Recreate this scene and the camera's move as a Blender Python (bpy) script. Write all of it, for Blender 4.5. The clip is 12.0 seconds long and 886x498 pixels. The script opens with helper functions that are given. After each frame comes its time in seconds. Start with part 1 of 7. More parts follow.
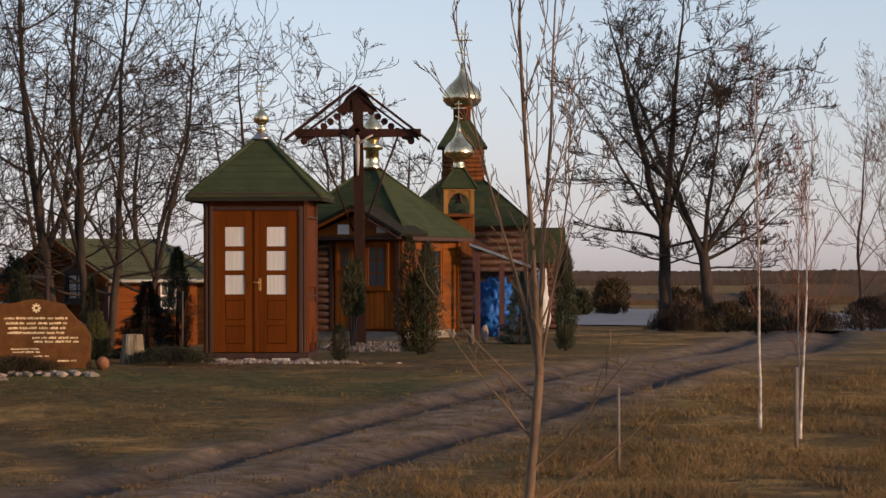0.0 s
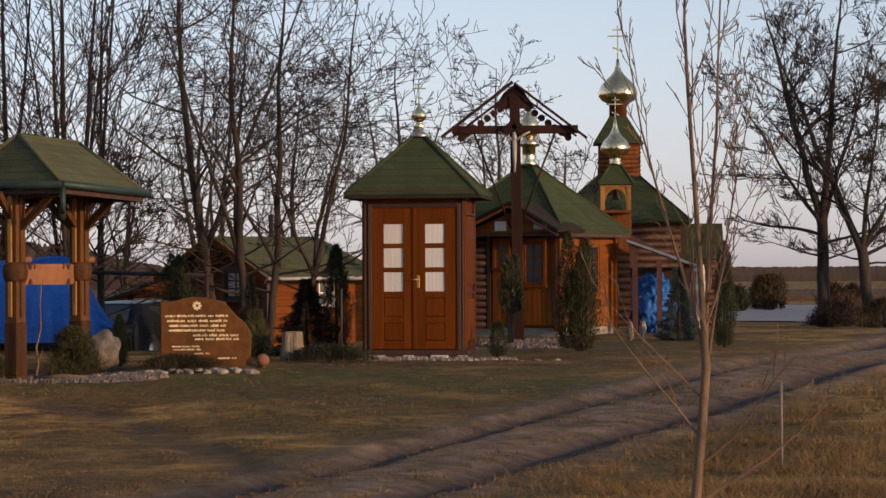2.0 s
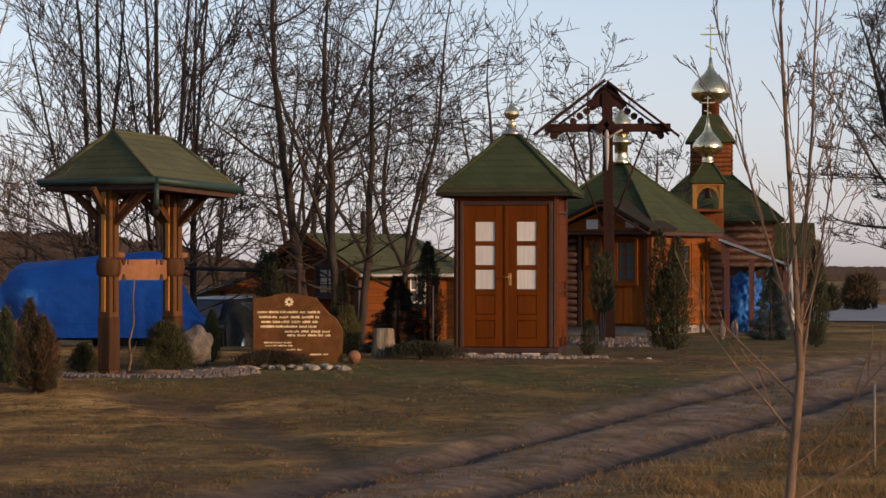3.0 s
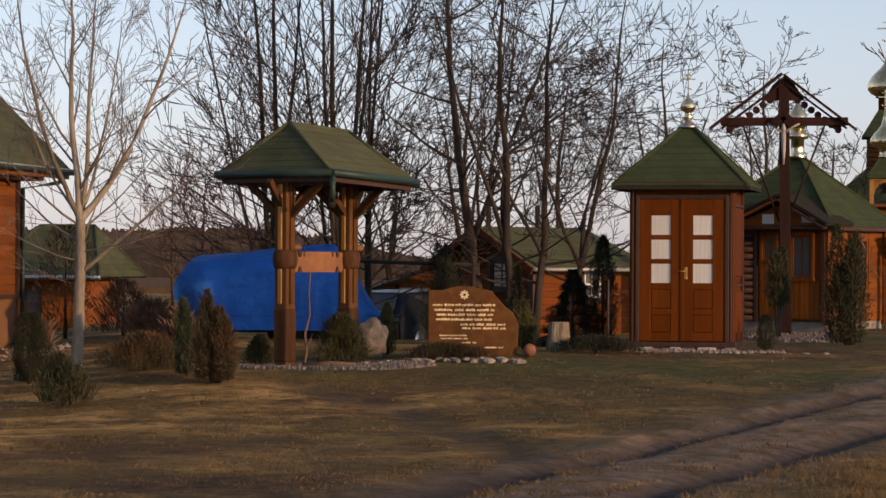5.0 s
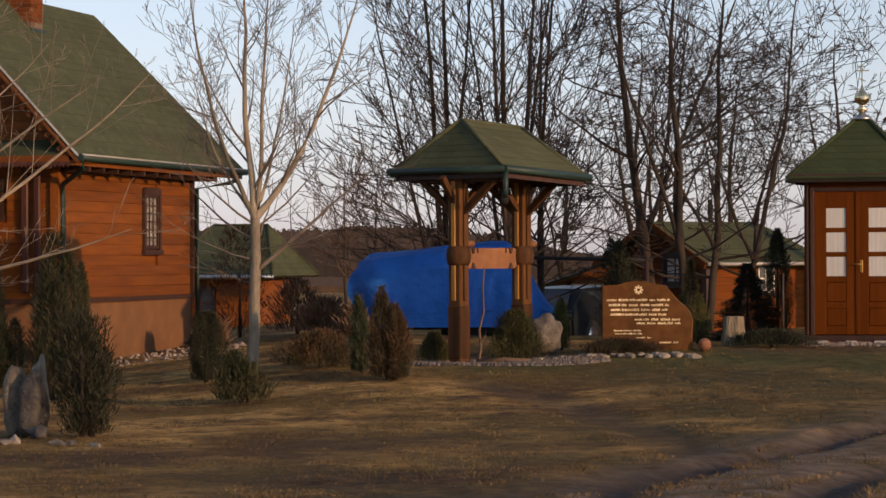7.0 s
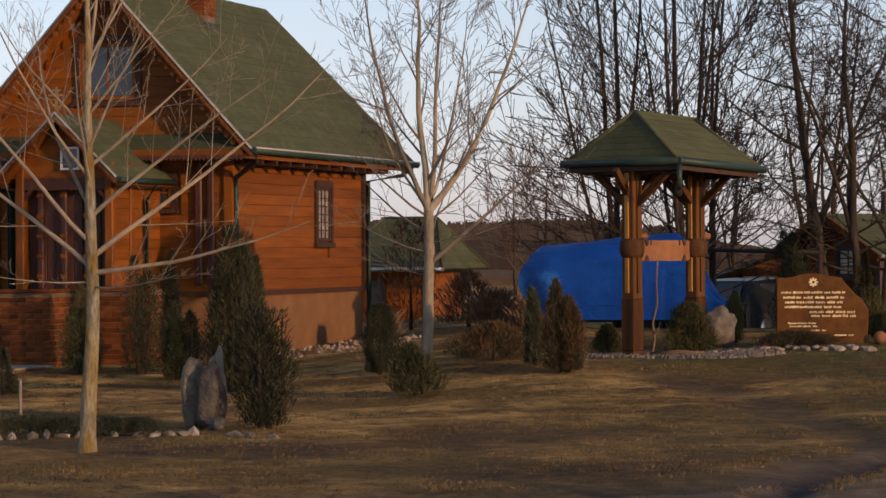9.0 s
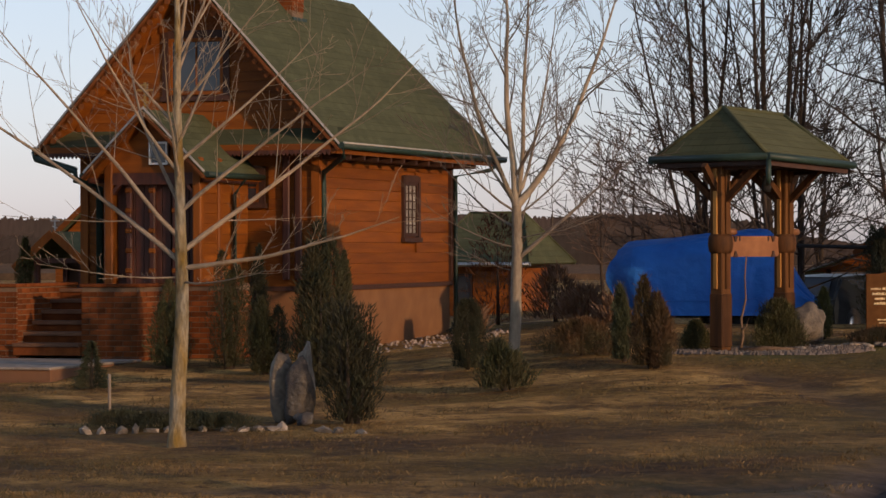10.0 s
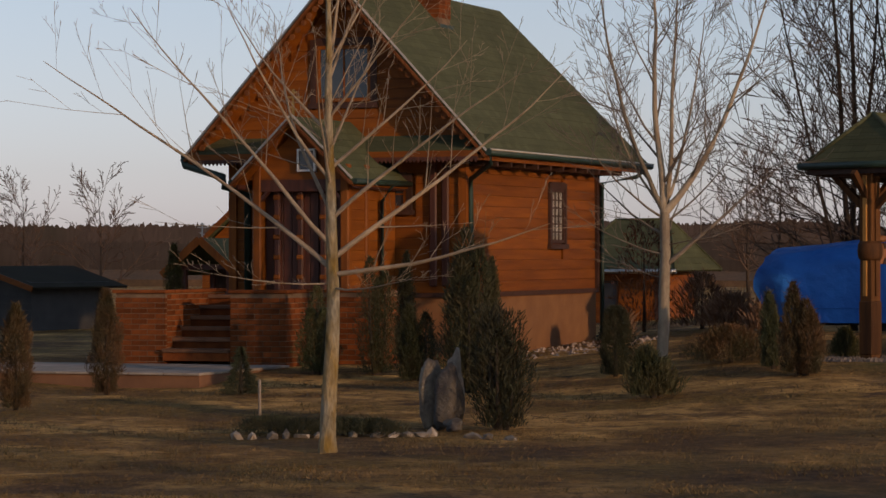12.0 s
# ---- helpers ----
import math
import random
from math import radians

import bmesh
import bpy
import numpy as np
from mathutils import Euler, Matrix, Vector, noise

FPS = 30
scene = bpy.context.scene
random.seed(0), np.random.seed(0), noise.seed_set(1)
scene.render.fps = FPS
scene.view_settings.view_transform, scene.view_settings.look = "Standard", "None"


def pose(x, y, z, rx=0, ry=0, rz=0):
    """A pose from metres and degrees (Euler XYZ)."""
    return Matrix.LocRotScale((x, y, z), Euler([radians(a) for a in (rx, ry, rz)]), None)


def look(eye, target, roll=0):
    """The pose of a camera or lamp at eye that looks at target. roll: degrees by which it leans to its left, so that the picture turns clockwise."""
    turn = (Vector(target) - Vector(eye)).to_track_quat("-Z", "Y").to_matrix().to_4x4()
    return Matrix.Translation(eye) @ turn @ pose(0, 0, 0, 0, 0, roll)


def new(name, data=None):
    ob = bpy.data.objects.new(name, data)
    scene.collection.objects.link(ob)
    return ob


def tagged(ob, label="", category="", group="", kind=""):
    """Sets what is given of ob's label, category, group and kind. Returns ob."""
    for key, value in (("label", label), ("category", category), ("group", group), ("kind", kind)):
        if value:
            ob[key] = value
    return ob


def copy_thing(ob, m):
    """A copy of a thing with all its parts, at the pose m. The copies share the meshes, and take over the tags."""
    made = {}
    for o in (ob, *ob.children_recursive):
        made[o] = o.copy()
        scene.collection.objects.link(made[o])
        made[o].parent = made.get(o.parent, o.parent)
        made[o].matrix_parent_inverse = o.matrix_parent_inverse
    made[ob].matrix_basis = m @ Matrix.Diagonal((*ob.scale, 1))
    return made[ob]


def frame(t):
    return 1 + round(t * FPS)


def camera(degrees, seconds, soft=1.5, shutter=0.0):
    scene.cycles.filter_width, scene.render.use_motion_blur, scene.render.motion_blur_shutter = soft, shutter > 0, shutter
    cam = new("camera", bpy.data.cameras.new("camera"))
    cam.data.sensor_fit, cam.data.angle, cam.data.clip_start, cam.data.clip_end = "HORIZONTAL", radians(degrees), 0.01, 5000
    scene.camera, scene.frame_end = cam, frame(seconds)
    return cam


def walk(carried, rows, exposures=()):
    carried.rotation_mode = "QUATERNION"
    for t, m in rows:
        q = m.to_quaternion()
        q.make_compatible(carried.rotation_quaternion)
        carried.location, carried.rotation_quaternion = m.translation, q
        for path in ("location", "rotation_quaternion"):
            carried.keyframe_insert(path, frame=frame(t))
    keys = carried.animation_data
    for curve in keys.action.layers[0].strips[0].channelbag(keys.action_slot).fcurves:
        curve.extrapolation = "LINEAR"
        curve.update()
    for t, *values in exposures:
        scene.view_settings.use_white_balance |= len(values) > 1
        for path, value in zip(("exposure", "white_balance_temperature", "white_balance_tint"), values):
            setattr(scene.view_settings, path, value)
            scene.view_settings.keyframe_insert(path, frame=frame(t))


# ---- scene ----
cam = camera(17.45, 12.0, soft=1.5)
PATH = [
    (0.0, -0.000, -0.000, 1.835, 90.415, 0.100, -0.008),
    (0.5, -0.003, 0.005, 1.839, 90.410, 0.215, 0.628),
    (1.0, -0.012, 0.012, 1.837, 90.391, 0.074, 1.390),
    (1.5, -0.035, -0.008, 1.838, 90.372, 0.182, 2.158),
    (2.0, -0.061, 0.013, 1.835, 90.361, 0.319, 3.049),
    (2.5, -0.079, 0.020, 1.833, 90.342, 0.093, 3.893),
    (3.0, -0.080, 0.004, 1.837, 90.314, -0.037, 4.842),
    (5.0, -0.152, 0.082, 1.793, 90.233, -0.266, 8.232),
    (5.5, -0.171, 0.079, 1.770, 90.227, -0.131, 9.054),
    (6.0, -0.198, 0.097, 1.772, 90.205, 0.131, 9.933),
    (6.5, -0.205, 0.086, 1.778, 90.186, 0.360, 10.740),
    (7.0, -0.209, 0.094, 1.766, 90.195, 0.308, 11.593),
    (9.0, -0.325, 0.082, 1.762, 90.069, 0.343, 14.854),
    (9.5, -0.334, 0.077, 1.757, 90.021, 0.340, 15.693),
    (10.0, -0.366, 0.107, 1.777, 89.962, 0.229, 16.545),
    (10.5, -0.378, 0.106, 1.777, 89.967, 0.139, 17.286),
    (11.0, -0.408, 0.086, 1.764, 90.017, 0.010, 18.009),
    (11.5, -0.425, 0.073, 1.770, 90.054, 0.089, 18.680),
    (12.0, -0.427, 0.059, 1.775, 90.107, 0.171, 19.365),
]
walk(cam, [(t, pose(x, y, z, rx, ry, rz)) for t, x, y, z, rx, ry, rz in PATH], exposures=[(0.0, 0.0), (5.0, -0.05), (9.0, -0.14), (11.0, -0.34), (11.5, -0.40), (12.0, -0.60)])

# ---- light: low evening sun from behind the camera's right shoulder ----
SUN_EL, SUN_AZ = 9.0, 121.0     # azimuth from +y towards +x
sky_world = bpy.data.worlds.new("evening_sky")
scene.world = sky_world
sky_world.use_nodes = True
wn = sky_world.node_tree
sky = wn.nodes.new("ShaderNodeTexSky")
sky.sky_type, sky.sun_disc = "NISHITA", False
sky.sun_elevation, sky.sun_rotation = radians(SUN_EL), radians(SUN_AZ)
sky.air_density, sky.dust_density, sky.ozone_density = 1.0, 0.5, 2.0
haze = wn.nodes.new("ShaderNodeHueSaturation")      # thin high haze: a paler, slightly lilac sky
haze.inputs["Saturation"].default_value = 0.50
tint = wn.nodes.new("ShaderNodeMix")
tint.data_type, tint.blend_type = "RGBA", "MULTIPLY"
tint.inputs[0].default_value = 1.0
where = wn.nodes.new("ShaderNodeTexCoord")
part_z = wn.nodes.new("ShaderNodeSeparateXYZ")
fade = wn.nodes.new("ShaderNodeValToRGB")
fade.color_ramp.elements[0].position, fade.color_ramp.elements[0].color = 0.0, (0.965, 0.94, 1.22, 1)
fade.color_ramp.elements[1].position, fade.color_ramp.elements[1].color = 0.16, (0.915, 0.965, 1.125, 1)
wn.links.new(where.outputs["Generated"], part_z.inputs[0])
wn.links.new(part_z.outputs[2], fade.inputs[0])
wn.links.new(fade.outputs[0], tint.inputs[7])
wn.links.new(sky.outputs[0], haze.inputs["Color"])
wn.links.new(haze.outputs[0], tint.inputs[6])
wn.links.new(tint.outputs[2], wn.nodes["Background"].inputs[0])
wn.nodes["Background"].inputs[1].default_value = 0.195
sun = new("sun", bpy.data.lights.new("sun", "SUN"))
sun.data.energy, sun.data.angle, sun.data.color = 3.6, radians(0.6), (1.0, 0.60, 0.31)
s_dir = Vector((math.sin(radians(SUN_AZ)) * math.cos(radians(SUN_EL)), math.cos(radians(SUN_AZ)) * math.cos(radians(SUN_EL)), math.sin(radians(SUN_EL))))
sun.matrix_world = look(s_dir * 60, (0, 0, 0))
# ---- materials ----
def mat(name, col, col2, scale=8.0, rough=0.8, bump=0.3, metal=0.0, stretch=(1, 1, 1), fine=60.0, vary=0.12, dist=0.01, spec=0.4, stain=None):
    """Two-scale procedural surface: large patches between two colours, fine grain, and a little change from piece to piece."""
    m = bpy.data.materials.new(name)
    m.use_nodes = True
    n, l = m.node_tree.nodes, m.node_tree.links
    b = n["Principled BSDF"]
    b.inputs["Roughness"].default_value, b.inputs["Metallic"].default_value = rough, metal
    b.inputs["Specular IOR Level"].default_value = spec
    tc = n.new("ShaderNodeTexCoord")
    mp = n.new("ShaderNodeMapping")
    mp.inputs["Scale"].default_value = stretch
    l.new(tc.outputs["Object"], mp.inputs["Vector"])
    big, small = n.new("ShaderNodeTexNoise"), n.new("ShaderNodeTexNoise")
    for t, s, d in ((big, scale, 5), (small, fine, 4)):
        t.inputs["Scale"].default_value, t.inputs["Detail"].default_value = s, d
        l.new(mp.outputs[0], t.inputs["Vector"])
    mix = n.new("ShaderNodeMix")
    mix.data_type = "RGBA"
    mix.inputs[6].default_value, mix.inputs[7].default_value = (*col, 1), (*col2, 1)
    ramp = n.new("ShaderNodeMapRange")
    ramp.inputs[1].default_value, ramp.inputs[2].default_value = 0.35, 0.65
    l.new(big.outputs[0], ramp.inputs[0])
    l.new(ramp.outputs[0], mix.inputs[0])
    hsv = n.new("ShaderNodeHueSaturation")
    info = n.new("ShaderNodeObjectInfo")
    add = n.new("ShaderNodeMath")
    add.operation = "ADD"
    l.new(info.outputs["Random"], add.inputs[0])
    l.new(small.outputs[0], add.inputs[1])
    val = n.new("ShaderNodeMapRange")
    val.inputs[1].default_value, val.inputs[2].default_value = 0.2, 1.8
    val.inputs[3].default_value, val.inputs[4].default_value = 1 - 2 * vary, 1 + 2 * vary
    l.new(add.outputs[0], val.inputs[0])
    l.new(val.outputs[0], hsv.inputs["Value"])
    l.new(mix.outputs[2], hsv.inputs["Color"])
    l.new(hsv.outputs[0], b.inputs["Base Color"])
    if bump:
        bp = n.new("ShaderNodeBump")
        bp.inputs["Strength"].default_value, bp.inputs["Distance"].default_value = bump, dist
        l.new(small.outputs[0], bp.inputs["Height"])
        l.new(bp.outputs[0], b.inputs["Normal"])
    return m


WOOD = mat("orange_stained_timber", (0.205, 0.062, 0.005), (0.145, 0.042, 0.004), 2.5, 0.6, 0.25, spec=0.25, stretch=(0.35, 0.35, 5), fine=25, vary=0.14)
CABINWOOD = mat("reddish_cabin_timber", (0.165, 0.047, 0.006), (0.115, 0.033, 0.005), 2.5, 0.65, 0.25, spec=0.1, stretch=(0.35, 0.35, 5), fine=25, vary=0.14)
WOODV = mat("orange_timber_upright", (0.21, 0.063, 0.005), (0.15, 0.043, 0.004), 2.5, 0.6, 0.25, spec=0.25, stretch=(5, 5, 0.35), fine=25, vary=0.12)
KIOSK = mat("varnished_brown_timber", (0.116, 0.030, 0.003), (0.094, 0.024, 0.002), 2.0, 0.6, 0.2, spec=0.06, stretch=(6, 6, 0.4), fine=22, vary=0.10)
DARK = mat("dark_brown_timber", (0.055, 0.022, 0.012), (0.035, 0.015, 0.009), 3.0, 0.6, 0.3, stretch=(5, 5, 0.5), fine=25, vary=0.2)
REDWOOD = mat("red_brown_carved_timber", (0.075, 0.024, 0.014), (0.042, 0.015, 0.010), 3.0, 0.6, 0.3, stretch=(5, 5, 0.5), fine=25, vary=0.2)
DOORWOOD = mat("red_varnished_door", (0.22, 0.066, 0.009), (0.165, 0.048, 0.008), 2.5, 0.6, 0.25, spec=0.1, stretch=(5, 5, 0.35), fine=25, vary=0.12)
WELLW = mat("sunlit_oiled_timber", (0.40, 0.20, 0.055), (0.26, 0.12, 0.033), 2.0, 0.6, 0.3, spec=0.1, stretch=(6, 6, 0.5), fine=22, vary=0.15)
BELLWOOD = mat("honey_timber", (0.36, 0.19, 0.055), (0.27, 0.13, 0.036), 2.5, 0.7, 0.25, spec=0.1, stretch=(5, 5, 0.4), fine=25, vary=0.12)
BOARD = mat("carved_brown_board", (0.27, 0.115, 0.045), (0.20, 0.08, 0.03), 5, 0.7, 0.3, fine=40)
REDTIMBER = mat("red_brown_log_timber", (0.16, 0.058, 0.018), (0.10, 0.034, 0.012), 3.0, 0.7, 0.3, stretch=(5, 5, 0.5), fine=25, vary=0.18, spec=0.1)
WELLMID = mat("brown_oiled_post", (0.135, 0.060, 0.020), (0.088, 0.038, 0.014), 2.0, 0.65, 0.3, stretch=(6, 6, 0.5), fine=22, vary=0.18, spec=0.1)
WELLDARK = mat("dark_oiled_timber", (0.085, 0.038, 0.014), (0.045, 0.021, 0.010), 2.0, 0.7, 0.3, spec=0.1, stretch=(6, 6, 0.5), fine=22, vary=0.2)
SHINGLE = mat("olive_bitumen_shingle", (0.082, 0.091, 0.050), (0.069, 0.077, 0.042), 1.6, 0.95, 0.5, fine=140, vary=0.05, dist=0.004, spec=0.1)
WELLSHINGLE = mat("brownish_olive_shingle", (0.092, 0.098, 0.054), (0.080, 0.085, 0.046), 1.6, 0.95, 0.5, fine=140, vary=0.05, dist=0.004, spec=0.1)
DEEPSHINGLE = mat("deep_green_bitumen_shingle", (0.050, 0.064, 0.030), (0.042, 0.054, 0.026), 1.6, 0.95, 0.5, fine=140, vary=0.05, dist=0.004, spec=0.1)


def add_tabs(m, w=0.21, h=0.105):
    """Shingle tabs: staggered rows whose tone differs from tab to tab."""
    n, l = m.node_tree.nodes, m.node_tree.links
    b = n["Principled BSDF"]
    old = b.inputs["Base Color"].links[0].from_socket
    tc, sp, ad, cb, br = (n.new("ShaderNode" + k) for k in ("TexCoord", "SeparateXYZ", "Math", "CombineXYZ", "TexBrick"))
    l.new(tc.outputs["Object"], sp.inputs[0])
    l.new(sp.outputs[0], ad.inputs[0])
    l.new(sp.outputs[1], ad.inputs[1])
    l.new(ad.outputs[0], cb.inputs[0])
    l.new(sp.outputs[2], cb.inputs[1])
    l.new(cb.outputs[0], br.inputs["Vector"])
    br.inputs["Color1"].default_value, br.inputs["Color2"].default_value, br.inputs["Mortar"].default_value = (0.88, 0.88, 0.88, 1), (1.10, 1.10, 1.10, 1), (0.74, 0.74, 0.74, 1)
    br.inputs["Scale"].default_value, br.inputs["Mortar Size"].default_value = 1.0, 0.004
    br.inputs["Brick Width"].default_value, br.inputs["Row Height"].default_value = w, h
    mx = n.new("ShaderNodeMix")
    mx.data_type, mx.blend_type = "RGBA", "MULTIPLY"
    mx.inputs[0].default_value = 1.0
    l.new(old, mx.inputs[6])
    l.new(br.outputs[0], mx.inputs[7])
    l.new(mx.outputs[2], b.inputs["Base Color"])


add_tabs(SHINGLE)
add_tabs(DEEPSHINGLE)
add_tabs(WELLSHINGLE)
GOLD = mat("gilded_sheet", (0.86, 0.70, 0.42), (0.72, 0.56, 0.32), 6, 0.17, 0.5, 1.0, fine=14, vary=0.1, dist=0.03)
BRASS = mat("dull_brass", (0.42, 0.26, 0.09), (0.32, 0.19, 0.06), 8, 0.45, 0.1, 0.8, fine=40)
CROSSW = mat("dark_stained_oak", (0.040, 0.015, 0.010), (0.024, 0.010, 0.007), 3.0, 0.7, 0.3, stretch=(5, 5, 0.5), fine=25, vary=0.2, spec=0.15)
ZINC = mat("grey_sheet_metal", (0.45, 0.44, 0.42), (0.36, 0.35, 0.34), 6, 0.4, 0.1, 1.0, fine=30)
PALEZINC = mat("pale_sheet_flashing", (0.50, 0.48, 0.44), (0.40, 0.38, 0.35), 6, 0.5, 0.1, 0.3, fine=30)
GUTTER = mat("dark_green_gutter", (0.022, 0.045, 0.036), (0.016, 0.034, 0.028), 4, 0.5, 0.05, 0.0, fine=50, spec=0.35)
WHITE = mat("white_paint", (0.74, 0.73, 0.70), (0.66, 0.65, 0.62), 5, 0.6, 0.1, fine=40, vary=0.05)
CURTAIN = mat("white_curtain", (0.62, 0.60, 0.55), (0.53, 0.51, 0.47), 3, 0.9, 0.3, stretch=(14, 14, 0.3), fine=10, vary=0.06)
PLASTER = mat("brown_plinth_render", (0.225, 0.108, 0.044), (0.175, 0.080, 0.033), 2.5, 0.9, 0.3, fine=80, vary=0.1)
BRICK = mat("red_brick", (0.170, 0.050, 0.014), (0.100, 0.030, 0.009), 5, 0.9, 0.5, fine=70, vary=0.28, spec=0.1)
MORTAR = mat("brownish_mortar", (0.16, 0.105, 0.065), (0.11, 0.072, 0.046), 6, 0.95, 0.5, fine=90)
CONCRETE = mat("pale_concrete", (0.27, 0.235, 0.20), (0.19, 0.165, 0.14), 4, 0.9, 0.4, fine=60)
PALEBLOCK = mat("whitish_concrete", (0.50, 0.46, 0.40), (0.38, 0.34, 0.29), 5, 0.9, 0.4, fine=50)
GRANITE = mat("brown_granite", (0.150, 0.064, 0.019), (0.108, 0.045, 0.013), 9, 0.65, 0.25, fine=90, vary=0.25, spec=0.12)
LETTER = mat("gilt_letters", (0.92, 0.74, 0.42), (0.85, 0.64, 0.34), 10, 0.5, 0.0, 0.0)
ROCK = mat("grey_fieldstone", (0.19, 0.158, 0.122), (0.085, 0.073, 0.062), 6, 0.9, 0.8, fine=30, vary=0.3, dist=0.02)
PALEROCK = mat("pale_fieldstone", (0.31, 0.255, 0.20), (0.18, 0.145, 0.11), 6, 0.9, 0.6, fine=30, vary=0.25, dist=0.02)
MOTTLED = mat("mottled_fieldstone", (0.19, 0.155, 0.11), (0.045, 0.040, 0.038), 3.2, 0.9, 0.8, fine=24, vary=0.35, dist=0.03)
DARKROCK = mat("dark_slate_boulder", (0.12, 0.105, 0.085), (0.045, 0.042, 0.047), 6, 0.8, 0.8, fine=25, vary=0.3, dist=0.03)
DARKSHINGLE = mat("dark_bitumen_shingle", (0.030, 0.028, 0.020), (0.022, 0.021, 0.016), 1.6, 0.95, 0.5, fine=140, vary=0.05, dist=0.004, spec=0.1)
TARP = mat("blue_tarpaulin", (0.019, 0.130, 0.46), (0.013, 0.094, 0.36), 1.4, 0.55, 0.6, fine=7, vary=0.10, dist=0.05, spec=0.25)
BARK = mat("dark_bark", (0.052, 0.037, 0.027), (0.028, 0.021, 0.016), 3, 0.95, 0.8, stretch=(3, 3, 0.6), fine=18, vary=0.2, dist=0.02)
LIMEBARK = mat("lichen_pale_bark", (0.34, 0.295, 0.21), (0.23, 0.145, 0.030), 4.2, 0.9, 0.9, stretch=(2, 2, 0.8), fine=14, vary=0.45, dist=0.03)
PALEBARK = mat("pale_tan_bark", (0.30, 0.25, 0.18), (0.18, 0.14, 0.10), 2.4, 0.9, 0.6, stretch=(2, 2, 0.8), fine=14, vary=0.3, dist=0.02)
BIRCH = mat("white_birch_bark", (0.62, 0.57, 0.50), (0.30, 0.24, 0.19), 7, 0.75, 0.4, stretch=(0.6, 0.6, 1.6), fine=14, vary=0.35)
TWIG = mat("brown_twigs", (0.15, 0.095, 0.065), (0.10, 0.065, 0.048), 3, 0.9, 0.2, fine=20, vary=0.2)
LIMETWIG = mat("greyish_tan_branches", (0.27, 0.21, 0.145), (0.18, 0.14, 0.10), 3, 0.9, 0.3, fine=20, vary=0.3)
PALETWIG = mat("pale_twigs", (0.215, 0.175, 0.135), (0.15, 0.12, 0.095), 3, 0.9, 0.2, fine=20, vary=0.2)
REDTWIG = mat("red_brown_twigs", (0.19, 0.075, 0.035), (0.13, 0.055, 0.028), 3, 0.9, 0.2, fine=20, vary=0.2)
THUJA = mat("thuja_green", (0.026, 0.034, 0.011), (0.046, 0.042, 0.015), 3.0, 0.8, 0.0, fine=9, vary=0.4)
JUNIPER = mat("dull_olive_juniper", (0.026, 0.031, 0.011), (0.046, 0.038, 0.015), 3.0, 0.85, 0.0, fine=9, vary=0.45)
THUJABROWN = mat("winter_brown_thuja", (0.078, 0.040, 0.015), (0.036, 0.032, 0.012), 3.0, 0.8, 0.0, fine=9, vary=0.4)
EGGTHUJA = mat("blackish_green_thuja", (0.016, 0.021, 0.008), (0.026, 0.024, 0.010), 3.0, 0.85, 0.0, fine=9, vary=0.35)
FIRGREEN = mat("fir_green", (0.026, 0.034, 0.016), (0.044, 0.044, 0.020), 3.0, 0.8, 0.0, fine=9, vary=0.4)
BLUEFIR = mat("blue_fir", (0.05, 0.075, 0.07), (0.035, 0.055, 0.05), 3.0, 0.8, 0.0, fine=9, vary=0.4)
PINE = mat("yellow_green_pine", (0.100, 0.092, 0.024), (0.058, 0.056, 0.018), 3.0, 0.8, 0.0, fine=9, vary=0.4)
LEAF = mat("withered_oak_leaves", (0.15, 0.055, 0.022), (0.10, 0.038, 0.017), 3.0, 0.8, 0.0, fine=9, vary=0.3)
STRAW = mat("dry_grass", (0.24, 0.152, 0.058), (0.13, 0.080, 0.030), 0.5, 0.9, 0.0, fine=5, vary=0.25)
DULLGRASS = mat("dull_winter_grass", (0.075, 0.060, 0.022), (0.11, 0.070, 0.030), 0.8, 0.9, 0.0, fine=6, vary=0.35)
SAPLING = mat("sunlit_brown_sapling_bark", (0.205, 0.125, 0.068), (0.12, 0.076, 0.048), 4, 0.85, 0.3, stretch=(2, 2, 0.7), fine=20, vary=0.3)
BROWNTWIG = mat("grey_brown_twigs", (0.17, 0.10, 0.058), (0.12, 0.072, 0.046), 3, 0.9, 0.2, fine=20, vary=0.25)
TERRA = mat("terracotta", (0.27, 0.115, 0.055), (0.21, 0.085, 0.042), 5, 0.8, 0.3, fine=50)
ASPHALT = mat("grey_asphalt", (0.27, 0.26, 0.26), (0.22, 0.21, 0.21), 0.5, 0.9, 0.3, fine=60)
CARPAINT = mat("dark_car_paint", (0.012, 0.016, 0.02), (0.010, 0.013, 0.017), 3, 0.35, 0.0, 0.0, fine=20, spec=0.25)
RUBBER = mat("black_rubber", (0.015, 0.015, 0.016), (0.011, 0.011, 0.012), 5, 0.85, 0.2)
FOREST = mat("far_winter_wood", (0.062, 0.047, 0.041), (0.045, 0.038, 0.032), 0.12, 1.0, 0.0, stretch=(1, 1, 0.10), fine=2.4, vary=0.40, spec=0.0)
REED = mat("reddish_reeds", (0.145, 0.085, 0.045), (0.10, 0.064, 0.036), 0.3, 1.0, 0.0, fine=4, vary=0.3)
GRAVEL = mat("pale_gravel", (0.30, 0.235, 0.19), (0.16, 0.125, 0.10), 5, 0.95, 0.8, fine=22, vary=0.35, dist=0.03)
PLASTIC = mat("crumpled_white_foil", (0.62, 0.60, 0.57), (0.5, 0.48, 0.46), 6, 0.45, 0.6, fine=12, vary=0.15, dist=0.03)
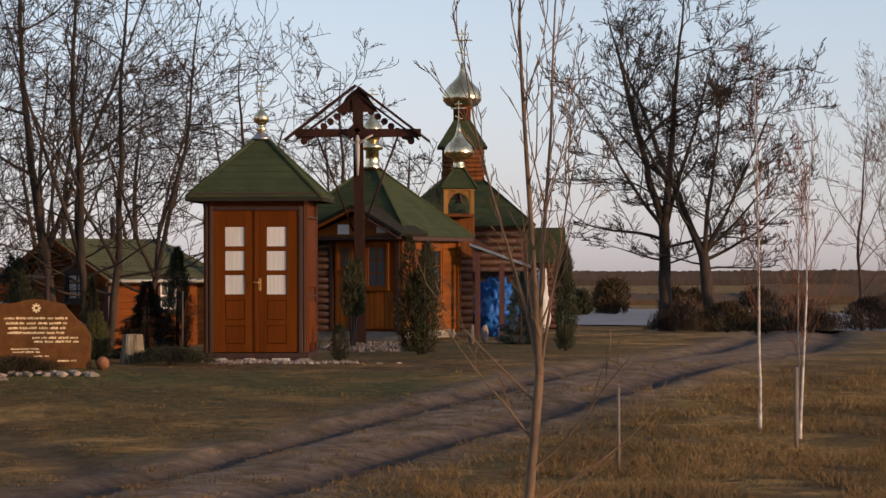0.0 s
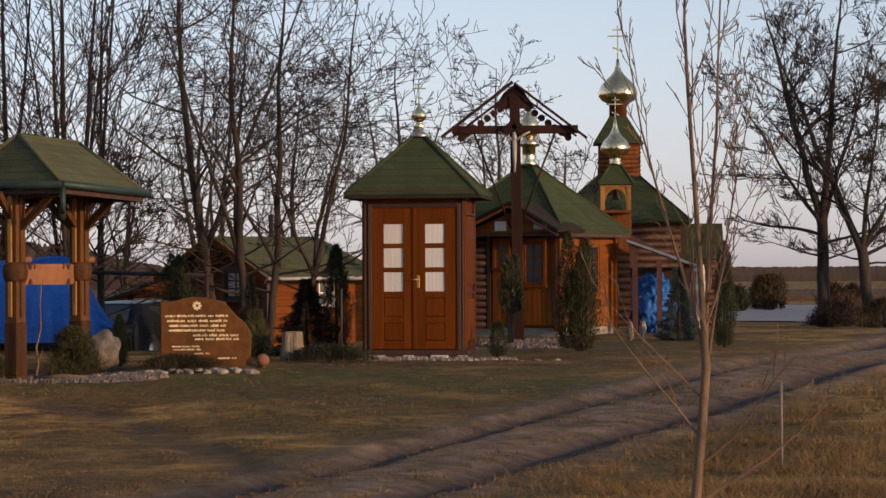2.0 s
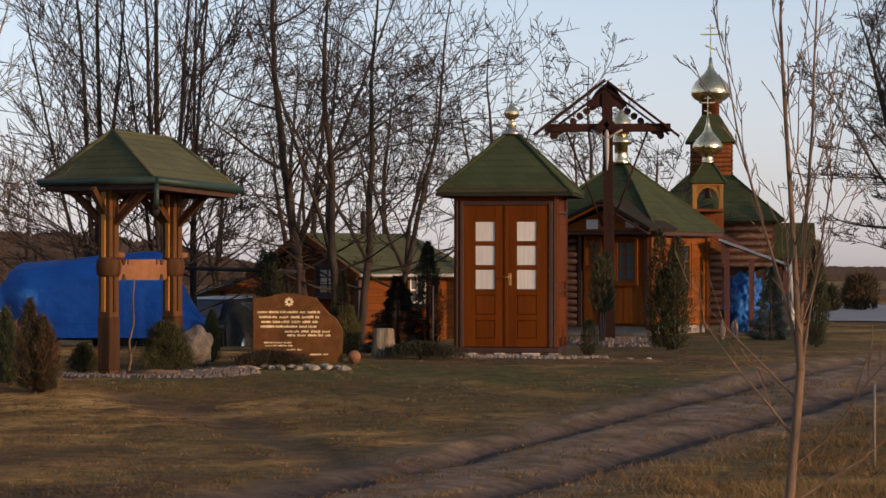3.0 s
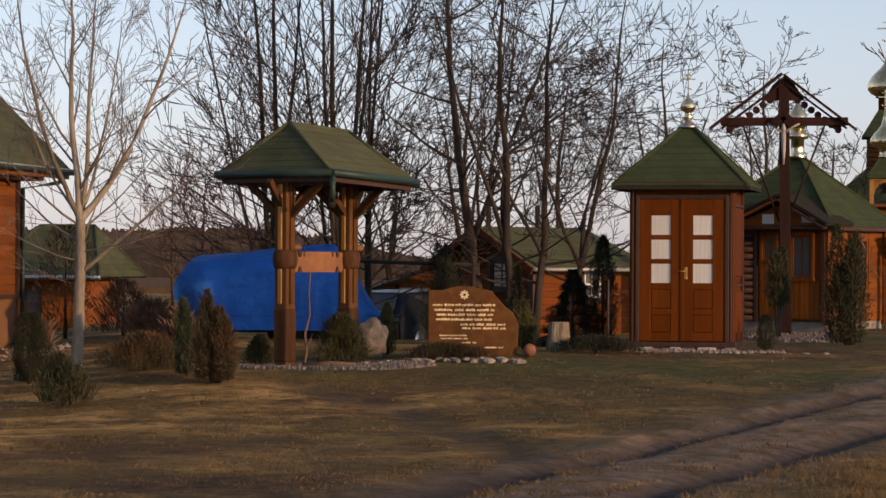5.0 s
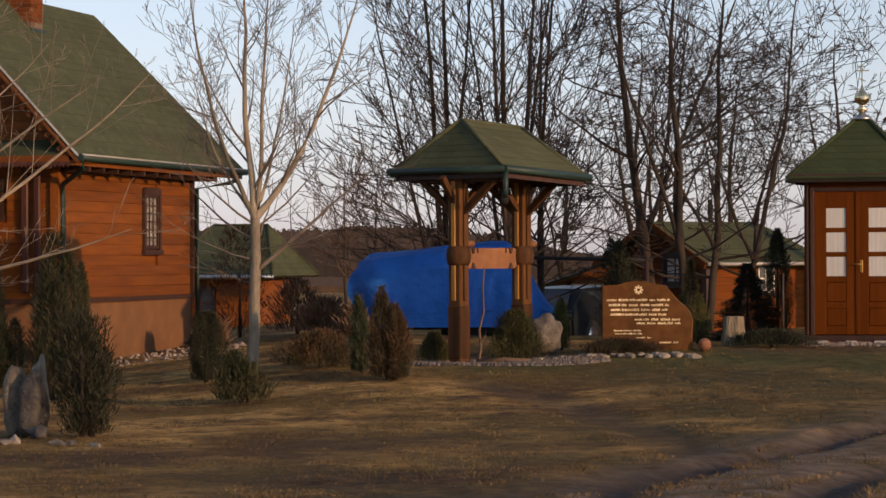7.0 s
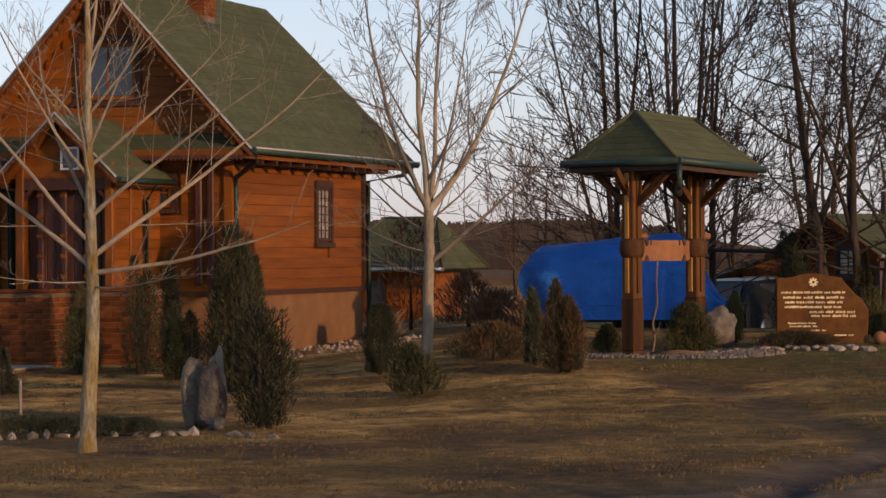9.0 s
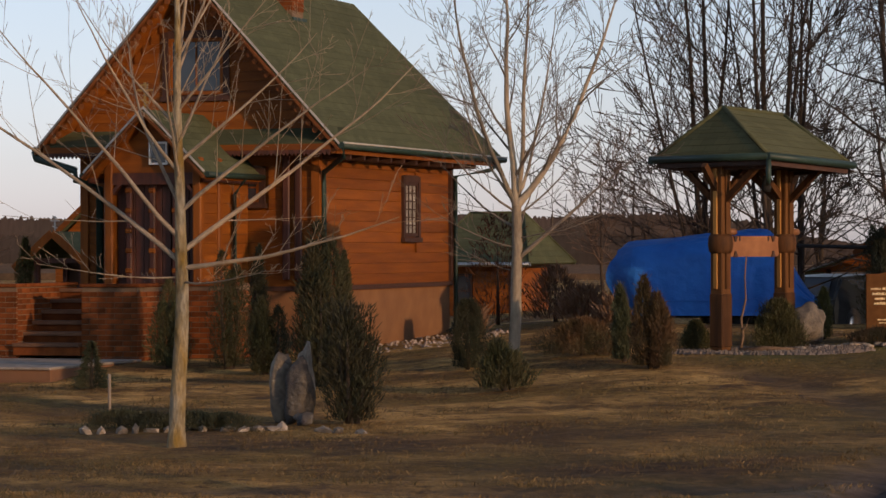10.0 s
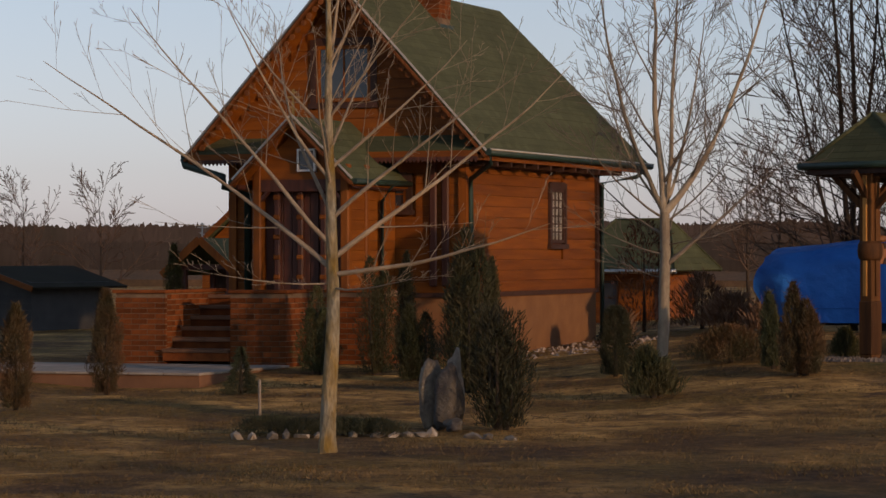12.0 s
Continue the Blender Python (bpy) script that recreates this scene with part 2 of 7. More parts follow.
# darker than the plinth render: part of the landing's shade is in it
LANDEDGE = mat("dull_brown_render", (0.17, 0.085, 0.045), (0.12, 0.060, 0.033), 2.5, 0.95, 0.3, fine=80, vary=0.15)
LACE = mat("leaded_lace_pane", (0.42, 0.40, 0.36), (0.07, 0.07, 0.07), 22, 0.5, 0.2, fine=60, vary=0.2)
STUMPWOOD = mat("weathered_stump", (0.34, 0.28, 0.19), (0.14, 0.11, 0.075), 5, 0.95, 0.9, stretch=(3, 3, 0.4), fine=16, vary=0.4, dist=0.03)
STEPS = mat("brown_clinker_steps", (0.15, 0.075, 0.040), (0.10, 0.050, 0.028), 5, 0.9, 0.4, fine=60, vary=0.2)
GREYHUT = mat("weathered_dark_boards", (0.055, 0.055, 0.055), (0.04, 0.04, 0.042), 3, 0.85, 0.3, fine=30)
FIGURE = mat("grey_cast_metal", (0.46, 0.43, 0.39), (0.34, 0.31, 0.28), 6, 0.6, 0.2, 0.1, fine=30)


def glass(name, tint, rough=0.06):
    m = bpy.data.materials.new(name)
    m.use_nodes = True
    b = m.node_tree.nodes["Principled BSDF"]
    b.inputs["Base Color"].default_value = (*tint, 1)
    b.inputs["Roughness"].default_value = rough
    b.inputs["Specular IOR Level"].default_value = 0.8
    b.inputs["Transmission Weight"].default_value = 0.1
    return m


GLASS = glass("window_glass", (0.03, 0.04, 0.06))
CLEARGLASS = glass("grey_door_glass", (0.10, 0.11, 0.12))
# ---- building helpers ----
def bx(bm, x0, x1, y0, y1, z0, z1, m=None):
    v = [bm.verts.new((x, y, z)) for z in (z0, z1) for x, y in ((x0, y0), (x1, y0), (x1, y1), (x0, y1))]
    for f in ((3, 2, 1, 0), (4, 5, 6, 7), (0, 1, 5, 4), (1, 2, 6, 5), (2, 3, 7, 6), (3, 0, 4, 7)):
        bm.faces.new([v[i] for i in f])
    if m:
        bmesh.ops.transform(bm, matrix=m, verts=v)
    return bm


def box(x0, x1, y0, y1, z0, z1, m=None, bevel=0.0):
    bm = bx(bmesh.new(), x0, x1, y0, y1, z0, z1, m)
    if bevel:
        bmesh.ops.bevel(bm, geom=bm.edges[:], offset=bevel, segments=1, affect="EDGES")
    return bm


def beam(a, b, w, h, bm=None, up=(0, 0, 1)):
    """A squared timber from a to b, w wide and h high."""
    bm = bm or bmesh.new()
    a, b = Vector(a), Vector(b)
    d = (b - a).normalized()
    side = d.cross(Vector(up))
    side = side.normalized() if side.length > 1e-4 else Vector((1, 0, 0))
    top = side.cross(d)
    v = [bm.verts.new(p + side * sx * w / 2 + top * sz * h / 2) for p in (a, b) for sx, sz in ((-1, -1), (1, -1), (1, 1), (-1, 1))]
    for f in ((0, 1, 2, 3), (7, 6, 5, 4), (4, 5, 1, 0), (5, 6, 2, 1), (6, 7, 3, 2), (7, 4, 0, 3)):
        bm.faces.new([v[i] for i in f])
    return bm


def tube(pts, rads, n=8, bm=None, cap=True):
    bm = bm or bmesh.new()
    pts = [Vector(p) for p in pts]
    rings = []
    for i, p in enumerate(pts):
        d = (pts[min(i + 1, len(pts) - 1)] - pts[max(i - 1, 0)]).normalized()
        u = d.cross(Vector((0, 0, 1)) if abs(d.z) < 0.9 else Vector((1, 0, 0))).normalized()
        w = d.cross(u)
        r = rads[i] if isinstance(rads, (list, tuple)) else rads
        rings.append([bm.verts.new(p + (u * math.cos(2 * math.pi * k / n) + w * math.sin(2 * math.pi * k / n)) * r) for k in range(n)])
    for a, b in zip(rings, rings[1:]):
        for k in range(n):
            bm.faces.new((a[k], a[(k + 1) % n], b[(k + 1) % n], b[k])).smooth = True
    if cap:
        bm.faces.new(rings[0][::-1])
        bm.faces.new(rings[-1])
    return bm


def lathe(profile, n=20, bm=None, z0=0.0):
    """Turned body: (radius, height) pairs from the bottom up."""
    bm = bm or bmesh.new()
    rings = [[bm.verts.new((max(r, 1e-4) * math.cos(2 * math.pi * k / n), max(r, 1e-4) * math.sin(2 * math.pi * k / n), z + z0)) for k in range(n)] for r, z in profile]
    for a, b in zip(rings, rings[1:]):
        for k in range(n):
            bm.faces.new((a[k], a[(k + 1) % n], b[(k + 1) % n], b[k])).smooth = True
    bm.faces.new(rings[0][::-1])
    bm.faces.new(rings[-1])
    return bm


def slab(corners, thick, bm=None):
    """A sheet with the given corners as its upper face, thickened downwards along its normal."""
    bm = bm or bmesh.new()
    c = [Vector(p) for p in corners]
    nrm = (c[1] - c[0]).cross(c[2] - c[0]).normalized()
    top = [bm.verts.new(p) for p in c]
    low = [bm.verts.new(p - nrm * thick) for p in c]
    bm.faces.new(top)
    bm.faces.new(low[::-1])
    k = len(c)
    for i in range(k):
        bm.faces.new((top[(i + 1) % k], top[i], low[i], low[(i + 1) % k]))
    return bm


def mesh_of(name, bm, material):
    me = bpy.data.meshes.new(name)
    bmesh.ops.recalc_face_normals(bm, faces=bm.faces[:])
    bm.to_mesh(me)
    bm.free()
    me.materials.append(material)
    return me


def part(name, bm, material, parent, label=""):
    ob = new(name, mesh_of(name, bm, material))
    ob.parent = parent
    return tagged(ob, label) if label else ob


def piece(name, me, parent, loc=(0, 0, 0), rz=0.0, scale=(1, 1, 1)):
    """One more object on a shared mesh."""
    ob = new(name, me)
    ob.parent = parent
    ob.location, ob.rotation_euler, ob.scale = loc, (0, 0, rz), scale
    return ob


def thing(name, x, y, z, rz, label, category, group="", kind=""):
    ob = new(name)
    ob.empty_display_size = 0.2
    ob.matrix_basis = pose(x, y, z, 0, 0, rz)
    return tagged(ob, label, category, group, kind)


def single(name, bm, material, m, label, category, group="", kind=""):
    ob = new(name, mesh_of(name, bm, material))
    ob.matrix_basis = m
    return tagged(ob, label, category, group, kind)


def smooth(a, b, x):
    t = min(max((x - a) / (b - a), 0.0), 1.0)
    return t * t * (3 - 2 * t)


def ground_z(x, y):
    """Height of the ground: level near the road, a low rise under the kiosk and the chapels, less of it towards the house."""
    rise = 0.52 * smooth(25, 41, y) - 0.22 * smooth(56, 75, y) - 0.30 * smooth(75, 130, y)
    rise *= 0.30 + 0.70 * smooth(-14.5, -8.5, x * 40 / max(y, 20))
    rise -= 0.34 * math.exp(-((x + 8.5) / 2.0) ** 2 - ((y - 51.5) / 3.2) ** 2)      # dip where the car stands
    rise += 0.13 * math.exp(-((x + 5.2) / 1.1) ** 2 - ((y - 38.7) / 0.8) ** 2)      # raised bed of the stone
    rise -= 0.08 * math.exp(-((x + 7.4) / 1.2) ** 2 - ((y - 37.2) / 1.0) ** 2)      # trodden ground at the well
    rise -= 0.15 * math.exp(-((x + 17.0) / 2.2) ** 2 - ((y - 34.6) / 1.7) ** 2)      # hollow before the landing
    return rise + 0.035 * noise.noise((x * 0.35, y * 0.35, 0)) + 0.012 * noise.noise((x * 1.7, y * 1.7, 3))


def tri_mesh(name, verts, faces, material, parent=None, m=None):
    me = bpy.data.meshes.new(name)
    me.from_pydata(verts, [], faces)
    me.materials.append(material)
    ob = new(name, me)
    ob.parent = parent
    if m:
        ob.matrix_basis = m
    return ob
# ---- ground, track, road, distance ----
TRACK = [(-3.4, 15.0), (-2.75, 19.5), (-2.42, 22.8), (-1.95, 25.4), (-1.2, 28.1), (-0.35, 30.6), (0.45, 32.7), (1.75, 36.3), (3.4, 41.2), (5.2, 47), (7.2, 58), (9, 74)]
SIDE_RUTS = [[(-6.8, 34.0), (-5.1, 31.0), (-4.2, 29.1), (-3.5, 27.2), (-3.0, 25.2)], [(-15, 19.0), (-10.5, 19.7), (-7.5, 20.2), (-5.2, 20.6), (-3.7, 22.2), (-3.2, 24.2)]]


def track_side(x, y, line=None):
    """Signed distance from a line on the ground, the track's middle if none is given, metres."""
    line = line or TRACK
    best, p = 1e9, Vector((x, y))
    for a, b in zip(line, line[1:]):
        a, b = Vector(a), Vector(b)
        d = b - a
        t = min(max((p - a).dot(d) / d.length_squared, 0), 1)
        w = p - (a + d * t)
        if w.length < abs(best):
            best = math.copysign(w.length, d.x * w.y - d.y * w.x)
    return best


def rut(x, y):
    s = track_side(x, y) + 0.12 * noise.noise((x * 0.5, y * 0.5, 7))
    return math.exp(-((s - 0.76) / 0.20) ** 2) + math.exp(-((s + 0.74) / 0.27) ** 2)


def side_rut(x, y):
    """The older wheel marks that leave the track."""
    w = 0.15 * noise.noise((x * 0.4, y * 0.4, 11))
    return 0.45 * math.exp(-((track_side(x, y, SIDE_RUTS[0]) + w) / 0.34) ** 2) + 0.6 * math.exp(-((track_side(x, y, SIDE_RUTS[1]) + w) / 0.42) ** 2)


def steps(*spans):
    out = []
    for a, b, n in spans:
        out += [a + (b - a) * i / n for i in range(n)]
    return out + [spans[-1][1]]


gx = steps((-900, -60, 8), (-60, -24, 18), (-24, -8, 80), (-8, 6, 130), (6, 12, 20), (12, 60, 24), (60, 900, 8))
gy = steps((-300, 0, 6), (0, 15, 10), (15, 46, 240), (46, 80, 50), (80, 140, 20), (140, 2500, 16))
gv, gt, gp = [], [], []
for y in gy:
    for x in gx:
        near = -16 < x < 12 and 15 < y < 76
        r = min(1.0, rut(x, y) + (side_rut(x, y) if y < 36 else 0.0)) if near else 0.0
        s = abs(track_side(x, y)) if near else 9.0
        berm = 0.035 * math.exp(-((s - 1.15) / 0.16) ** 2) * (0.6 + noise.noise((x * 0.9, y * 0.9, 2))) if near else 0.0
        gv.append((x, y, ground_z(x, y) - 0.085 * r + berm + (0.016 * noise.noise((x * 3.1, y * 3.1, 8)) if near else 0.0)))
        # duller, greener lawn beyond x -5: real green with some tree shade in it
        green_shade = smooth(-8.0, -3.0, x + 2.5 * noise.noise((x * 0.25, y * 0.25, 3))) * (1 - 0.6 * smooth(0.5, 4.0, x))
        q = noise.noise((x * 0.8, y * 0.5, 21))
        turf = smooth(34.2, 35.8, y) * (1 - smooth(37.6, 39.2, y)) * smooth(-8.5, -6.5, x) * (1 - smooth(-0.5, 1.0, x)) if near else 0.0
        litter = max(smooth(37.8, 39.6, y) * (1 - smooth(41.5, 43.0, y)) * smooth(-5.5, -3.8, x) * (1 - smooth(0.0, 1.5, x)), 0.9 * smooth(20.5, 22.0, y) * (1 - smooth(25.5, 28.5, y)) * smooth(-13, -9.5, x) * (1 - smooth(-4.4, -3.4, x))) if near else 0.0
        gp.append((turf * min(1.0, 0.55 + 1.2 * q) if turf else 0.0, litter * min(1.0, max(0.0, 0.45 + 1.6 * q)), 0.0, 1))
        gt.append((min(1.0, r), max(0.0, 1 - max(0.0, s - 0.9) / 0.9), green_shade, 1))
nx = len(gx)
gf = [(j * nx + i, j * nx + i + 1, (j + 1) * nx + i + 1, (j + 1) * nx + i) for j in range(len(gy) - 1) for i in range(nx - 1)]


def ground_material():
    m = bpy.data.materials.new("winter_lawn_and_track")
    m.use_nodes = True
    n, l = m.node_tree.nodes, m.node_tree.links
    b = n["Principled BSDF"]
    b.inputs["Roughness"].default_value, b.inputs["Specular IOR Level"].default_value = 0.95, 0.15
    tc = n.new("ShaderNodeTexCoord")

    def tex(scale, detail=6, rough=0.6):
        t = n.new("ShaderNodeTexNoise")
        t.inputs["Scale"].default_value, t.inputs["Detail"].default_value, t.inputs["Roughness"].default_value = scale, detail, rough
        l.new(tc.outputs["Object"], t.inputs["Vector"])
        return t.outputs[0]

    def span(v, a, c):
        r = n.new("ShaderNodeMapRange")
        r.inputs[1].default_value, r.inputs[2].default_value = a, c
        l.new(v, r.inputs[0])
        return r.outputs[0]

    def mix(f, a, c):
        x = n.new("ShaderNodeMix")
        x.data_type = "RGBA"
        for s, i in ((f, 0), (a, 6), (c, 7)):
            if isinstance(s, tuple):
                x.inputs[i].default_value = (*s, 1)
            else:
                l.new(s, x.inputs[i])
        return x.outputs[2]

    straw = mix(span(tex(1.1), 0.38, 0.62), (0.265, 0.165, 0.064), (0.640, 0.415, 0.170))
    straw = mix(span(tex(0.50, 5, 0.65), 0.46, 0.58), straw, mix(span(tex(3.0), 0.4, 0.6), (0.070, 0.040, 0.018), (0.165, 0.098, 0.042)))
    green = mix(span(tex(9.0), 0.4, 0.6), (0.110, 0.078, 0.024), (0.205, 0.138, 0.048))
    lawn = mix(span(tex(0.28, 4), 0.48, 0.60), straw, green)
    lawn = mix(span(tex(5.0, 4, 0.7), 0.50, 0.66), lawn, (0.095, 0.058, 0.024))
    lawn = mix(span(tex(24.0, 3, 0.7), 0.55, 0.72), lawn, (0.42, 0.275, 0.115))
    lawn = mix(span(tex(40.0, 3, 0.7), 0.55, 0.70), lawn, (0.055, 0.036, 0.018))
    soil = mix(span(tex(3.0, 6, 0.7), 0.38, 0.62), (0.14, 0.100, 0.076), (0.30, 0.225, 0.165))
    warm = n.new("ShaderNodeMix")
    warm.data_type, warm.blend_type = "RGBA", "MULTIPLY"
    warm.inputs[0].default_value = 1.0
    warm.inputs[7].default_value = (1.09, 1.0, 0.80, 1)
    l.new(lawn, warm.inputs[6])
    lawn = mix(span(tex(1.3, 7, 0.74), 0.54, 0.64), warm.outputs[2], (0.088, 0.050, 0.024))
    at = n.new("ShaderNodeVertexColor")
    at.layer_name = "wear_and_shade"
    sep = n.new("ShaderNodeSeparateColor")
    l.new(at.outputs[0], sep.inputs[0])
    # blue channel: green growth, with part of the tree shade in its colour
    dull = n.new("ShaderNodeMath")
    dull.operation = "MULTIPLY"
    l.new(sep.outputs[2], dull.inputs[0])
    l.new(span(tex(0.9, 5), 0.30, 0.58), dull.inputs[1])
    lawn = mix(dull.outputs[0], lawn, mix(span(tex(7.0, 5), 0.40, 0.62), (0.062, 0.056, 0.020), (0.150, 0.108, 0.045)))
    spot = n.new("ShaderNodeVertexColor")
    spot.layer_name = "patch"
    cover = n.new("ShaderNodeSeparateColor")
    l.new(spot.outputs[0], cover.inputs[0])
    lawn = mix(cover.outputs[0], lawn, mix(span(tex(6.0, 5), 0.40, 0.62), (0.060, 0.070, 0.020), (0.135, 0.125, 0.042)))
    lawn = mix(cover.outputs[1], lawn, mix(span(tex(3.5, 6, 0.7), 0.42, 0.60), (0.052, 0.031, 0.018), (0.135, 0.080, 0.040)))
    bare = n.new("ShaderNodeMath")
    bare.operation = "MULTIPLY"
    l.new(sep.outputs[1], bare.inputs[0])
    l.new(span(tex(2.2), 0.30, 0.55), bare.inputs[1])
    c = mix(bare.outputs[0], lawn, soil)
    c = mix(sep.outputs[0], c, mix(span(tex(6.0), 0.35, 0.65), (0.050, 0.039, 0.036), (0.095, 0.072, 0.062)))
    l.new(c, b.inputs["Base Color"])
    bp = n.new("ShaderNodeBump")
    bp.inputs["Strength"].default_value, bp.inputs["Distance"].default_value = 0.9, 0.07
    l.new(tex(16.0, 7, 0.72), bp.inputs["Height"])
    l.new(bp.outputs[0], b.inputs["Normal"])
    return m


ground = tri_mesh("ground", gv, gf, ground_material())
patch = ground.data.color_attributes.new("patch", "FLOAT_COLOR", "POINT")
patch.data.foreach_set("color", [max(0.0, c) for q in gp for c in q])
wear_and_shade = ground.data.color_attributes.new("wear_and_shade", "FLOAT_COLOR", "POINT")
wear_and_shade.data.foreach_set("color", [c for q in gt for c in q])
for p in ground.data.polygons:
    p.use_smooth = True
tagged(ground, "dry brown winter lawn crossed by a rutted dirt track", "ground", kind="structure")


def sheet(name, pts, lift, material, label, category, kind="structure", rows=10):
    """A flat strip between two edges, laid over the ground."""
    verts, faces = [], []
    for i in range(rows + 1):
        for (ax, ay), (bx_, by_) in pts:
            x, y = ax + (bx_ - ax) * i / rows, ay + (by_ - ay) * i / rows
            verts.append((x, y, ground_z(x, y) + lift))
    k = len(pts)
    faces = [(i * k + j, i * k + j + 1, (i + 1) * k + j + 1, (i + 1) * k + j) for i in range(rows) for j in range(k - 1)]
    return tagged(tri_mesh(name, verts, faces, material), label, category, kind=kind)


sheet("road", [((2.0, 80), (3.0, 134)), ((5.0, 79), (7.6, 134)), ((8.6, 72), (14, 128)), ((10, 61), (17, 104)), ((14, 56), (24, 66)), ((40, 48), (60, 52))], 0.03, ASPHALT, "grey asphalt road beyond the trees", "road")


def far_wood(name, y, spans, material, label, seed, step=0.2, jag=0.05, deep=0.5):
    """A far wood: an uneven canopy of small crowns that rises row behind row from the ground."""
    rng = random.Random(seed)
    verts, faces = [], []
    rows = 7
    for x0, x1, h0, h1 in spans:
        k, base = int((x1 - x0) / step), len(verts)
        for i in range(k + 1):
            x = x0 + (x1 - x0) * i / k
            big = 1 + 0.09 * noise.noise((x * 0.06, seed, 0)) + 0.06 * noise.noise((x * 0.35, seed, 2))
            h = (h0 + (h1 - h0) * i / k) * big
            for j in range(rows):
                f = j / (rows - 1)
                z = -2.5 if j == 0 else h * (0.30 + 0.65 * f) * (1 + (rng.gauss(0, jag * 0.4) if j == rows - 1 else 0)) + (h * jag * rng.random() ** 2 * 1.6 if j == rows - 1 else 0)
                verts.append((x + rng.gauss(0, step * 0.15), y + deep * (f - 0.5), z))
        faces += [(base + i * rows + j, base + (i + 1) * rows + j, base + (i + 1) * rows + j + 1, base + i * rows + j + 1) for i in range(k) for j in range(rows - 1)]
    return tagged(tri_mesh(name, verts, faces, material), label, "forest", kind="stuff")


far_wood("far_forest", 330, [(-190, -68, 5.8, 5.5), (-68, -60, 5.5, 4.4), (-60, -54, 4.4, 2.7), (-54, -47, 2.7, 1.9), (-47, 20, 1.8, 1.75), (20, 90, 1.75, 1.8)], FOREST, "dark bare forest on the far hillside", 4)
far_wood("forest_edge", 250, [(-150, -48, 3.2, 2.8), (-48, -41, 2.6, 2.1), (-41, -36, 2.1, 1.4), (-36, -16, 1.4, 1.2)], FOREST, "bare thickets before the far forest", 9)
far_wood("reed_belt", 150, [(-80, -10, 1.0, 0.7), (-10, 16, 0.5, 0.6), (16, 60, 1.1, 1.4)], REED, "reddish dry reeds across the far field", 12, 0.10, 0.03, 2.0)
# ---- roofs, walls ----
def courses(parent, a, b, c, d, rows, material, name="shingle_course", thick=0.006):
    """Shingle courses up a roof face: a-b is the eave, d-c the upper edge; each course overlaps the next."""
    a, b, c, d = (Vector(p) for p in (a, b, c, d))
    nrm = (b - a).cross(d - a).normalized()
    if nrm.z < 0:
        nrm = -nrm
    for i in range(rows):
        t0, t1 = i / rows, min(1.0, (i + 1.12) / rows)
        p, q, r, s = a.lerp(d, t0), b.lerp(c, t0), b.lerp(c, t1), a.lerp(d, t1)
        bm = bmesh.new()
        n = max(1, int((q - p).length / 0.16))
        lo = [p.lerp(q, k / n) for k in range(n + 1)]
        hi = [s.lerp(r, k / n) for k in range(n + 1)]
        rng = random.Random(i * 31 + n)
        low = [bm.verts.new(v + nrm * (thick + rng.uniform(0, 0.003))) for v in lo]
        bot = [bm.verts.new(v + nrm * 0.001) for v in lo]
        up = [bm.verts.new(v + nrm * 0.003) for v in hi]
        for k in range(n):
            bm.faces.new((low[k], low[k + 1], up[k + 1], up[k]))
            bm.faces.new((bot[k], bot[k + 1], low[k + 1], low[k]))
        part(name, bm, material, parent)


def hip_roof(parent, hx, hy, z0, z1, ridge, rows, name="roof", th=0.05, ridge_axis="x", rolls=True, at=(0, 0), cover=None):
    """Hipped roof with eaves at +-hx, +-hy, height z0, and a ridge of that half length at z1."""
    o = Vector((*at, 0))
    e = [o + Vector((-hx, -hy, z0)), o + Vector((hx, -hy, z0)), o + Vector((hx, hy, z0)), o + Vector((-hx, hy, z0))]
    k = Vector((ridge, 0, 0)) if ridge_axis == "x" else Vector((0, ridge, 0))
    lo, hi = o + Vector((0, 0, z1)) - k, o + Vector((0, 0, z1)) + k
    if ridge_axis == "x":
        f = [(e[0], e[1], hi, lo), (e[1], e[2], hi, hi), (e[2], e[3], lo, hi), (e[3], e[0], lo, lo)]
    else:
        f = [(e[0], e[1], lo, lo), (e[1], e[2], hi, lo), (e[2], e[3], hi, hi), (e[3], e[0], lo, hi)]
    bm = bmesh.new()
    for a, b, c, d in f:
        pts = [a, b, c] if (c - d).length < 1e-6 else [a, b, c, d]
        slab(pts, th, bm)
    cover = cover or SHINGLE
    roof = part(name, bm, cover, parent, "green bitumen shingle roof")
    for a, b, c, d in f:
        courses(roof, a, b, c, d, rows, cover)
    if rolls:
        for p, q in ((e[0], lo), (e[1], hi if ridge_axis == "x" else lo), (e[2], hi), (e[3], lo if ridge_axis == "x" else hi), (lo, hi)):
            if (q - p).length > 0.05:
                part("hip_cap", tube([p + Vector((0, 0, 0.012)), q + Vector((0, 0, 0.015))], 0.028, 6), cover, roof)
    return roof


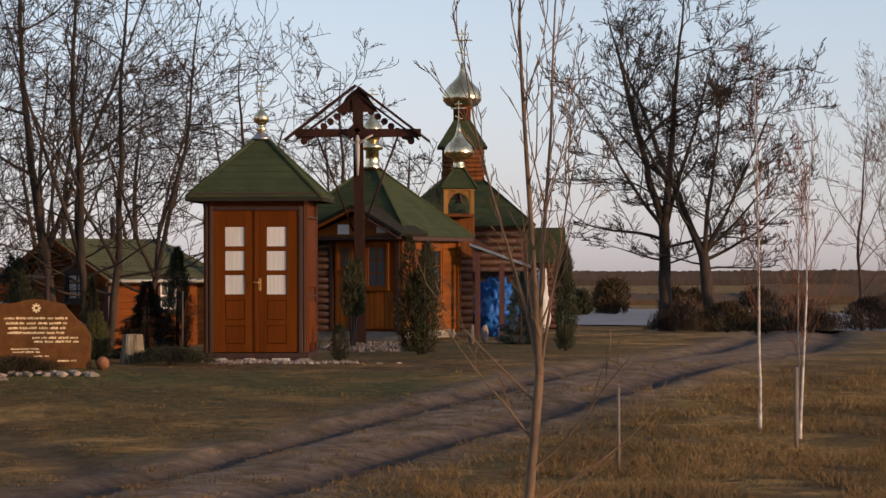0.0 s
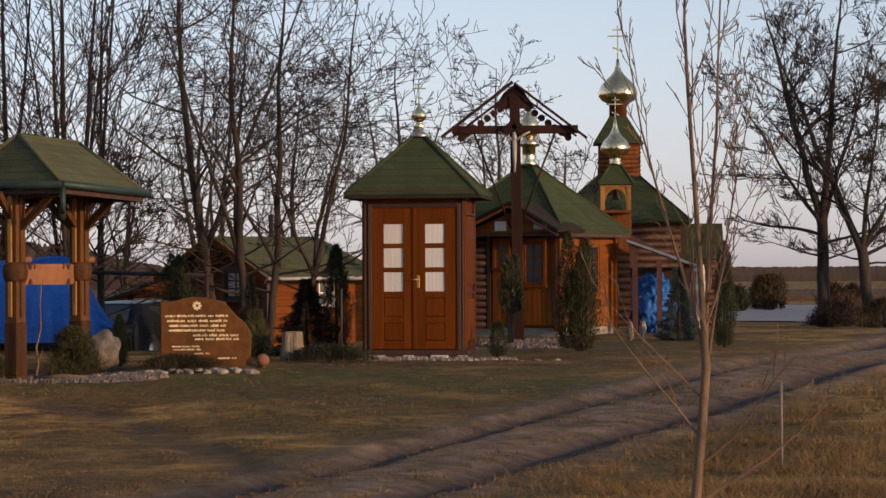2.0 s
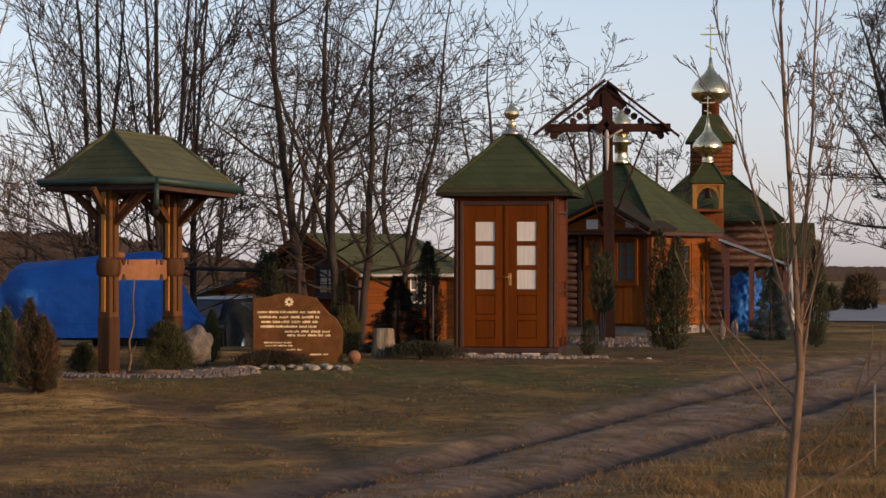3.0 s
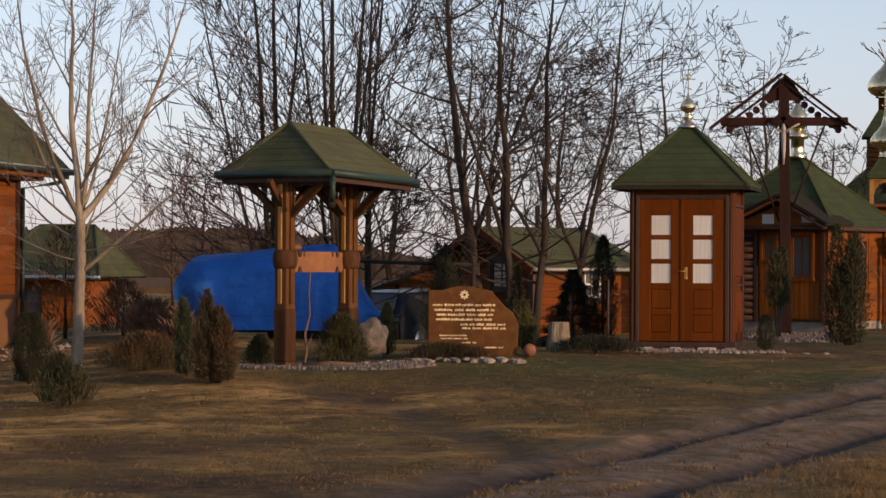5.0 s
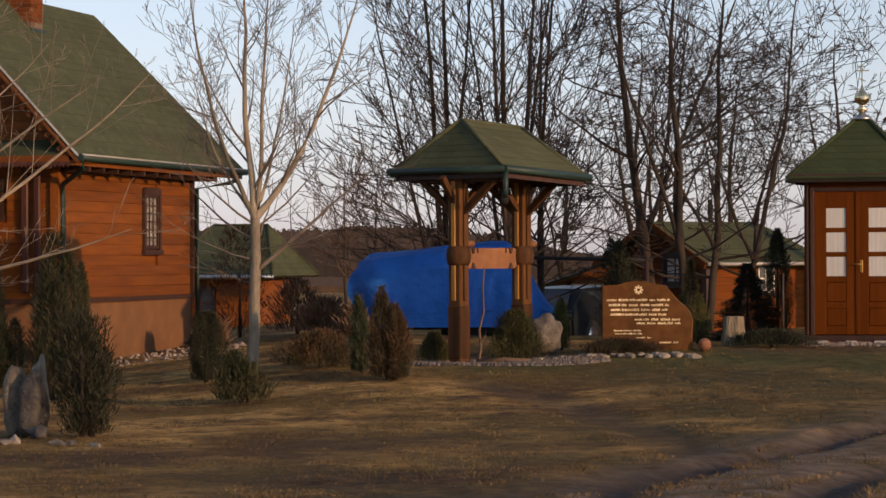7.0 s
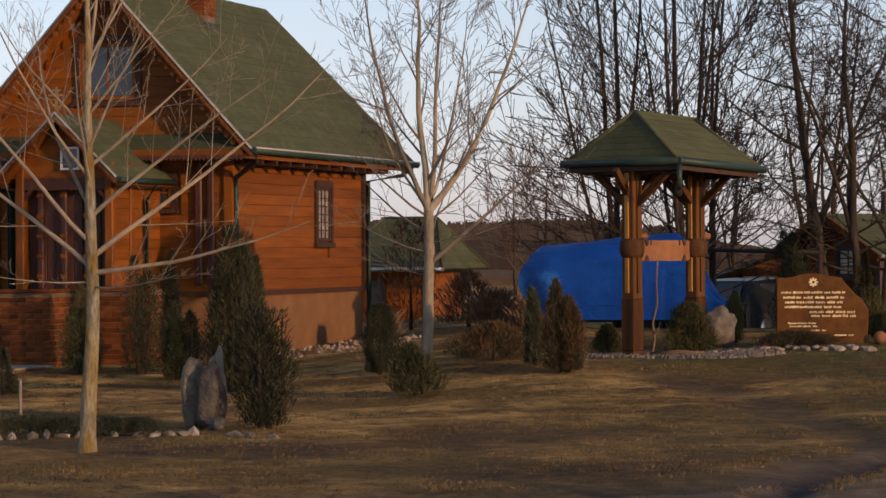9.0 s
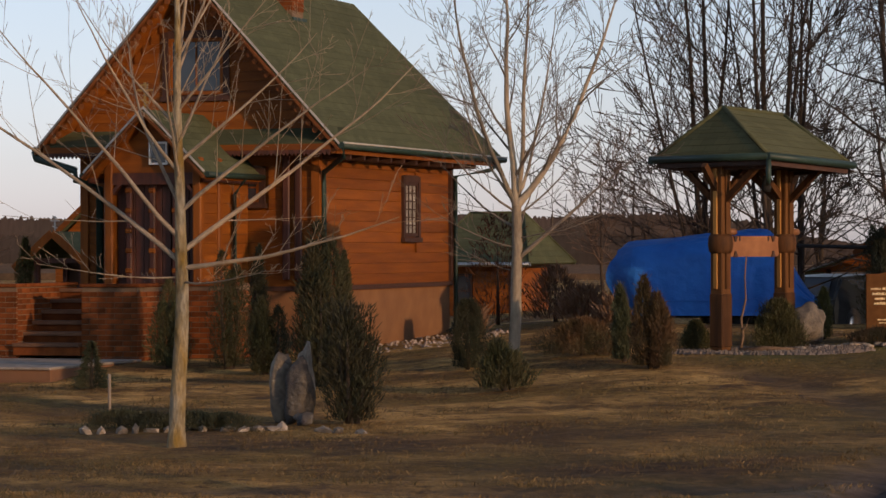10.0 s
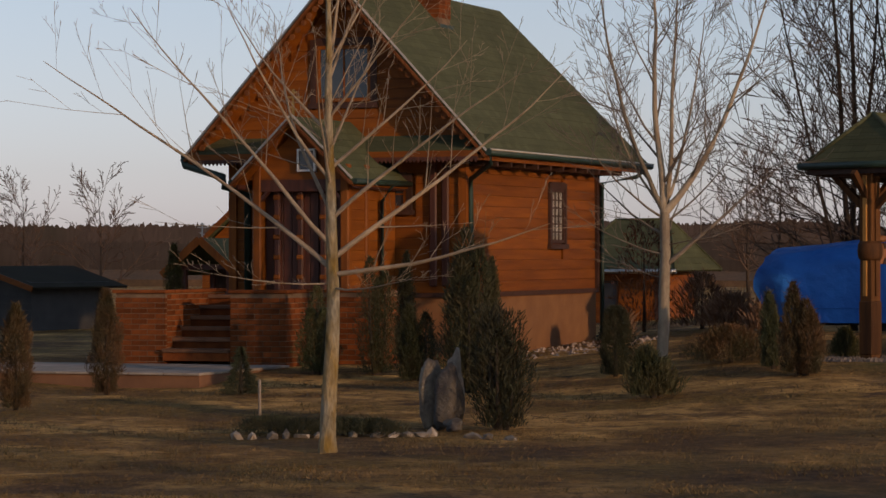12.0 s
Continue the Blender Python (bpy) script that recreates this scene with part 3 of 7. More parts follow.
def planks(parent, a, b, z0, z1, pitch, material, holes=(), thick=0.03, name="plank"):
    """Horizontal boards on a wall from a to b (plan points), left out where the holes (s0, s1, z0, z1) are."""
    a, b = Vector((*a, 0)), Vector((*b, 0))
    d = (b - a).normalized()
    L = (b - a).length
    ang = math.atan2(d.y, d.x)
    n = max(1, round((z1 - z0) / pitch))
    h = (z1 - z0) / n
    rng = random.Random(int(L * 100 + z0 * 10))
    for i in range(n):
        zl, zh = z0 + i * h, z0 + (i + 1) * h
        cuts = [(s0, s1) for s0, s1, q0, q1 in holes if q0 < zh - 0.02 and q1 > zl + 0.02]
        s, runs = 0.0, []
        for s0, s1 in sorted(cuts):
            runs.append((s, s0))
            s = s1
        runs.append((s, L))
        for s0, s1 in runs:
            if s1 - s0 > 0.02:
                out = rng.uniform(0, 0.004)
                m = Matrix.Translation(a) @ Matrix.Rotation(ang, 4, "Z")
                bm = bmesh.new()
                y = -thick - out
                prof = ((0, zl + 0.001), (y * 0.90, zl + 0.002), (y, zl + 0.010), (y, zh - 0.006), (y * 0.92, zh - 0.002), (0, zh - 0.001))
                u = [[bm.verts.new(m @ Vector((sx, py, pz))) for py, pz in prof] for sx in (s0, s1)]
                for q in range(len(prof) - 1):
                    bm.faces.new((u[0][q], u[1][q], u[1][q + 1], u[0][q + 1]))
                bm.faces.new(u[0])
                bm.faces.new(u[1][::-1])
                part(name, bm, material, parent)


def cross3(parent, z, h, material, w=0.02, name="cross", slant=True):
    """A three-barred cross, standing at height z in its parent."""
    bm = bmesh.new()
    bx(bm, -w / 2, w / 2, -w / 2, w / 2, z, z + h)
    bx(bm, -h * 0.30, h * 0.30, -w / 2 - 0.002, w / 2 + 0.002, z + h * 0.68, z + h * 0.68 + w)
    bx(bm, -h * 0.14, h * 0.14, -w / 2 - 0.002, w / 2 + 0.002, z + h * 0.86, z + h * 0.86 + w)
    if slant:
        bx(bm, -h * 0.16, h * 0.16, -w / 2 - 0.003, w / 2 + 0.003, -w / 2, w / 2, Matrix.Translation((0, 0, z + h * 0.32)) @ Matrix.Rotation(radians(22), 4, "Y"))
    return part(name, bm, material, parent)


def window(parent, m, w, h, cols, rows, frame_mat, pane_mat, fw=0.06, casing=None, cw=0.09, name="window"):
    """A window in the local plane x-z, facing -y, lower left corner at the origin of m."""
    holder = part(name, box(-0.01, w + 0.01, 0.012, 0.03, -0.01, h + 0.01, m), DARK, parent)
    bm = bmesh.new()
    bx(bm, 0, fw, -0.035, 0.012, 0, h, m)
    bx(bm, w - fw, w, -0.035, 0.012, 0, h, m)
    bx(bm, fw, w - fw, -0.034, 0.012, 0, fw, m)
    bx(bm, fw, w - fw, -0.034, 0.012, h - fw, h, m)
    part("window_frame", bm, frame_mat, holder)
    iw, ih = (w - 2 * fw) / cols, (h - 2 * fw) / rows
    for i in range(cols):
        for j in range(rows):
            part("pane", box(fw + i * iw + 0.008, fw + (i + 1) * iw - 0.008, -0.006, 0.004, fw + j * ih + 0.008, fw + (j + 1) * ih - 0.008, m), pane_mat, holder)
    for i in range(1, cols):
        part("glazing_bar", box(fw + i * iw - 0.012, fw + i * iw + 0.012, -0.022, 0.01, fw, h - fw, m), frame_mat, holder)
    for j in range(1, rows):
        part("glazing_bar", box(fw, w - fw, -0.020, 0.01, fw + j * ih - 0.012, fw + j * ih + 0.012, m), frame_mat, holder)
    if casing:
        for q in (box(-cw, 0, -0.05, 0.012, -cw, h + cw, m), box(w, w + cw, -0.05, 0.012, -cw, h + cw, m), box(0, w, -0.052, 0.012, h, h + cw * 1.2, m), box(-cw * 1.3, w + cw * 1.3, -0.075, 0.012, -cw, -cw * 0.2, m)):
            part("casing", q, casing, holder)
    return holder


def gutter(parent, a, b, r=0.045, material=None):
    return part("gutter", tube([a, b], r, 8), material or GUTTER, parent)


# ---- prayer kiosk ----
def build_kiosk():
    k = thing("prayer_kiosk", -2.685, 41.4, 0.52, -3.3, "varnished brown wooden prayer kiosk with green shingle pyramid roof", "kiosk")
    W, D, H = 0.75, 1.45, 2.36
    for x, l in ((-0.77, 0.36), (-0.16, 0.16), (0.24, 0.26), (0.62, 0.14)):
        part("plinth_block", box(x, x + l, -0.10, 0.12, -0.16, 0.055, bevel=0.014), PALEBLOCK if x < 0.6 else CONCRETE, k, "pale concrete block")
    part("plinth_bed", box(-0.66, 0.66, -0.02, D - 0.1, -0.2, 0.055), DARK, k)
    part("base_beam", box(-W - 0.03, W + 0.03, -0.03, D, 0.055, 0.13, bevel=0.008), DARK, k)
    for x in (-W, W - 0.09):
        for y in (0, D - 0.09):
            part("corner_post", box(x, x + 0.09, y, y + 0.09, 0.13, H, bevel=0.012), KIOSK, k)
            part("post_bead", box(x + 0.03, x + 0.06, y - 0.018, y, 0.13, H, bevel=0.006), DARK, k)
    part("lintel", box(-W + 0.09, W - 0.09, 0.0, 0.09, 2.23, H), KIOSK, k)
    part("back_wall", box(-W + 0.09, W - 0.09, D - 0.06, D - 0.02, 0.13, H), KIOSK, k)
    for sx in (-1, 1):
        side = part("side_wall", box(sx * (W - 0.05) - 0.015, sx * (W - 0.05) + 0.015, 0.09, D - 0.09, 0.13, H), KIOSK, k)
        part("side_panel", box(sx * (W - 0.015) - 0.014, sx * (W - 0.015) + 0.014, 0.22, D - 0.22, 0.25, 0.85, bevel=0.012), KIOSK, side)
        part("side_panel", box(sx * (W - 0.015) - 0.014, sx * (W - 0.015) + 0.014, 0.22, D - 0.22, 1.06, 2.05, bevel=0.012), KIOSK, side)
        for y0 in (0.09, D - 0.20):
            part("side_trim", box(sx * (W - 0.01) - 0.016, sx * (W - 0.01) + 0.016, y0, y0 + 0.035, 0.13, H), DARK, side)
        for z0 in (0.93, 2.07):
            part("panel_bead", box(sx * (W - 0.012) - 0.016, sx * (W - 0.012) + 0.016, 0.125, D - 0.20, z0, z0 + 0.025), DARK, side)
    # door frame and two leaves
    for x in (-0.66, 0.625):
        part("door_jamb", box(x, x + 0.055, -0.03, 0.05, 0.13, 2.23, bevel=0.006), DARK, k)
    part("door_head", box(-0.605, 0.625, -0.03, 0.05, 2.175, 2.23), DARK, k)
    for side, x0 in ((-1, -0.603), (1, 0.012)):
        w = 0.611
        leaf = part("door_leaf", box(x0, x0 + w, 0.02, 0.045, 0.14, 2.17), KIOSK, k)
        gx0 = x0 + (0.165 if side < 0 else 0.15)
        gx1 = gx0 + 0.285
        for a, b in ((x0, gx0), (gx1, x0 + w)):
            part("stile", box(a, b, -0.012, 0.02, 0.14, 2.17, bevel=0.005), KIOSK, leaf)
        zs = [0.14, 0.26, 0.52, 0.60, 0.88, 0.965, 1.25, 1.31, 1.595, 1.655, 1.94, 2.17]
        for i in range(0, len(zs), 2):
            part("rail", box(gx0, gx1, -0.011, 0.02, zs[i], zs[i + 1] if i else zs[1], bevel=0.004), KIOSK, leaf)
        for z0, z1 in ((0.26, 0.52), (0.60, 0.88)):
            part("door_panel", box(gx0 + 0.003, gx1 - 0.003, -0.007, 0.022, z0 + 0.003, z1 - 0.003, bevel=0.012), KIOSK, leaf)
        for z0, z1 in ((0.965, 1.25), (1.31, 1.595), (1.655, 1.94)):
            part("pane", box(gx0 + 0.004, gx1 - 0.004, 0.006, 0.012, z0 + 0.004, z1 - 0.004), CURTAIN, leaf, "pane backed with a white curtain")
    part("meeting_bead", box(-0.016, 0.036, -0.028, -0.012, 0.14, 2.17, bevel=0.005), KIOSK, k)
    hd = part("door_handle", box(0.04, 0.085, -0.034, -0.012, 1.02, 1.20, bevel=0.006), BRASS, k, "brass plate handle")
    part("lever", tube([(0.062, -0.034, 1.14), (0.062, -0.075, 1.14), (-0.03, -0.08, 1.14)], 0.009, 6), BRASS, hd)
    for x0, x1, y0, y1 in ((-0.91, 0.91, -0.18, -0.15), (-0.91, 0.91, D + 0.15, D + 0.18), (-0.91, -0.88, -0.15, D + 0.15), (0.88, 0.91, -0.15, D + 0.15)):
        part("fascia", box(x0, x1, y0, y1, H - 0.03, H + 0.06), DARK, k)
    part("soffit", box(-0.85, 0.85, -0.15, D + 0.15, H - 0.005, H + 0.02), KIOSK, k)
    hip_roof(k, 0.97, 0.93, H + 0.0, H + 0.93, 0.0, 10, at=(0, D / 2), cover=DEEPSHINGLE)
    # dark strips below the roof edge: its shadow given as colour
    for a, b in (((-0.975, -0.21), (0.975, -0.21)), ((0.975, -0.21), (0.975, D + 0.21)), ((-0.975, D + 0.21), (-0.975, -0.21)), ((0.975, D + 0.21), (-0.975, D + 0.21))):
        part("drip_edge", beam((*a, H - 0.035), (*b, H - 0.035), 0.03, 0.045), DARKSHINGLE, k, "dark strip standing for the shadow under the roof edge")
    dome = lathe([(0.16, 0), (0.12, 0.05), (0.055, 0.08), (0.05, 0.12)], 14, z0=H + 0.86)
    bmesh.ops.translate(dome, verts=dome.verts[:], vec=(0, D / 2, 0))
    part("roof_cap", dome, ZINC, k, "dull metal cap on the roof point")
    ball = lathe([(0.05, 0), (0.09, 0.03), (0.05, 0.07), (0.045, 0.10), (0.09, 0.13), (0.115, 0.18), (0.10, 0.235), (0.05, 0.29), (0.02, 0.34), (0.012, 0.38)], 14, z0=H + 0.98)
    bmesh.ops.translate(ball, verts=ball.verts[:], vec=(0, D / 2, 0))
    cup = part("cupola", ball, GOLD, k, "small gilded cupola")
    c = cross3(cup, H + 1.33, 0.34, GOLD, 0.016)
    c.location = (0, D / 2, 0)
    return k


build_kiosk()


# ---- roofed well ----
def build_well():
    w = thing("roofed_well", -7.27, 37.65, 0.42, 63.5, "roofed wooden well shelter with green hipped roof on two posts", "well shelter")
    for x in (-0.69, 0.69):
        p = part("post", box(x - 0.098, x + 0.098, -0.098, 0.098, 0.0, 2.42, bevel=0.012), WELLMID, w)
        part("post_foot", box(x - 0.109, x + 0.109, -0.109, 0.109, 0.04, 0.74, bevel=0.016), WELLDARK, p, "dark stained lower post")
        part("post_shoe", box(x - 0.06, x + 0.06, -0.06, 0.06, -0.25, 0.02), RUBBER, p)
        part("collar", lathe([(0.13, 1.26), (0.155, 1.30), (0.165, 1.39), (0.155, 1.47), (0.13, 1.51)], 14), WELLDARK, p, "dark rounded wooden collar").location = (x, 0, 0)
        for sy in (-1, 1):
            # golden x-facing, brown y-facing battens: sunlit and shaded sides set by colour
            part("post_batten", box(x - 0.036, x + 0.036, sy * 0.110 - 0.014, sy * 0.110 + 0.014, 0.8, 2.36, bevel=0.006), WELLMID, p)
            part("post_batten", box(x + sy * 0.110 - 0.014, x + sy * 0.110 + 0.014, -0.030, 0.030, 0.8, 2.36, bevel=0.006), WELLW, p, "golden oiled batten with the sunlit side's tone in its colour")
            part("brace", beam((x, sy * 0.06, 1.92), (x, sy * 0.62, 2.40), 0.07, 0.08), WELLDARK, w)
        part("brace", beam((x, 0, 1.92), (x * 0.2, 0, 2.40), 0.07, 0.08), WELLDARK, w)
        part("brace", beam((x, 0, 1.98), (x * 1.5, 0, 2.40), 0.07, 0.08), WELLDARK, w)
        part("peg", tube([(x - 0.10, 0, 1.54), (x + 0.20, 0, 1.54), (x + 0.21, 0, 1.54), (x + 0.30, 0, 1.54)], [0.030, 0.030, 0.046, 0.044], 10), BOARD, w, "turned orange peg")
    for y in (-0.62, 0.62):
        part("wall_plate", beam((-0.85, y, 2.42), (0.85, y, 2.42), 0.09, 0.10), DARK, w)
    for x in (-0.69, 0.69):
        part("tie_beam", beam((x, -0.75, 2.40), (x, 0.75, 2.40), 0.10, 0.11), DARK, w)
    # carved name board without lettering
    bm = bmesh.new()
    outline = []
    for i in range(40):
        a = 2 * math.pi * i / 40
        r = 1.0 - 0.03 * math.cos(4 * a)
        outline.append((math.copysign(abs(math.cos(a)) ** 0.30, math.cos(a)) * 0.56 * r, math.copysign(abs(math.sin(a)) ** 0.34, math.sin(a)) * 0.140 * r))
    f = [bm.verts.new((x, -0.02, z + 1.35)) for x, z in outline]
    b = [bm.verts.new((x, 0.02, z + 1.35)) for x, z in outline]
    bm.faces.new(f)
    bm.faces.new(b[::-1])
    for i in range(40):
        bm.faces.new((f[i], b[i], b[(i + 1) % 40], f[(i + 1) % 40]))
    board = part("carved_board", bm, BOARD, w, "carved orange-brown wooden board")
    for x in (-0.41, 0.41):
        for z, sz in ((1.46, 1), (1.24, -1)):
            part("carving", slab([(x - 0.045, -0.026, z + 0.03 * sz), (x + 0.045, -0.026, z + 0.03 * sz), (x + 0.012, -0.026, z - 0.05 * sz), (x - 0.012, -0.026, z - 0.05 * sz)][::sz], 0.012), DARK, board, "dark carved notch")
    for x in (-0.31, 0.31):
        part("carving", box(x - 0.012, x + 0.012, -0.03, -0.018, 1.42, 1.49), DARK, board, "dark carved slit")
    # the roof has settled: it leans back a little
    turn = Matrix.Rotation(radians(-63.5), 4, "Z") @ Matrix.Rotation(radians(-2.5), 4, "X") @ Matrix.Rotation(radians(1.0), 4, "Y") @ Matrix.Rotation(radians(63.5), 4, "Z")
    settled = Matrix.Translation((0, 0, 2.46)) @ turn @ Matrix.Translation((0, 0, -2.46))
    # soffit: dark sheet added to give the deep shade under the eaves
    top = [hip_roof(w, 0.90, 0.93, 2.46, 3.12, 0.65, 8, th=0.04, cover=WELLSHINGLE), part("soffit", box(-0.85, 0.85, -0.88, 0.88, 2.40, 2.42), DARK, w)]
    for y in (-0.95, 0.95):
        top.append(gutter(w, (-0.95, y, 2.45), (0.95, y, 2.45), 0.05))
    for x in (-0.92, 0.92):
        top.append(gutter(w, (x, -0.95, 2.45), (x, 0.95, 2.45), 0.045))
    spout = part("downspout", tube([(-0.91, -0.94, 2.42), (-0.90, -0.94, 2.16), (-0.84, -0.88, 2.10)], 0.035, 8), GUTTER, w)
    for y in (-0.89, 0.89):
        top.append(part("fascia", box(-0.88, 0.88, y - 0.012, y + 0.012, 2.34, 2.46), DARK, w))
    for x in (-0.86, 0.86):
        top.append(part("fascia", box(x - 0.012, x + 0.012, -0.87, 0.87, 2.34, 2.46), DARK, w))
    for ob in top + [spout]:
        ob.matrix_basis = settled
    bk = part("hanging_lamp", lathe([(0.02, 0.22), (0.05, 0.20), (0.07, 0.05), (0.05, 0.0)], 10), RUBBER, w, "black hanging lamp")
    bk.location = (-0.1, -0.3, 2.06)
    return w


build_well()


# ---- memorial stone ----
def build_stone():
    st = thing("memorial_stone", -5.27, 38.3, 0.575, 2, "polished brown granite memorial stone with gilt inscription", "memorial stone")
    pts = [(-0.60, -0.12), (0.59, -0.12), (0.59, 0.10), (0.60, 0.357), (0.58, 0.425), (0.52, 0.535), (0.41, 0.618), (0.315, 0.714), (0.247, 0.818), (0.137, 0.829), (-0.014, 0.873), (-0.15, 0.884), (-0.29, 0.865), (-0.41, 0.818), (-0.60, 0.824)]
    bm = bmesh.new()
    f = [bm.verts.new((x, -0.08, z)) for x, z in pts]
    b = [bm.verts.new((x, 0.09, z)) for x, z in pts]
    bm.faces.new(f)
    bm.faces.new(b[::-1])
    for i in range(len(pts)):
        j = (i + 1) % len(pts)
        bm.faces.new((f[i], b[i], b[j], f[j]))
    bmesh.ops.bevel(bm, geom=[e for e in bm.edges if abs(e.verts[0].co.y - e.verts[1].co.y) < 0.01], offset=0.012, segments=2, affect="EDGES")
    slab_ = part("stone_slab", bm, GRANITE, st)
    rng = random.Random(5)
    rows = [(-0.535, 0.30, 0.615), (-0.51, 0.275, 0.548), (-0.48, 0.26, 0.484), (-0.49, 0.26, 0.422), (-0.165, 0.44, 0.356), (-0.14, 0.44, 0.306), (-0.445, -0.07, 0.213), (-0.425, -0.08, 0.172), (-0.14, 0.055, 0.118), (0.165, 0.41, 0.055)]
    for x0, x1, z in rows:
        x, h = x0, 0.034 if z > 0.28 else 0.022
        while x < x1:
            wd = rng.uniform(0.06, 0.17)
            bar = bmesh.new()
            q = x
            while q < min(x + wd, x1):
                c = rng.uniform(0.008, 0.016)
                bx(bar, q, q + c, -0.088, -0.081, z, z + h * rng.choice((0.7, 0.7, 0.75, 1.0)))
                bx(bar, q, q + 0.018, -0.087, -0.081, z + rng.choice((0, h * 0.35, h * 0.6)), z + rng.choice((0.2, 0.5, 0.7)) * h + 0.006)
                q += c + rng.uniform(0.005, 0.010)
            part("gilt_bar", bar, LETTER, slab_)
            x += wd + 0.028
    em = bmesh.new()
    for i in range(8):
        a = math.pi * i / 4
        bx(em, 0.02, 0.06, -0.088, -0.081, -0.012, 0.012, Matrix.Translation((-0.11, 0, 0.765)) @ Matrix.Rotation(a, 4, "Y"))
    part("gilt_rosette", em, LETTER, slab_)
    return st


build_stone()


# ---- wayside cross with a carved roof ----
def build_cross():
    c = thing("wayside_cross", -1.47, 50.0, 0.45, 0, "tall dark-stained roofed wooden wayside cross with figure", "cross")
    part("mast", beam((0.06, 0, 0), (0, 0, 4.5), 0.175, 0.16, up=(0, 1, 0)), CROSSW, c)
    part("crossbar", box(-1.08, 1.10, -0.075, 0.075, 3.69, 3.83, bevel=0.01), CROSSW, c)
    for sx in (-1, 1):
        a, b = Vector((0, 0, 4.55)), Vector((sx * 1.24, 0, 3.60))
        d = (b - a).normalized()
        n = Vector((-d.z, 0, d.x)) * sx
        n = n if n.z > 0 else -n
        bm = bmesh.new()
        slab([a + n * 0.03 + Vector((0, -0.16, 0)), b + n * 0.03 + Vector((0, -0.16, 0)), b + n * 0.03 + Vector((0, 0.16, 0)), a + n * 0.03 + Vector((0, 0.16, 0))], 0.035, bm)
        part("roof_board", bm, CROSSW, c)
        lace = part("carved_fringe", beam(a + d * 0.03 - n * 0.09, b - d * 0.16 - n * 0.07, 0.03, 0.20, up=(0, 1, 0)), CROSSW, c)
        L = (b - a).length
        for i in range(9):
            p = a + d * (0.16 + (L - 0.42) * i / 8) - n * (0.195 - 0.02 * i / 8)
            bm = lathe([(0.062, -0.016), (0.062, 0.016)], 10)
            bmesh.ops.rotate(bm, verts=bm.verts[:], matrix=Matrix.Rotation(radians(90), 3, "X"))
            bmesh.ops.translate(bm, verts=bm.verts[:], vec=p)
            part("scallop", bm, CROSSW, lace)
        bm = lathe([(0.10, -0.02), (0.10, 0.02)], 12)
        bmesh.ops.rotate(bm, verts=bm.verts[:], matrix=Matrix.Rotation(radians(90), 3, "X"))
        bmesh.ops.translate(bm, verts=bm.verts[:], vec=(sx * 0.9, 0.0, 3.72))
        part("carved_drop", bm, CROSSW, c)
        part("stay_wire", tube([(sx * 0.70, 0, 3.70), (sx * 0.07, 0, 2.05)], 0.020, 6), CROSSW, c)
    part("ridge_gusset", slab([(-0.36, -0.05, 4.12), (0.36, -0.05, 4.12), (0.18, -0.05, 4.40), (0, -0.05, 4.54), (-0.18, -0.05, 4.40)], 0.05), CROSSW, c)
    for sx in (-1, 1):
        part("niche_roof", beam((sx * 0.17, -0.14, 3.70), (0, -0.14, 3.86), 0.16, 0.03, up=(0, 1, 0)), CROSSW, c)
    fig = bmesh.new()
    tube([(0, -0.12, 3.02), (0.005, -0.125, 3.2), (0, -0.12, 3.45), (0, -0.12, 3.6)], [0.018, 0.030, 0.045, 0.040], 8, fig)
    tube([(0, -0.12, 3.56), (-0.15, -0.11, 3.66), (-0.27, -0.10, 3.72)], [0.03, 0.022, 0.018], 6, fig)
    tube([(0, -0.12, 3.56), (0.15, -0.11, 3.66), (0.27, -0.10, 3.72)], [0.03, 0.022, 0.018], 6, fig)
    tube([(0, -0.13, 3.58), (0, -0.135, 3.64), (0, -0.13, 3.72)], [0.03, 0.045, 0.02], 8, fig)
    statue = new("cast_figure", mesh_of("cast_figure", fig, FIGURE))
    statue.matrix_basis = c.matrix_basis.copy()
    tagged(statue, "small pale cast metal figure fixed to the cross", "statue")
    return c


build_cross()


# ---- chapel with a gilded lantern ----
def log_wall(parent, a, b, z0, z1, r, material, name="log"):
    n = max(1, round((z1 - z0) / (2 * r)))
    for i in range(n):
        z = z0 + (i + 0.5) * (z1 - z0) / n
        part(name, tube([(*a, z), (*b, z)], r * 1.06, 8), material, parent)


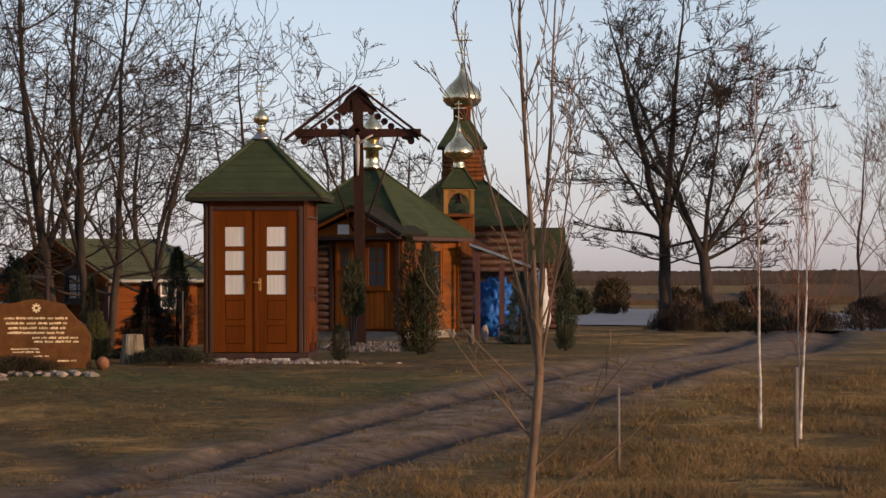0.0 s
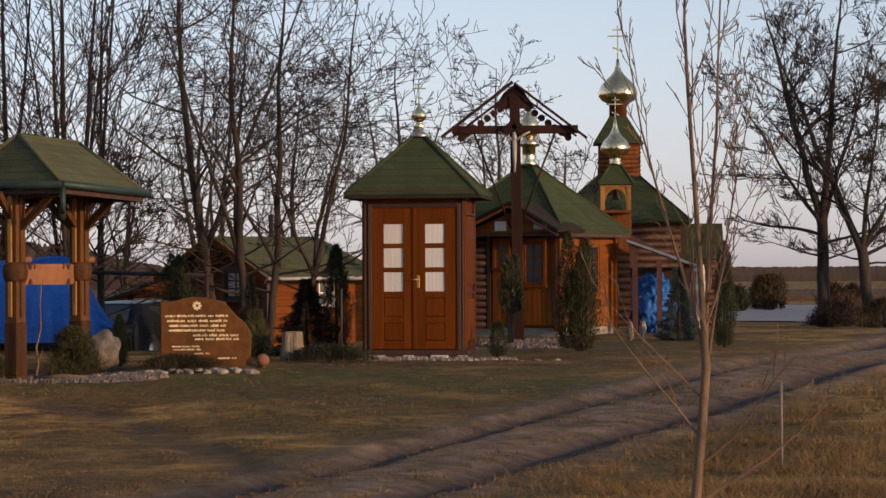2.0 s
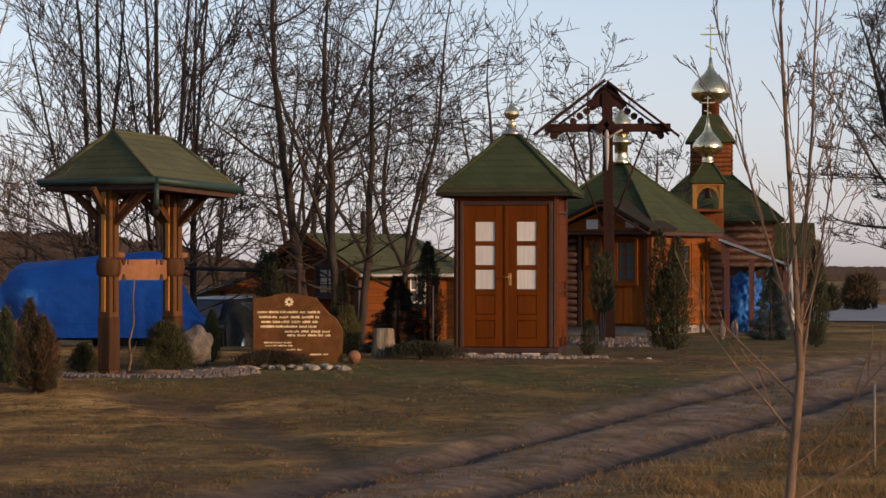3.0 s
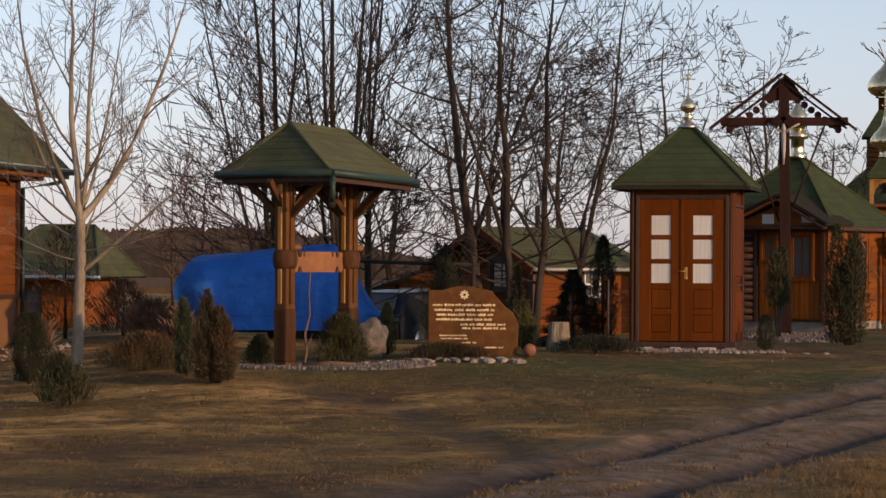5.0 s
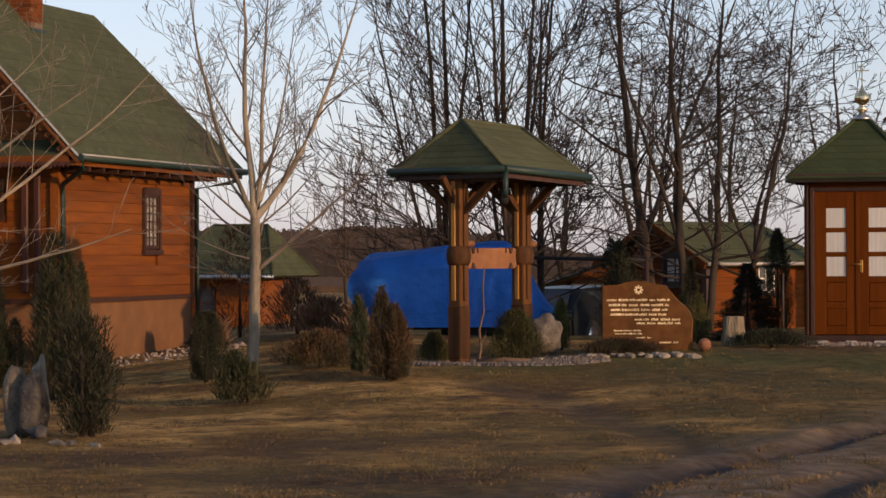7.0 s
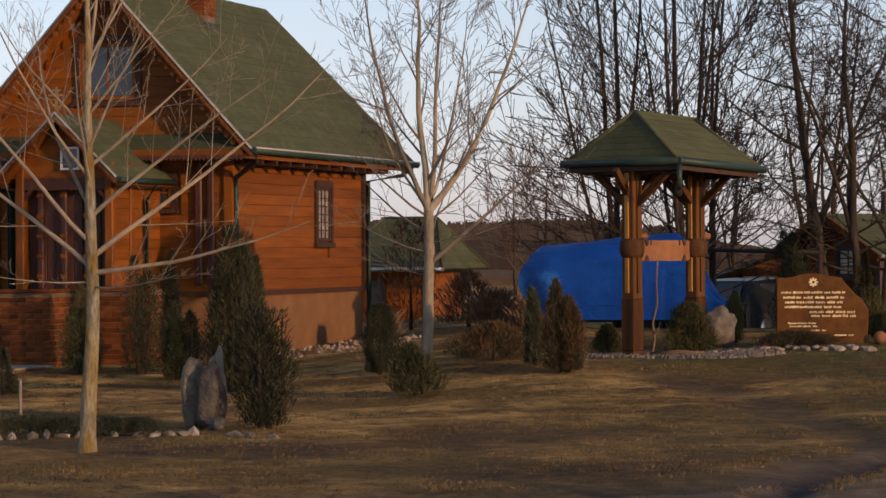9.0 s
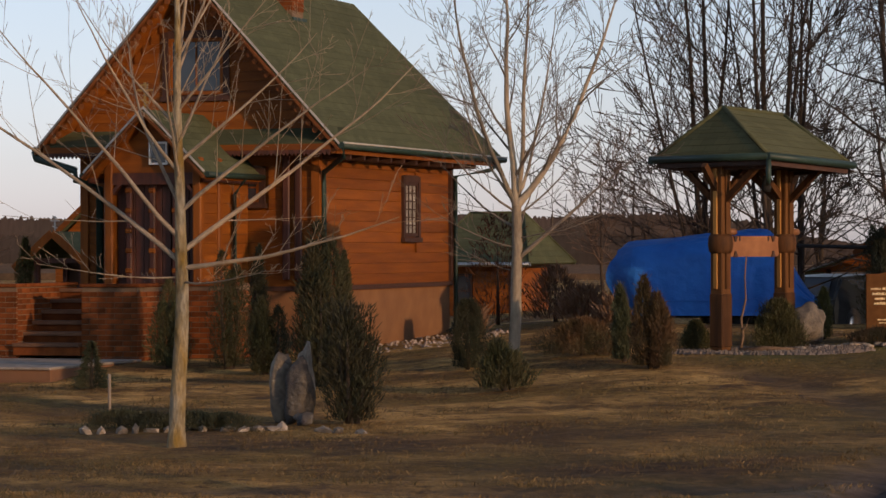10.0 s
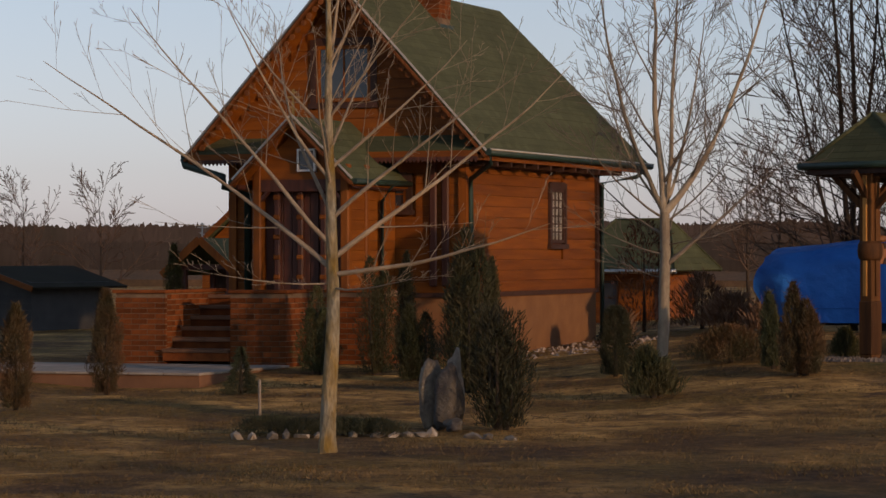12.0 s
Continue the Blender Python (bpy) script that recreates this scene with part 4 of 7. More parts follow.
def build_chapel():
    c = thing("chapel", -0.778, 54.26, 0.62, 64.5, "orange timber chapel with green hipped roof and gilded lantern", "chapel")
    # near corner at the origin, right wall along +x, left wall along +y
    w, h = 2.46, 1.87
    part("plinth", box(0.02, w, 0.02, w, -0.2, 0.06), CONCRETE, c)
    body = part("core_wall", box(0.03, w - 0.03, 0.03, w - 0.03, 0.05, h), WOOD, c)
    planks(body, (0.03, 0.03), (w - 0.03, 0.03), 0.06, h, 0.13, WOOD, [(0.85, 1.80, 0.55, 1.70)])
    planks(body, (0.03, w - 0.03), (0.03, 0.03), 0.06, h, 0.13, WOODV, [(0.25, 2.05, 0.0, 1.72)])
    for x, y in ((0, 0), (w, 0), (0, w)):
        part("corner_board", box(x - 0.06, x + 0.06, y - 0.06, y + 0.06, 0, h), WOOD, c)
    window(c, Matrix.Translation((0.98, -0.012, 0.66)), 0.70, 0.98, 2, 3, WOODV, GLASS, casing=WOOD, cw=0.07)
    # two glazed doors and a strip of dark logs on the left wall
    mdoor = Matrix.Translation((-0.012, 1.95, 0)) @ Matrix.Rotation(radians(-90), 4, "Z")
    for x, wd, g0, gw, z0, gh, gr in ((0.56, 0.46, 0.10, 0.27, 1.22, 0.46, 2), (1.09, 0.77, 0.17, 0.42, 0.88, 0.80, 3)):
        leaf = part("door_leaf", box(x, x + wd, -0.03, 0.02, 0.10, 1.76, mdoor), DOORWOOD, c)
        n = int(wd / 0.11)
        for j in range(n):
            part("door_board", box(x + 0.03 + j * (wd - 0.06) / n, x + 0.022 + (j + 1) * (wd - 0.06) / n, -0.045, -0.028, 0.12, z0 - 0.06, mdoor), DOORWOOD, leaf)
        window(leaf, mdoor @ Matrix.Translation((x + g0, -0.034, z0)), gw, gh, 2, gr, DOORWOOD, CLEARGLASS, 0.035, casing=DOORWOOD, cw=0.05)
    for x in (0.47, 1.025, 1.87):
        part("door_post", box(x, x + 0.07, -0.07, 0.02, 0.05, 1.80, mdoor), DARK, c)
    log_wall(body, (-0.02, 2.40), (-0.02, 1.50), 0.06, h, 0.065, DARK)
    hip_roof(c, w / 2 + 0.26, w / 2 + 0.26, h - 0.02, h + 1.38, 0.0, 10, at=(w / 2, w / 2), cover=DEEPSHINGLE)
    part("eave_board", box(-0.24, w + 0.24, -0.25, -0.225, h - 0.10, h + 0.0), DARK, c)
    part("eave_board", box(-0.25, -0.225, -0.22, w + 0.24, h - 0.10, h + 0.0), DARK, c)
    # small gable over the doors
    ya, yl, yr = 0.68, 1.94, -0.30
    g = part("porch_gable", slab([(-0.42, yr + 0.14, h - 0.02), (-0.42, yl - 0.14, h - 0.02), (-0.42, ya, h + 0.40)], 0.04), WOOD, c)
    for y_ in (yr, yl):
        q = [(-0.66, y_, h - 0.02), (0.50, y_, h - 0.02), (0.50, ya, h + 0.52), (-0.66, ya, h + 0.52)]
        part("porch_roof", slab(q if y_ > ya else q[::-1], 0.06), DARKSHINGLE, g)
        part("barge_board", beam((-0.67, y_, h - 0.07), (-0.67, ya, h + 0.47), 0.03, 0.15, up=(1, 0, 0)), DARK if y_ < ya else DOORWOOD, g)
    part("hood_soffit", box(-0.62, -0.44, yr + 0.08, yl - 0.08, h - 0.08, h - 0.03), DARK, g)
    part("name_plate", box(-0.475, -0.462, 0.86, 1.10, h + 0.02, h + 0.20), WHITE, g, "small white plate")
    part("name_plate", box(-0.475, -0.462, 0.0, 0.28, h + 0.04, h + 0.15), ZINC, g, "small grey plate")
    # lantern, dome and cross on the roof point
    def turned(prof, n=14):
        bm = lathe(prof, n, z0=h + 1.30)
        bmesh.ops.translate(bm, verts=bm.verts[:], vec=(w / 2, w / 2, 0))
        return bm
    lan = part("lantern", turned([(0.20, 0), (0.13, 0.08), (0.13, 0.36), (0.21, 0.38), (0.21, 0.46), (0.14, 0.50), (0.13, 0.56)]), GOLD, c, "gilded sheet lantern")
    part("cupola", turned([(0.10, 0.52), (0.17, 0.62), (0.20, 0.74), (0.17, 0.86), (0.08, 0.98), (0.02, 1.12), (0.012, 1.25)]), GOLD, lan, "gilded onion cupola")
    k = cross3(lan, h + 2.45, 0.42, GOLD, 0.02)
    k.matrix_basis = Matrix.Translation((w / 2, w / 2, 0)) @ Matrix.Rotation(radians(-64.5), 4, "Z")
    return c


build_chapel()


# ---- log church with tower ----
def build_church():
    Y = 74.0
    c = thing("log_church", 0.52, Y, 0.30, 0, "dark log church with green roofs and gilded onion domes", "church")
    hw, h = 1.55, 2.72
    body = part("core_wall", box(-hw + 0.08, hw - 0.08, 0.08, 4.0, 0, h), DARK, c)
    # dark brown logs; the front's extra darkness is eave and tree shade in colour
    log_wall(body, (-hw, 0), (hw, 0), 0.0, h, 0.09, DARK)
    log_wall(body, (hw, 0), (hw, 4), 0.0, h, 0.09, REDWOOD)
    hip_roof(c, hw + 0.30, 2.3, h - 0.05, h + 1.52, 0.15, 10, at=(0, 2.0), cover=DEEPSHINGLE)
    t = part("tower", box(-0.50, 0.50, 1.5, 2.5, h + 0.5, h + 2.1), REDWOOD, c)
    log_wall(t, (-0.53, 1.47), (0.53, 1.47), h + 0.8, h + 2.06, 0.055, REDTIMBER)
    log_wall(t, (0.53, 1.47), (0.53, 2.53), h + 0.8, h + 2.06, 0.055, REDTIMBER)
    bm = bmesh.new()
    for (ax, ay), (bx2, by2) in (((-1, -1), (1, -1)), ((1, -1), (1, 1)), ((1, 1), (-1, 1)), ((-1, 1), (-1, -1))):
        slab([(ax * 0.66, 2 + ay * 0.66, h + 2.02), (bx2 * 0.66, 2 + by2 * 0.66, h + 2.02), (bx2 * 0.23, 2 + by2 * 0.23, h + 2.74), (ax * 0.23, 2 + ay * 0.23, h + 2.74)], 0.04, bm)
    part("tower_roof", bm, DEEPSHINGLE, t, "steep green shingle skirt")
    def turned(prof, z, n=20):
        b = lathe(prof, n, z0=z)
        bmesh.ops.translate(b, verts=b.verts[:], vec=(0, 2, 0))
        return b
    drum = part("drum", turned([(0.23, 0), (0.23, 0.38), (0.30, 0.40), (0.30, 0.45)], h + 2.66, 12), REDTIMBER, t)
    dome = part("dome", turned([(0.30, 0), (0.42, 0.06), (0.50, 0.16), (0.516, 0.25), (0.49, 0.37), (0.41, 0.51), (0.29, 0.63), (0.175, 0.74), (0.10, 0.85), (0.06, 0.97), (0.035, 1.16)], h + 3.10, 28), GOLD, drum, "gilded onion dome")
    k = cross3(dome, h + 4.22, 0.92, GOLD, 0.036)
    k.location = (0, 2, 0)
    # low annex with a green roof
    a = part("annex_wall", box(hw + 0.1, hw + 1.0, 0.6, 3.0, 0, 1.75), REDWOOD, c)
    log_wall(a, (hw + 0.1, 0.6), (hw + 1.0, 0.6), 0, 1.75, 0.08, REDWOOD)
    part("annex_roof", slab([(hw + 0.05, 0.45, 1.72), (hw + 1.15, 0.45, 1.72), (hw + 1.15, 1.8, 2.64), (hw + 0.05, 1.8, 2.64)], 0.05), DEEPSHINGLE, a)
    return c


build_church()


def build_belfry():
    b = thing("bell_arch", 0.355, 62.0, 2.7, 0, "small timber belfry with arched opening and gilded dome", "belfry")
    for x in (-0.28, 0.28):
        for y in (0, 0.56):
            part("post", box(x - 0.045, x + 0.045, y - 0.045, y + 0.045, 0.30, 0.90), BELLWOOD, b)
    for y in (0, 0.56):
        bm = bmesh.new()
        for i in range(8):
            a0, a1 = math.pi * i / 8, math.pi * (i + 1) / 8
            p, q = Vector((0.24 * math.cos(a0), y, 0.58 + 0.24 * math.sin(a0))), Vector((0.24 * math.cos(a1), y, 0.58 + 0.24 * math.sin(a1)))
            beam(p, q, 0.05, 0.07, bm, up=(0, 1, 0))
        for sx in (-1, 1):
            slab([(sx * 0.24, y - 0.02, 0.62), (sx * 0.24, y - 0.02, 0.85), (sx * 0.04, y - 0.02, 0.85)][::sx], 0.03, bm)
        part("arch", bm, BELLWOOD, b)
    part("sill", box(-0.33, 0.33, -0.06, 0.62, 0.28, 0.34), REDTIMBER, b)
    part("top_beam", box(-0.335, 0.335, -0.06, 0.62, 0.84, 0.90), BELLWOOD, b)
    bell = part("bell", lathe([(0.11, 0.30), (0.085, 0.34), (0.065, 0.45), (0.03, 0.52)], 12), DARK, b)
    bell.location = (0, 0.28, 0.27)
    part("wall_panel", box(-0.34, 0.34, 0.62, 0.66, -0.6, 0.30), REDTIMBER, b)
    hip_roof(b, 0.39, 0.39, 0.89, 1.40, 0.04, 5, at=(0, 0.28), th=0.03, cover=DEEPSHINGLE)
    def turned(prof, z):
        q = lathe(prof, 18, z0=z)
        bmesh.ops.translate(q, verts=q.verts[:], vec=(0, 0.3, 0))
        return q
    neck = part("neck", turned([(0.16, 0), (0.12, 0.05), (0.12, 0.20), (0.17, 0.23)], 1.33), GOLD, b)
    d = part("dome", turned([(0.18, 0), (0.27, 0.04), (0.32, 0.12), (0.31, 0.20), (0.25, 0.30), (0.15, 0.40), (0.085, 0.50), (0.045, 0.64), (0.02, 0.80)], 1.53), GOLD, neck, "gilded dome with a drawn-out point")
    k = cross3(d, 2.26, 0.52, GOLD, 0.024)
    k.location = (0, 0.3, 0)
    # timber frame under it, leaning roof edge beside it
    for x in (-0.34, 0.34):
        part("leg", beam((x * 1.2, 0.3, -2.2), (x, 0.3, -0.3), 0.12, 0.12, up=(0, 1, 0)), REDWOOD, b)
    part("strut", beam((-0.7, 0.2, 0.35), (0.95, 0.2, -0.6), 0.10, 0.16, up=(0, 1, 0)), REDWOOD, b)
    return b


build_belfry()


def build_leanto():
    s = thing("lean_to", 1.3, 56.5, 0.5, 0, "low timber lean-to with sheet metal roof edge beside the chapel", "lean-to")
    part("roof_sheet", slab([(-0.75, -0.6, 1.84), (0.55, -0.6, 1.36), (0.55, 1.6, 1.36), (-0.75, 1.6, 1.84)], 0.04), SHINGLE, s)
    part("roof_edge", beam((-0.78, -0.62, 1.83), (0.56, -0.62, 1.34), 0.05, 0.035, up=(0, 1, 0)), ZINC, s)
    for x in (-0.62, -0.15, 0.5):
        part("post", box(x - 0.05, x + 0.05, -0.55, -0.45, -0.05, 1.66 - 0.36 * (x + 0.7)), REDWOOD, s)
    part("back_boarding", box(-0.7, 0.5, 1.45, 1.5, 0, 1.3), DARK, s)
    return s


build_leanto()


# ---- wooden cabin ----
def build_cabin():
    c = thing("cabin", -5.79, 50.0, 0.66, 50, "small orange timber cabin with green gable roof", "cabin")
    # near corner at the origin; gable to the left (+y), long side to the right (+x)
    L, W, h = 2.45, 2.2, 1.12
    body = part("core_wall", box(0.02, L, 0.02, W, -0.35, h), CABINWOOD, c)
    planks(body, (0.02, 0.02), (L, 0.02), -0.24, h, 0.12, CABINWOOD, [(1.15, 1.65, 0.45, 1.0)])
    planks(body, (0.02, W), (0.02, 0.02), -0.24, h, 0.12, CABINWOOD, [(1.20, 1.80, 0.60, 1.12)])
    part("gable", slab([(0.0, W, h), (0.0, 0, h), (0.0, W / 2, h + 0.55)], 0.06), CABINWOOD, c)
    for x, y in ((0, 0), (L, 0), (0, W)):
        part("corner_board", box(x - 0.06, x + 0.06, y - 0.06, y + 0.06, -0.3, h), DARK, c)
    e = 0.35
    r1 = slab([(-e, -e, h - 0.13), (L + e, -e, h - 0.13), (L + e - 0.5, W / 2, h + 0.62), (-e, W / 2, h + 0.62)], 0.05)
    roof = part("roof", r1, SHINGLE, c)
    part("roof_back", slab([(L + e, W + e, h - 0.13), (-e, W + e, h - 0.13), (-e, W / 2, h + 0.62), (L + e - 0.5, W / 2, h + 0.62)], 0.05), SHINGLE, c)
    part("hip_end", slab([(L + e, -e, h - 0.13), (L + e, W + e, h - 0.13), (L + e - 0.5, W / 2, h + 0.62)], 0.05), SHINGLE, c)
    courses(roof, (-e, -e, h - 0.13), (L + e, -e, h - 0.13), (L + e - 0.5, W / 2, h + 0.62), (-e, W / 2, h + 0.62), 9, SHINGLE)
    gutter(c, (-e, -e - 0.03, h - 0.13), (L + e, -e - 0.03, h - 0.13), 0.032, PALEZINC)
    for y0, y1 in ((-e, W / 2), (W + e, W / 2)):
        part("barge_board", beam((-e - 0.01, y0, h - 0.16), (-e - 0.01, y1, h + 0.59), 0.12, 0.03, up=(1, 0, 0)), CABINWOOD, c)
    mg = Matrix.Translation((-0.07, 0.96, 0.64)) @ Matrix.Rotation(radians(-90), 4, "Z")
    window(c, mg, 0.52, 0.50, 2, 3, DARK, CURTAIN, 0.045, casing=DARK, cw=0.06)
    window(c, Matrix.Translation((1.2, -0.012, 0.48)), 0.42, 0.5, 2, 2, WHITE, CLEARGLASS, 0.04, casing=DARK, cw=0.06)
    part("chimney_pipe", tube([(1.15, W / 2, h + 0.55), (1.15, W / 2, h + 1.02)], 0.045, 8), RUBBER, c, "dark flue pipe")
    return c


build_cabin()
# ---- house with porch and brick stair ----
def brick_wall(parent, x0, x1, y, z0, z1, depth=0.24, pick=True):
    """Running-bond brickwork facing -y, with every brick a piece; joints recessed."""
    bl, bh, j = 0.25, 0.066, 0.012
    core = part("mortar_core", box(x0 + 0.006, x1 - 0.006, y + 0.008, y + depth, z0, z1), MORTAR, parent)
    n = int((z1 - z0) / (bh + j))
    rng = random.Random(int(abs(x0) * 91))
    for i in range(n):
        z = z0 + i * (bh + j)
        x = x0 - (0.131 if i % 2 else 0.0)
        while x < x1 - 0.02:
            a, b = max(x, x0), min(x + bl, x1)
            if b - a > 0.03:
                if (a, b) == (x, x + bl):
                    piece("brick", BRICK_MESH, core, (x, y - rng.uniform(0, 0.005), z))
                else:
                    piece("brick", BRICK_MESH, core, (a, y - rng.uniform(0, 0.005), z), scale=((b - a) / bl, 1, 1))
            x += bl + j
    return core


def brick_side(parent, x, y0, y1, z0, z1, depth=0.24):
    """Running-bond brickwork facing +x, from y0 to y1."""
    bl, bh, j = 0.25, 0.066, 0.012
    core = part("mortar_core", box(x - depth, x - 0.008, y0 + 0.004, y1, z0, z1), MORTAR, parent)
    for i in range(int((z1 - z0) / (bh + j))):
        y = y0 - (0.131 if i % 2 else 0.0)
        while y < y1 - 0.02:
            a, b = max(y, y0), min(y + bl, y1)
            if b - a > 0.03:
                piece("brick", BRICK_MESH, core, (x, a, z0 + i * (bh + j)), radians(90), ((b - a) / bl, 1, 1))
            y += bl + j
    return core


BRICK_MESH = mesh_of("brick", box(0, 0.25, 0, 0.05, 0, 0.066, bevel=0.004), BRICK)


def valance(parent, a, b, z, drop, pitch, material):
    """A sawn wooden fringe under an eave, from a to b."""
    a, b = Vector((*a, z)), Vector((*b, z))
    n = max(2, int((b - a).length / pitch))
    bm = bmesh.new()
    d = (b - a) / n
    nrm = Vector((d.y, -d.x, 0)).normalized() * 0.012
    for i in range(n):
        p = a + d * i
        pts = [p, p + d * 0.98, p + d * 0.98 - Vector((0, 0, drop * 0.5)), p + d * 0.5 - Vector((0, 0, drop)), p + d * 0.02 - Vector((0, 0, drop * 0.5))]
        f = [bm.verts.new(q + nrm) for q in pts]
        g = [bm.verts.new(q - nrm) for q in pts]
        bm.faces.new(f)
        bm.faces.new(g[::-1])
        for k in range(5):
            bm.faces.new((f[k], g[k], g[(k + 1) % 5], f[(k + 1) % 5]))
    return tagged(part("sawn_valance", bm, material, parent), kind="stuff")


def build_house():
    h = thing("house", -14.82, 42.0, 0.16, -2.0, "orange timber house with steep green roof and gabled porch", "house")
    # near right corner of the walls at the origin; gable along -x, long side along +y
    W, L, P, E = 3.9, 6.4, 1.02, 3.21
    part("plinth", box(-W, 0, 0, L, -0.2, P - 0.05), PLASTER, h, "brown rendered plinth")
    body = part("core_wall", box(-W + 0.04, -0.04, 0.04, L - 0.04, P - 0.05, E), WOOD, h)
    part("sill_board", box(-0.02, 0.055, -0.05, L + 0.02, P - 0.07, P + 0.0), DARK, h)
    part("sill_board", box(-W - 0.02, -0.02, -0.055, 0.02, P - 0.07, P + 0.0), DARK, h)
    planks(body, (-0.03, 0.0), (-0.03, L), P, E, 0.165, WOOD, [(3.92, 4.66, 1.66, 2.78)])
    planks(body, (-W, 0.03), (0.0, 0.03), P, E, 0.165, WOOD, [(2.5, 3.1, 2.25, 2.85)])
    for x, y in ((0, 0), (0, L), (-W, 0)):
        part("corner_board", box(x - 0.075, x + 0.055, y - 0.055, y + 0.075, P, E), DARK if y else WOODV, h)
    # gable above the eaves
    xm, A = -W / 2, 5.95
    gable = part("gable_wall", slab([(-W - 0.50, 0.0, E - 0.02), (0.50, 0.0, E - 0.02), (xm, 0.0, A - 0.12)], 0.08), WOOD, h)
    n = 15
    for i in range(n):
        z0, z1 = E + 0.22 + (A - E - 0.45) * i / n, E + 0.22 + (A - E - 0.45) * (i + 1) / n
        half = (W / 2 + 0.50) * (A - 0.14 - z1) / (A - 0.14 - E)
        runs = [(xm - half, xm + half)]
        if z0 < 4.90 and z1 > 3.94 and half > 0.6:
            runs = [(xm - half, xm - 0.60), (xm + 0.46, xm + half)]
        for a, b in runs:
            if b > a + 0.05:
                part("plank", box(a, b, -0.035, -0.003, z0 + 0.001, z1 - 0.002, bevel=0.003), WOOD, gable)
    window(h, Matrix.Translation((xm - 0.50, -0.02, 4.0)), 0.92, 0.88, 2, 1, WOODV, GLASS, 0.055, casing=DARK, cw=0.10)
    # main roof: eaves along the sides, clipped hip at the far end
    fr, bk = -0.55, L + 1.3
    ez = E - 0.02
    R, Lr = (0.58, fr, ez), (0.58, bk, ez)
    ridge0, ridge1 = (xm, fr, A), (xm, L + 0.5, A)
    roof = part("roof", slab([R, Lr, ridge1, ridge0], 0.07), SHINGLE, h, "steep green bitumen shingle roof")
    courses(roof, R, Lr, ridge1, ridge0, 20, SHINGLE)
    part("roof_back", slab([(-W - 0.58, bk, ez), (-W - 0.58, fr, ez), ridge0, ridge1], 0.07), SHINGLE, h)
    part("hip_end", slab([Lr, (-W - 0.58, bk, ez), ridge1], 0.07), SHINGLE, h)
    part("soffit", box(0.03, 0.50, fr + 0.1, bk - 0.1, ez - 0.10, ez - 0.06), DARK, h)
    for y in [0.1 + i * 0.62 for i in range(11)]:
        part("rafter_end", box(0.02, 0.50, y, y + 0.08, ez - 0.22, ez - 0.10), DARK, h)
    part("eave_board", box(0.50, 0.535, fr, bk, ez - 0.15, ez - 0.02), WOOD, h)
    gutter(h, (0.61, fr - 0.02, ez - 0.03), (0.61, bk, ez - 0.03), 0.055)
    part("gutter_lip", tube([(0.655, fr - 0.02, ez + 0.01), (0.655, bk, ez + 0.01)], 0.016, 6), PALEZINC, h)
    part("downpipe", tube([(0.61, bk - 0.25, ez - 0.05), (0.5, bk - 0.5, ez - 0.22), (0.09, L + 0.08, ez - 0.34), (0.09, L + 0.08, 0.1)], 0.04, 8), GUTTER, h)
    part("downpipe", tube([(0.61, fr + 0.1, ez - 0.05), (0.60, fr + 0.1, ez - 0.2), (0.12, -0.02, ez - 0.42), (0.09, 0.06, ez - 0.6), (0.09, 0.06, 0.1)], 0.04, 8), GUTTER, h)
    # verges with sawn trim
    for sx, ex in ((1, 0.58), (-1, -W - 0.58)):
        a, b = Vector((ex, fr - 0.02, ez - 0.10)), Vector((xm, fr - 0.02, A - 0.10))
        v = part("barge_board", beam(a, b, 0.035, 0.13, up=(0, 1, 0)), REDTIMBER, h)
        n = 26
        bm = bmesh.new()
        for i in range(n):
            p = a.lerp(b, (i + 0.5) / n) - Vector((sx * 0.050, 0, 0.060))
            q = lathe([(0.05, -0.012), (0.05, 0.012)], 6)
            bmesh.ops.rotate(q, verts=q.verts[:], matrix=Matrix.Rotation(radians(90), 3, "X"))
            bmesh.ops.translate(q, verts=q.verts[:], vec=p)
            me = bpy.data.meshes.new("tmp")
            q.to_mesh(me)
            bm.from_mesh(me)
            q.free()
            bpy.data.meshes.remove(me)
        tagged(part("sawn_trim", bm, REDTIMBER, v), kind="stuff")
        part("verge_flashing", beam(a + Vector((0, -0.01, 0.095)), b + Vector((0, -0.01, 0.095)), 0.03, 0.012, up=(0, 1, 0)), PALEZINC, v, "pale metal verge flashing")
        q = [(ex, fr + 0.02, ez - 0.095), (ex, 0.0, ez - 0.095), (xm, 0.0, A - 0.095), (xm, fr + 0.02, A - 0.095)]
        part("verge_soffit", slab(q if sx > 0 else q[::-1], 0.02), WOOD, h)
    # pent roof across the gable at eave height
    for x0, x1 in ((-W - 0.45, -2.62), (-1.62, 0.45)):
        part("pent_roof", slab([(x0, fr - 0.03, ez + 0.02), (x1, fr - 0.03, ez + 0.02), (x1, -0.02, ez + 0.27), (x0, -0.02, ez + 0.27)], 0.05), SHINGLE, h)
        part("pent_board", box(x0, x1, fr - 0.05, fr - 0.02, ez - 0.10, ez + 0.0), WOOD, h)
        valance(h, (x0, fr - 0.04), (x1, fr - 0.04), ez - 0.09, 0.09, 0.065, REDWOOD)
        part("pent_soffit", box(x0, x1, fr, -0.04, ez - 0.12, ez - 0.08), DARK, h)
    part("eave_return", tube([(-W - 0.62, fr, ez - 0.03), (-W - 0.62, L, ez - 0.03)], 0.055, 8), GUTTER, h)
